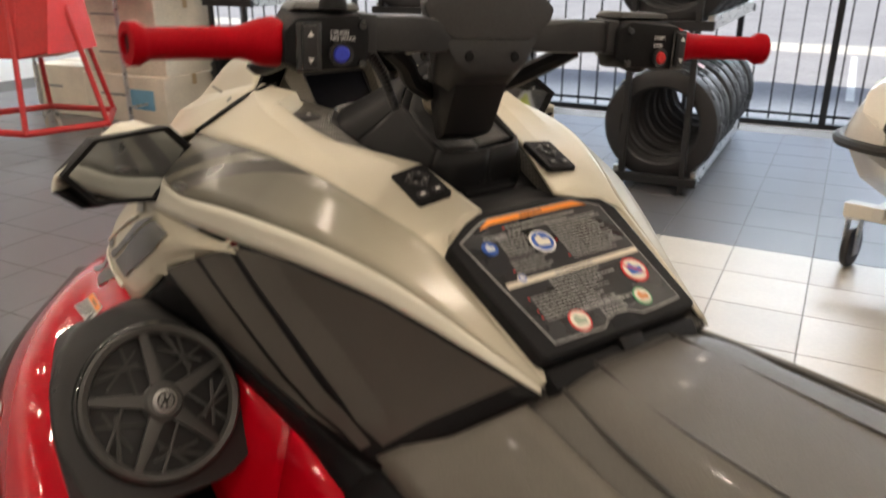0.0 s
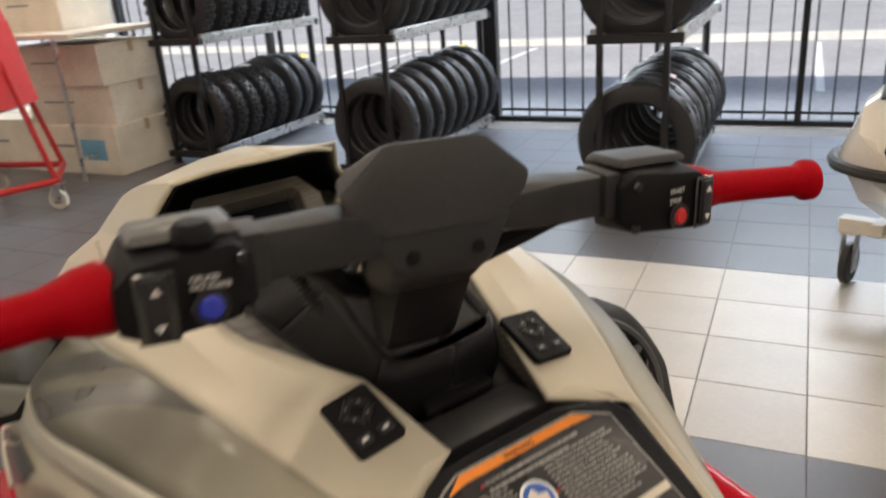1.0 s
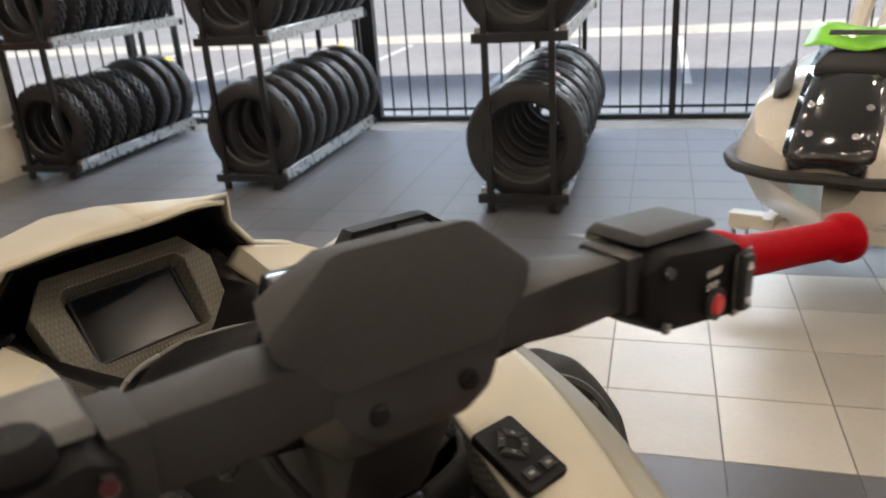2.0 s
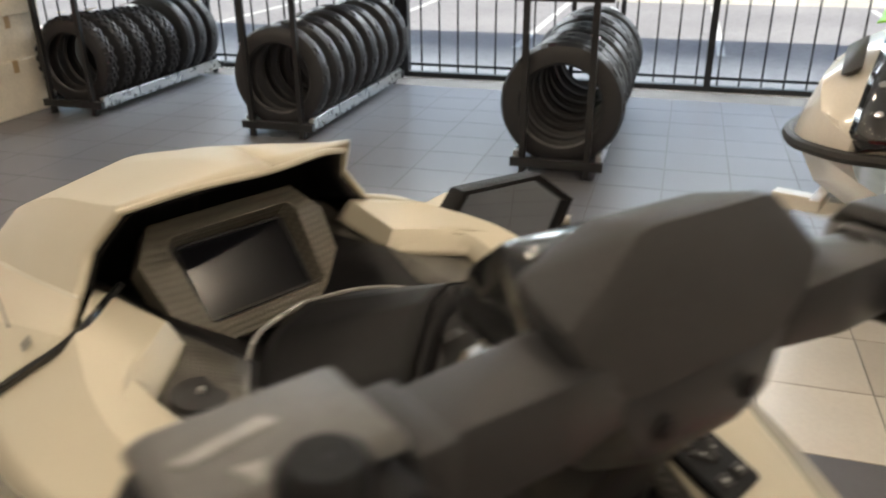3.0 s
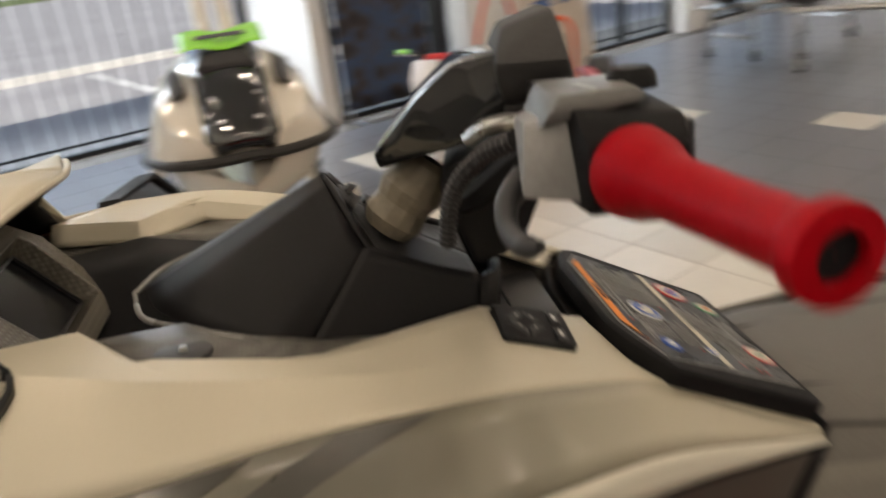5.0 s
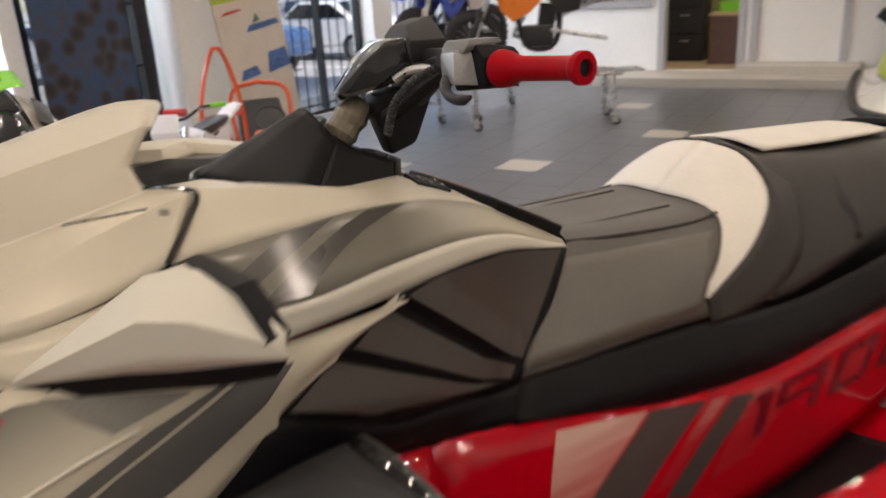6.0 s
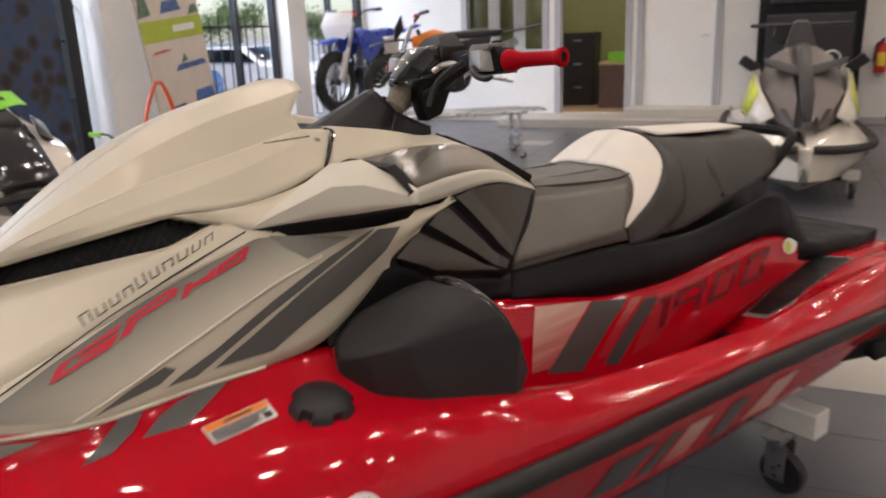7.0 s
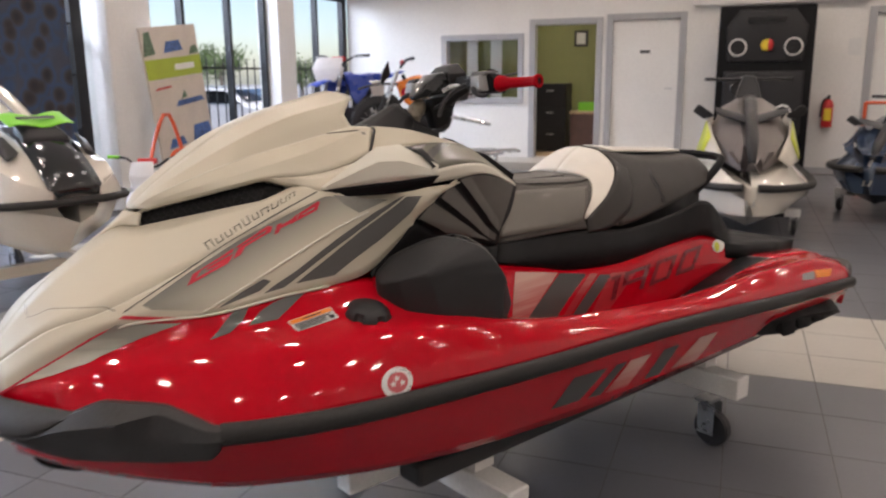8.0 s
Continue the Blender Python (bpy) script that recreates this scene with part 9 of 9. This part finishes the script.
# --- cart under the main watercraft ---
main_cart = thing("watercraft_cart", "white steel box-beam cart on black casters", "cart", "watercraft carts", "")
for y in (-1.12, 0.2):
    part("cross_beam", box(-0.52, 0.545, y - 0.045, y + 0.045, 0.2, 0.29), WHITEPAINT, main_cart, "", 35, 0.006)
    for x in (-0.415, 0.455):
        caster(main_cart, x, y + (0.09 if y < 0 else 0.0), 0.2, 0.0768)
for x in (-0.18, 0.2):
    part("side_rail", box(x - 0.035, x + 0.035, -1.5, 0.6, 0.29, 0.36), WHITEPAINT, main_cart, "", 35, 0.005)
    part("bunk", box(2 * (x - 0.01) + 0.01 - 0.05, 2 * (x - 0.01) + 0.01 + 0.05, -1.55, 0.5, 0.36, 0.43), PADGREY, main_cart, "black carpeted bunk", 35, 0.012)
    part("bunk_bracket", box(min(x, 2 * x - 0.01), max(x, 2 * x - 0.01), -1.16, -1.08, 0.3, 0.36), WHITEPAINT, main_cart)
    part("bunk_bracket", box(min(x, 2 * x - 0.01), max(x, 2 * x - 0.01), 0.16, 0.24, 0.3, 0.36), WHITEPAINT, main_cart)

# ---- floor tiles ----
PITCH = 0.411
tile_bm = box(-0.203, 0.203, -0.203, 0.203, -0.012, 0.0)
bmesh.ops.bevel(tile_bm, geom=[e for e in tile_bm.edges if all(v.co.z > -0.001 for v in e.verts)], offset=0.001, segments=1, affect="EDGES")
tile_data = []
for material in (TILE_DARK, TILE_LIGHT):
    me = bpy.data.meshes.new("tile")
    tile_bm.to_mesh(me)
    me.materials.append(material)
    tile_data.append(me)
tile_bm.free()
LONE = ((4.92, 2.03), (6.6, 1.2), (8.3, 2.1), (7.4, -0.4))


def is_light(a, b):
    if 1.97 < b < 3.44 and -2.2 < a < 2.6:
        return True
    if 1.55 < a < 2.65 and b < 3.44:
        return True
    if 2.3 < a < 4.75 and 3.3 < b < 5.0:
        return True
    return any(abs(a - p) < PITCH / 2 and abs(b - q) < PITCH / 2 for p, q in LONE)


rest = {0: ([], []), 1: ([], [])}
i0, i1 = int((A0 + 0.07) / PITCH) + 1, int((DOOR_A + 0.07) / PITCH)
for i in range(i0, i1):
    for j in range(int((B0 - 2.36) / PITCH) + 1, int((WIN_B - 2.36) / PITCH)):
        a, b = -0.07 + PITCH * (i + 0.5), 2.36 + PITCH * (j + 0.5)
        if a > JOG_A - 0.1 and b > BAY_B - 0.2:
            continue
        light = 1 if is_light(a, b) else 0
        if -3.0 < a < 3.0 and -0.3 < b < 4.0 and not (a < -2.0 and b < 1.0) and not (a < -1.2 and b < 0.5):
            ob = new("tile", tile_data[light])
            ob.parent = floor
            ob.matrix_world = Matrix.Translation(ab(a, b)) @ ROOM_B
        else:
            vs, fs = rest[light]
            n, h = len(vs), 0.203
            c = 0.001
            vs += [tuple(ab(a + x, b + y, z)) for z, q in ((-0.001, h), (0.0, h - c)) for x, y in ((-q, -q), (q, -q), (q, q), (-q, q))]
            fs += [(n + 4, n + 5, n + 6, n + 7)] + [(n + k, n + (k + 1) % 4, n + 4 + (k + 1) % 4, n + 4 + k) for k in range(4)]
for light, (vs, fs) in rest.items():
    me = bpy.data.meshes.new("outer_tiles")
    me.from_pydata(vs, [], fs)
    me.materials.append((TILE_DARK, TILE_LIGHT)[light])
    ob = new("outer_tiles", me)
    ob.parent = floor
    tagged(ob, "cream floor tiles" if light else "slate grey floor tiles", "", "", "stuff")
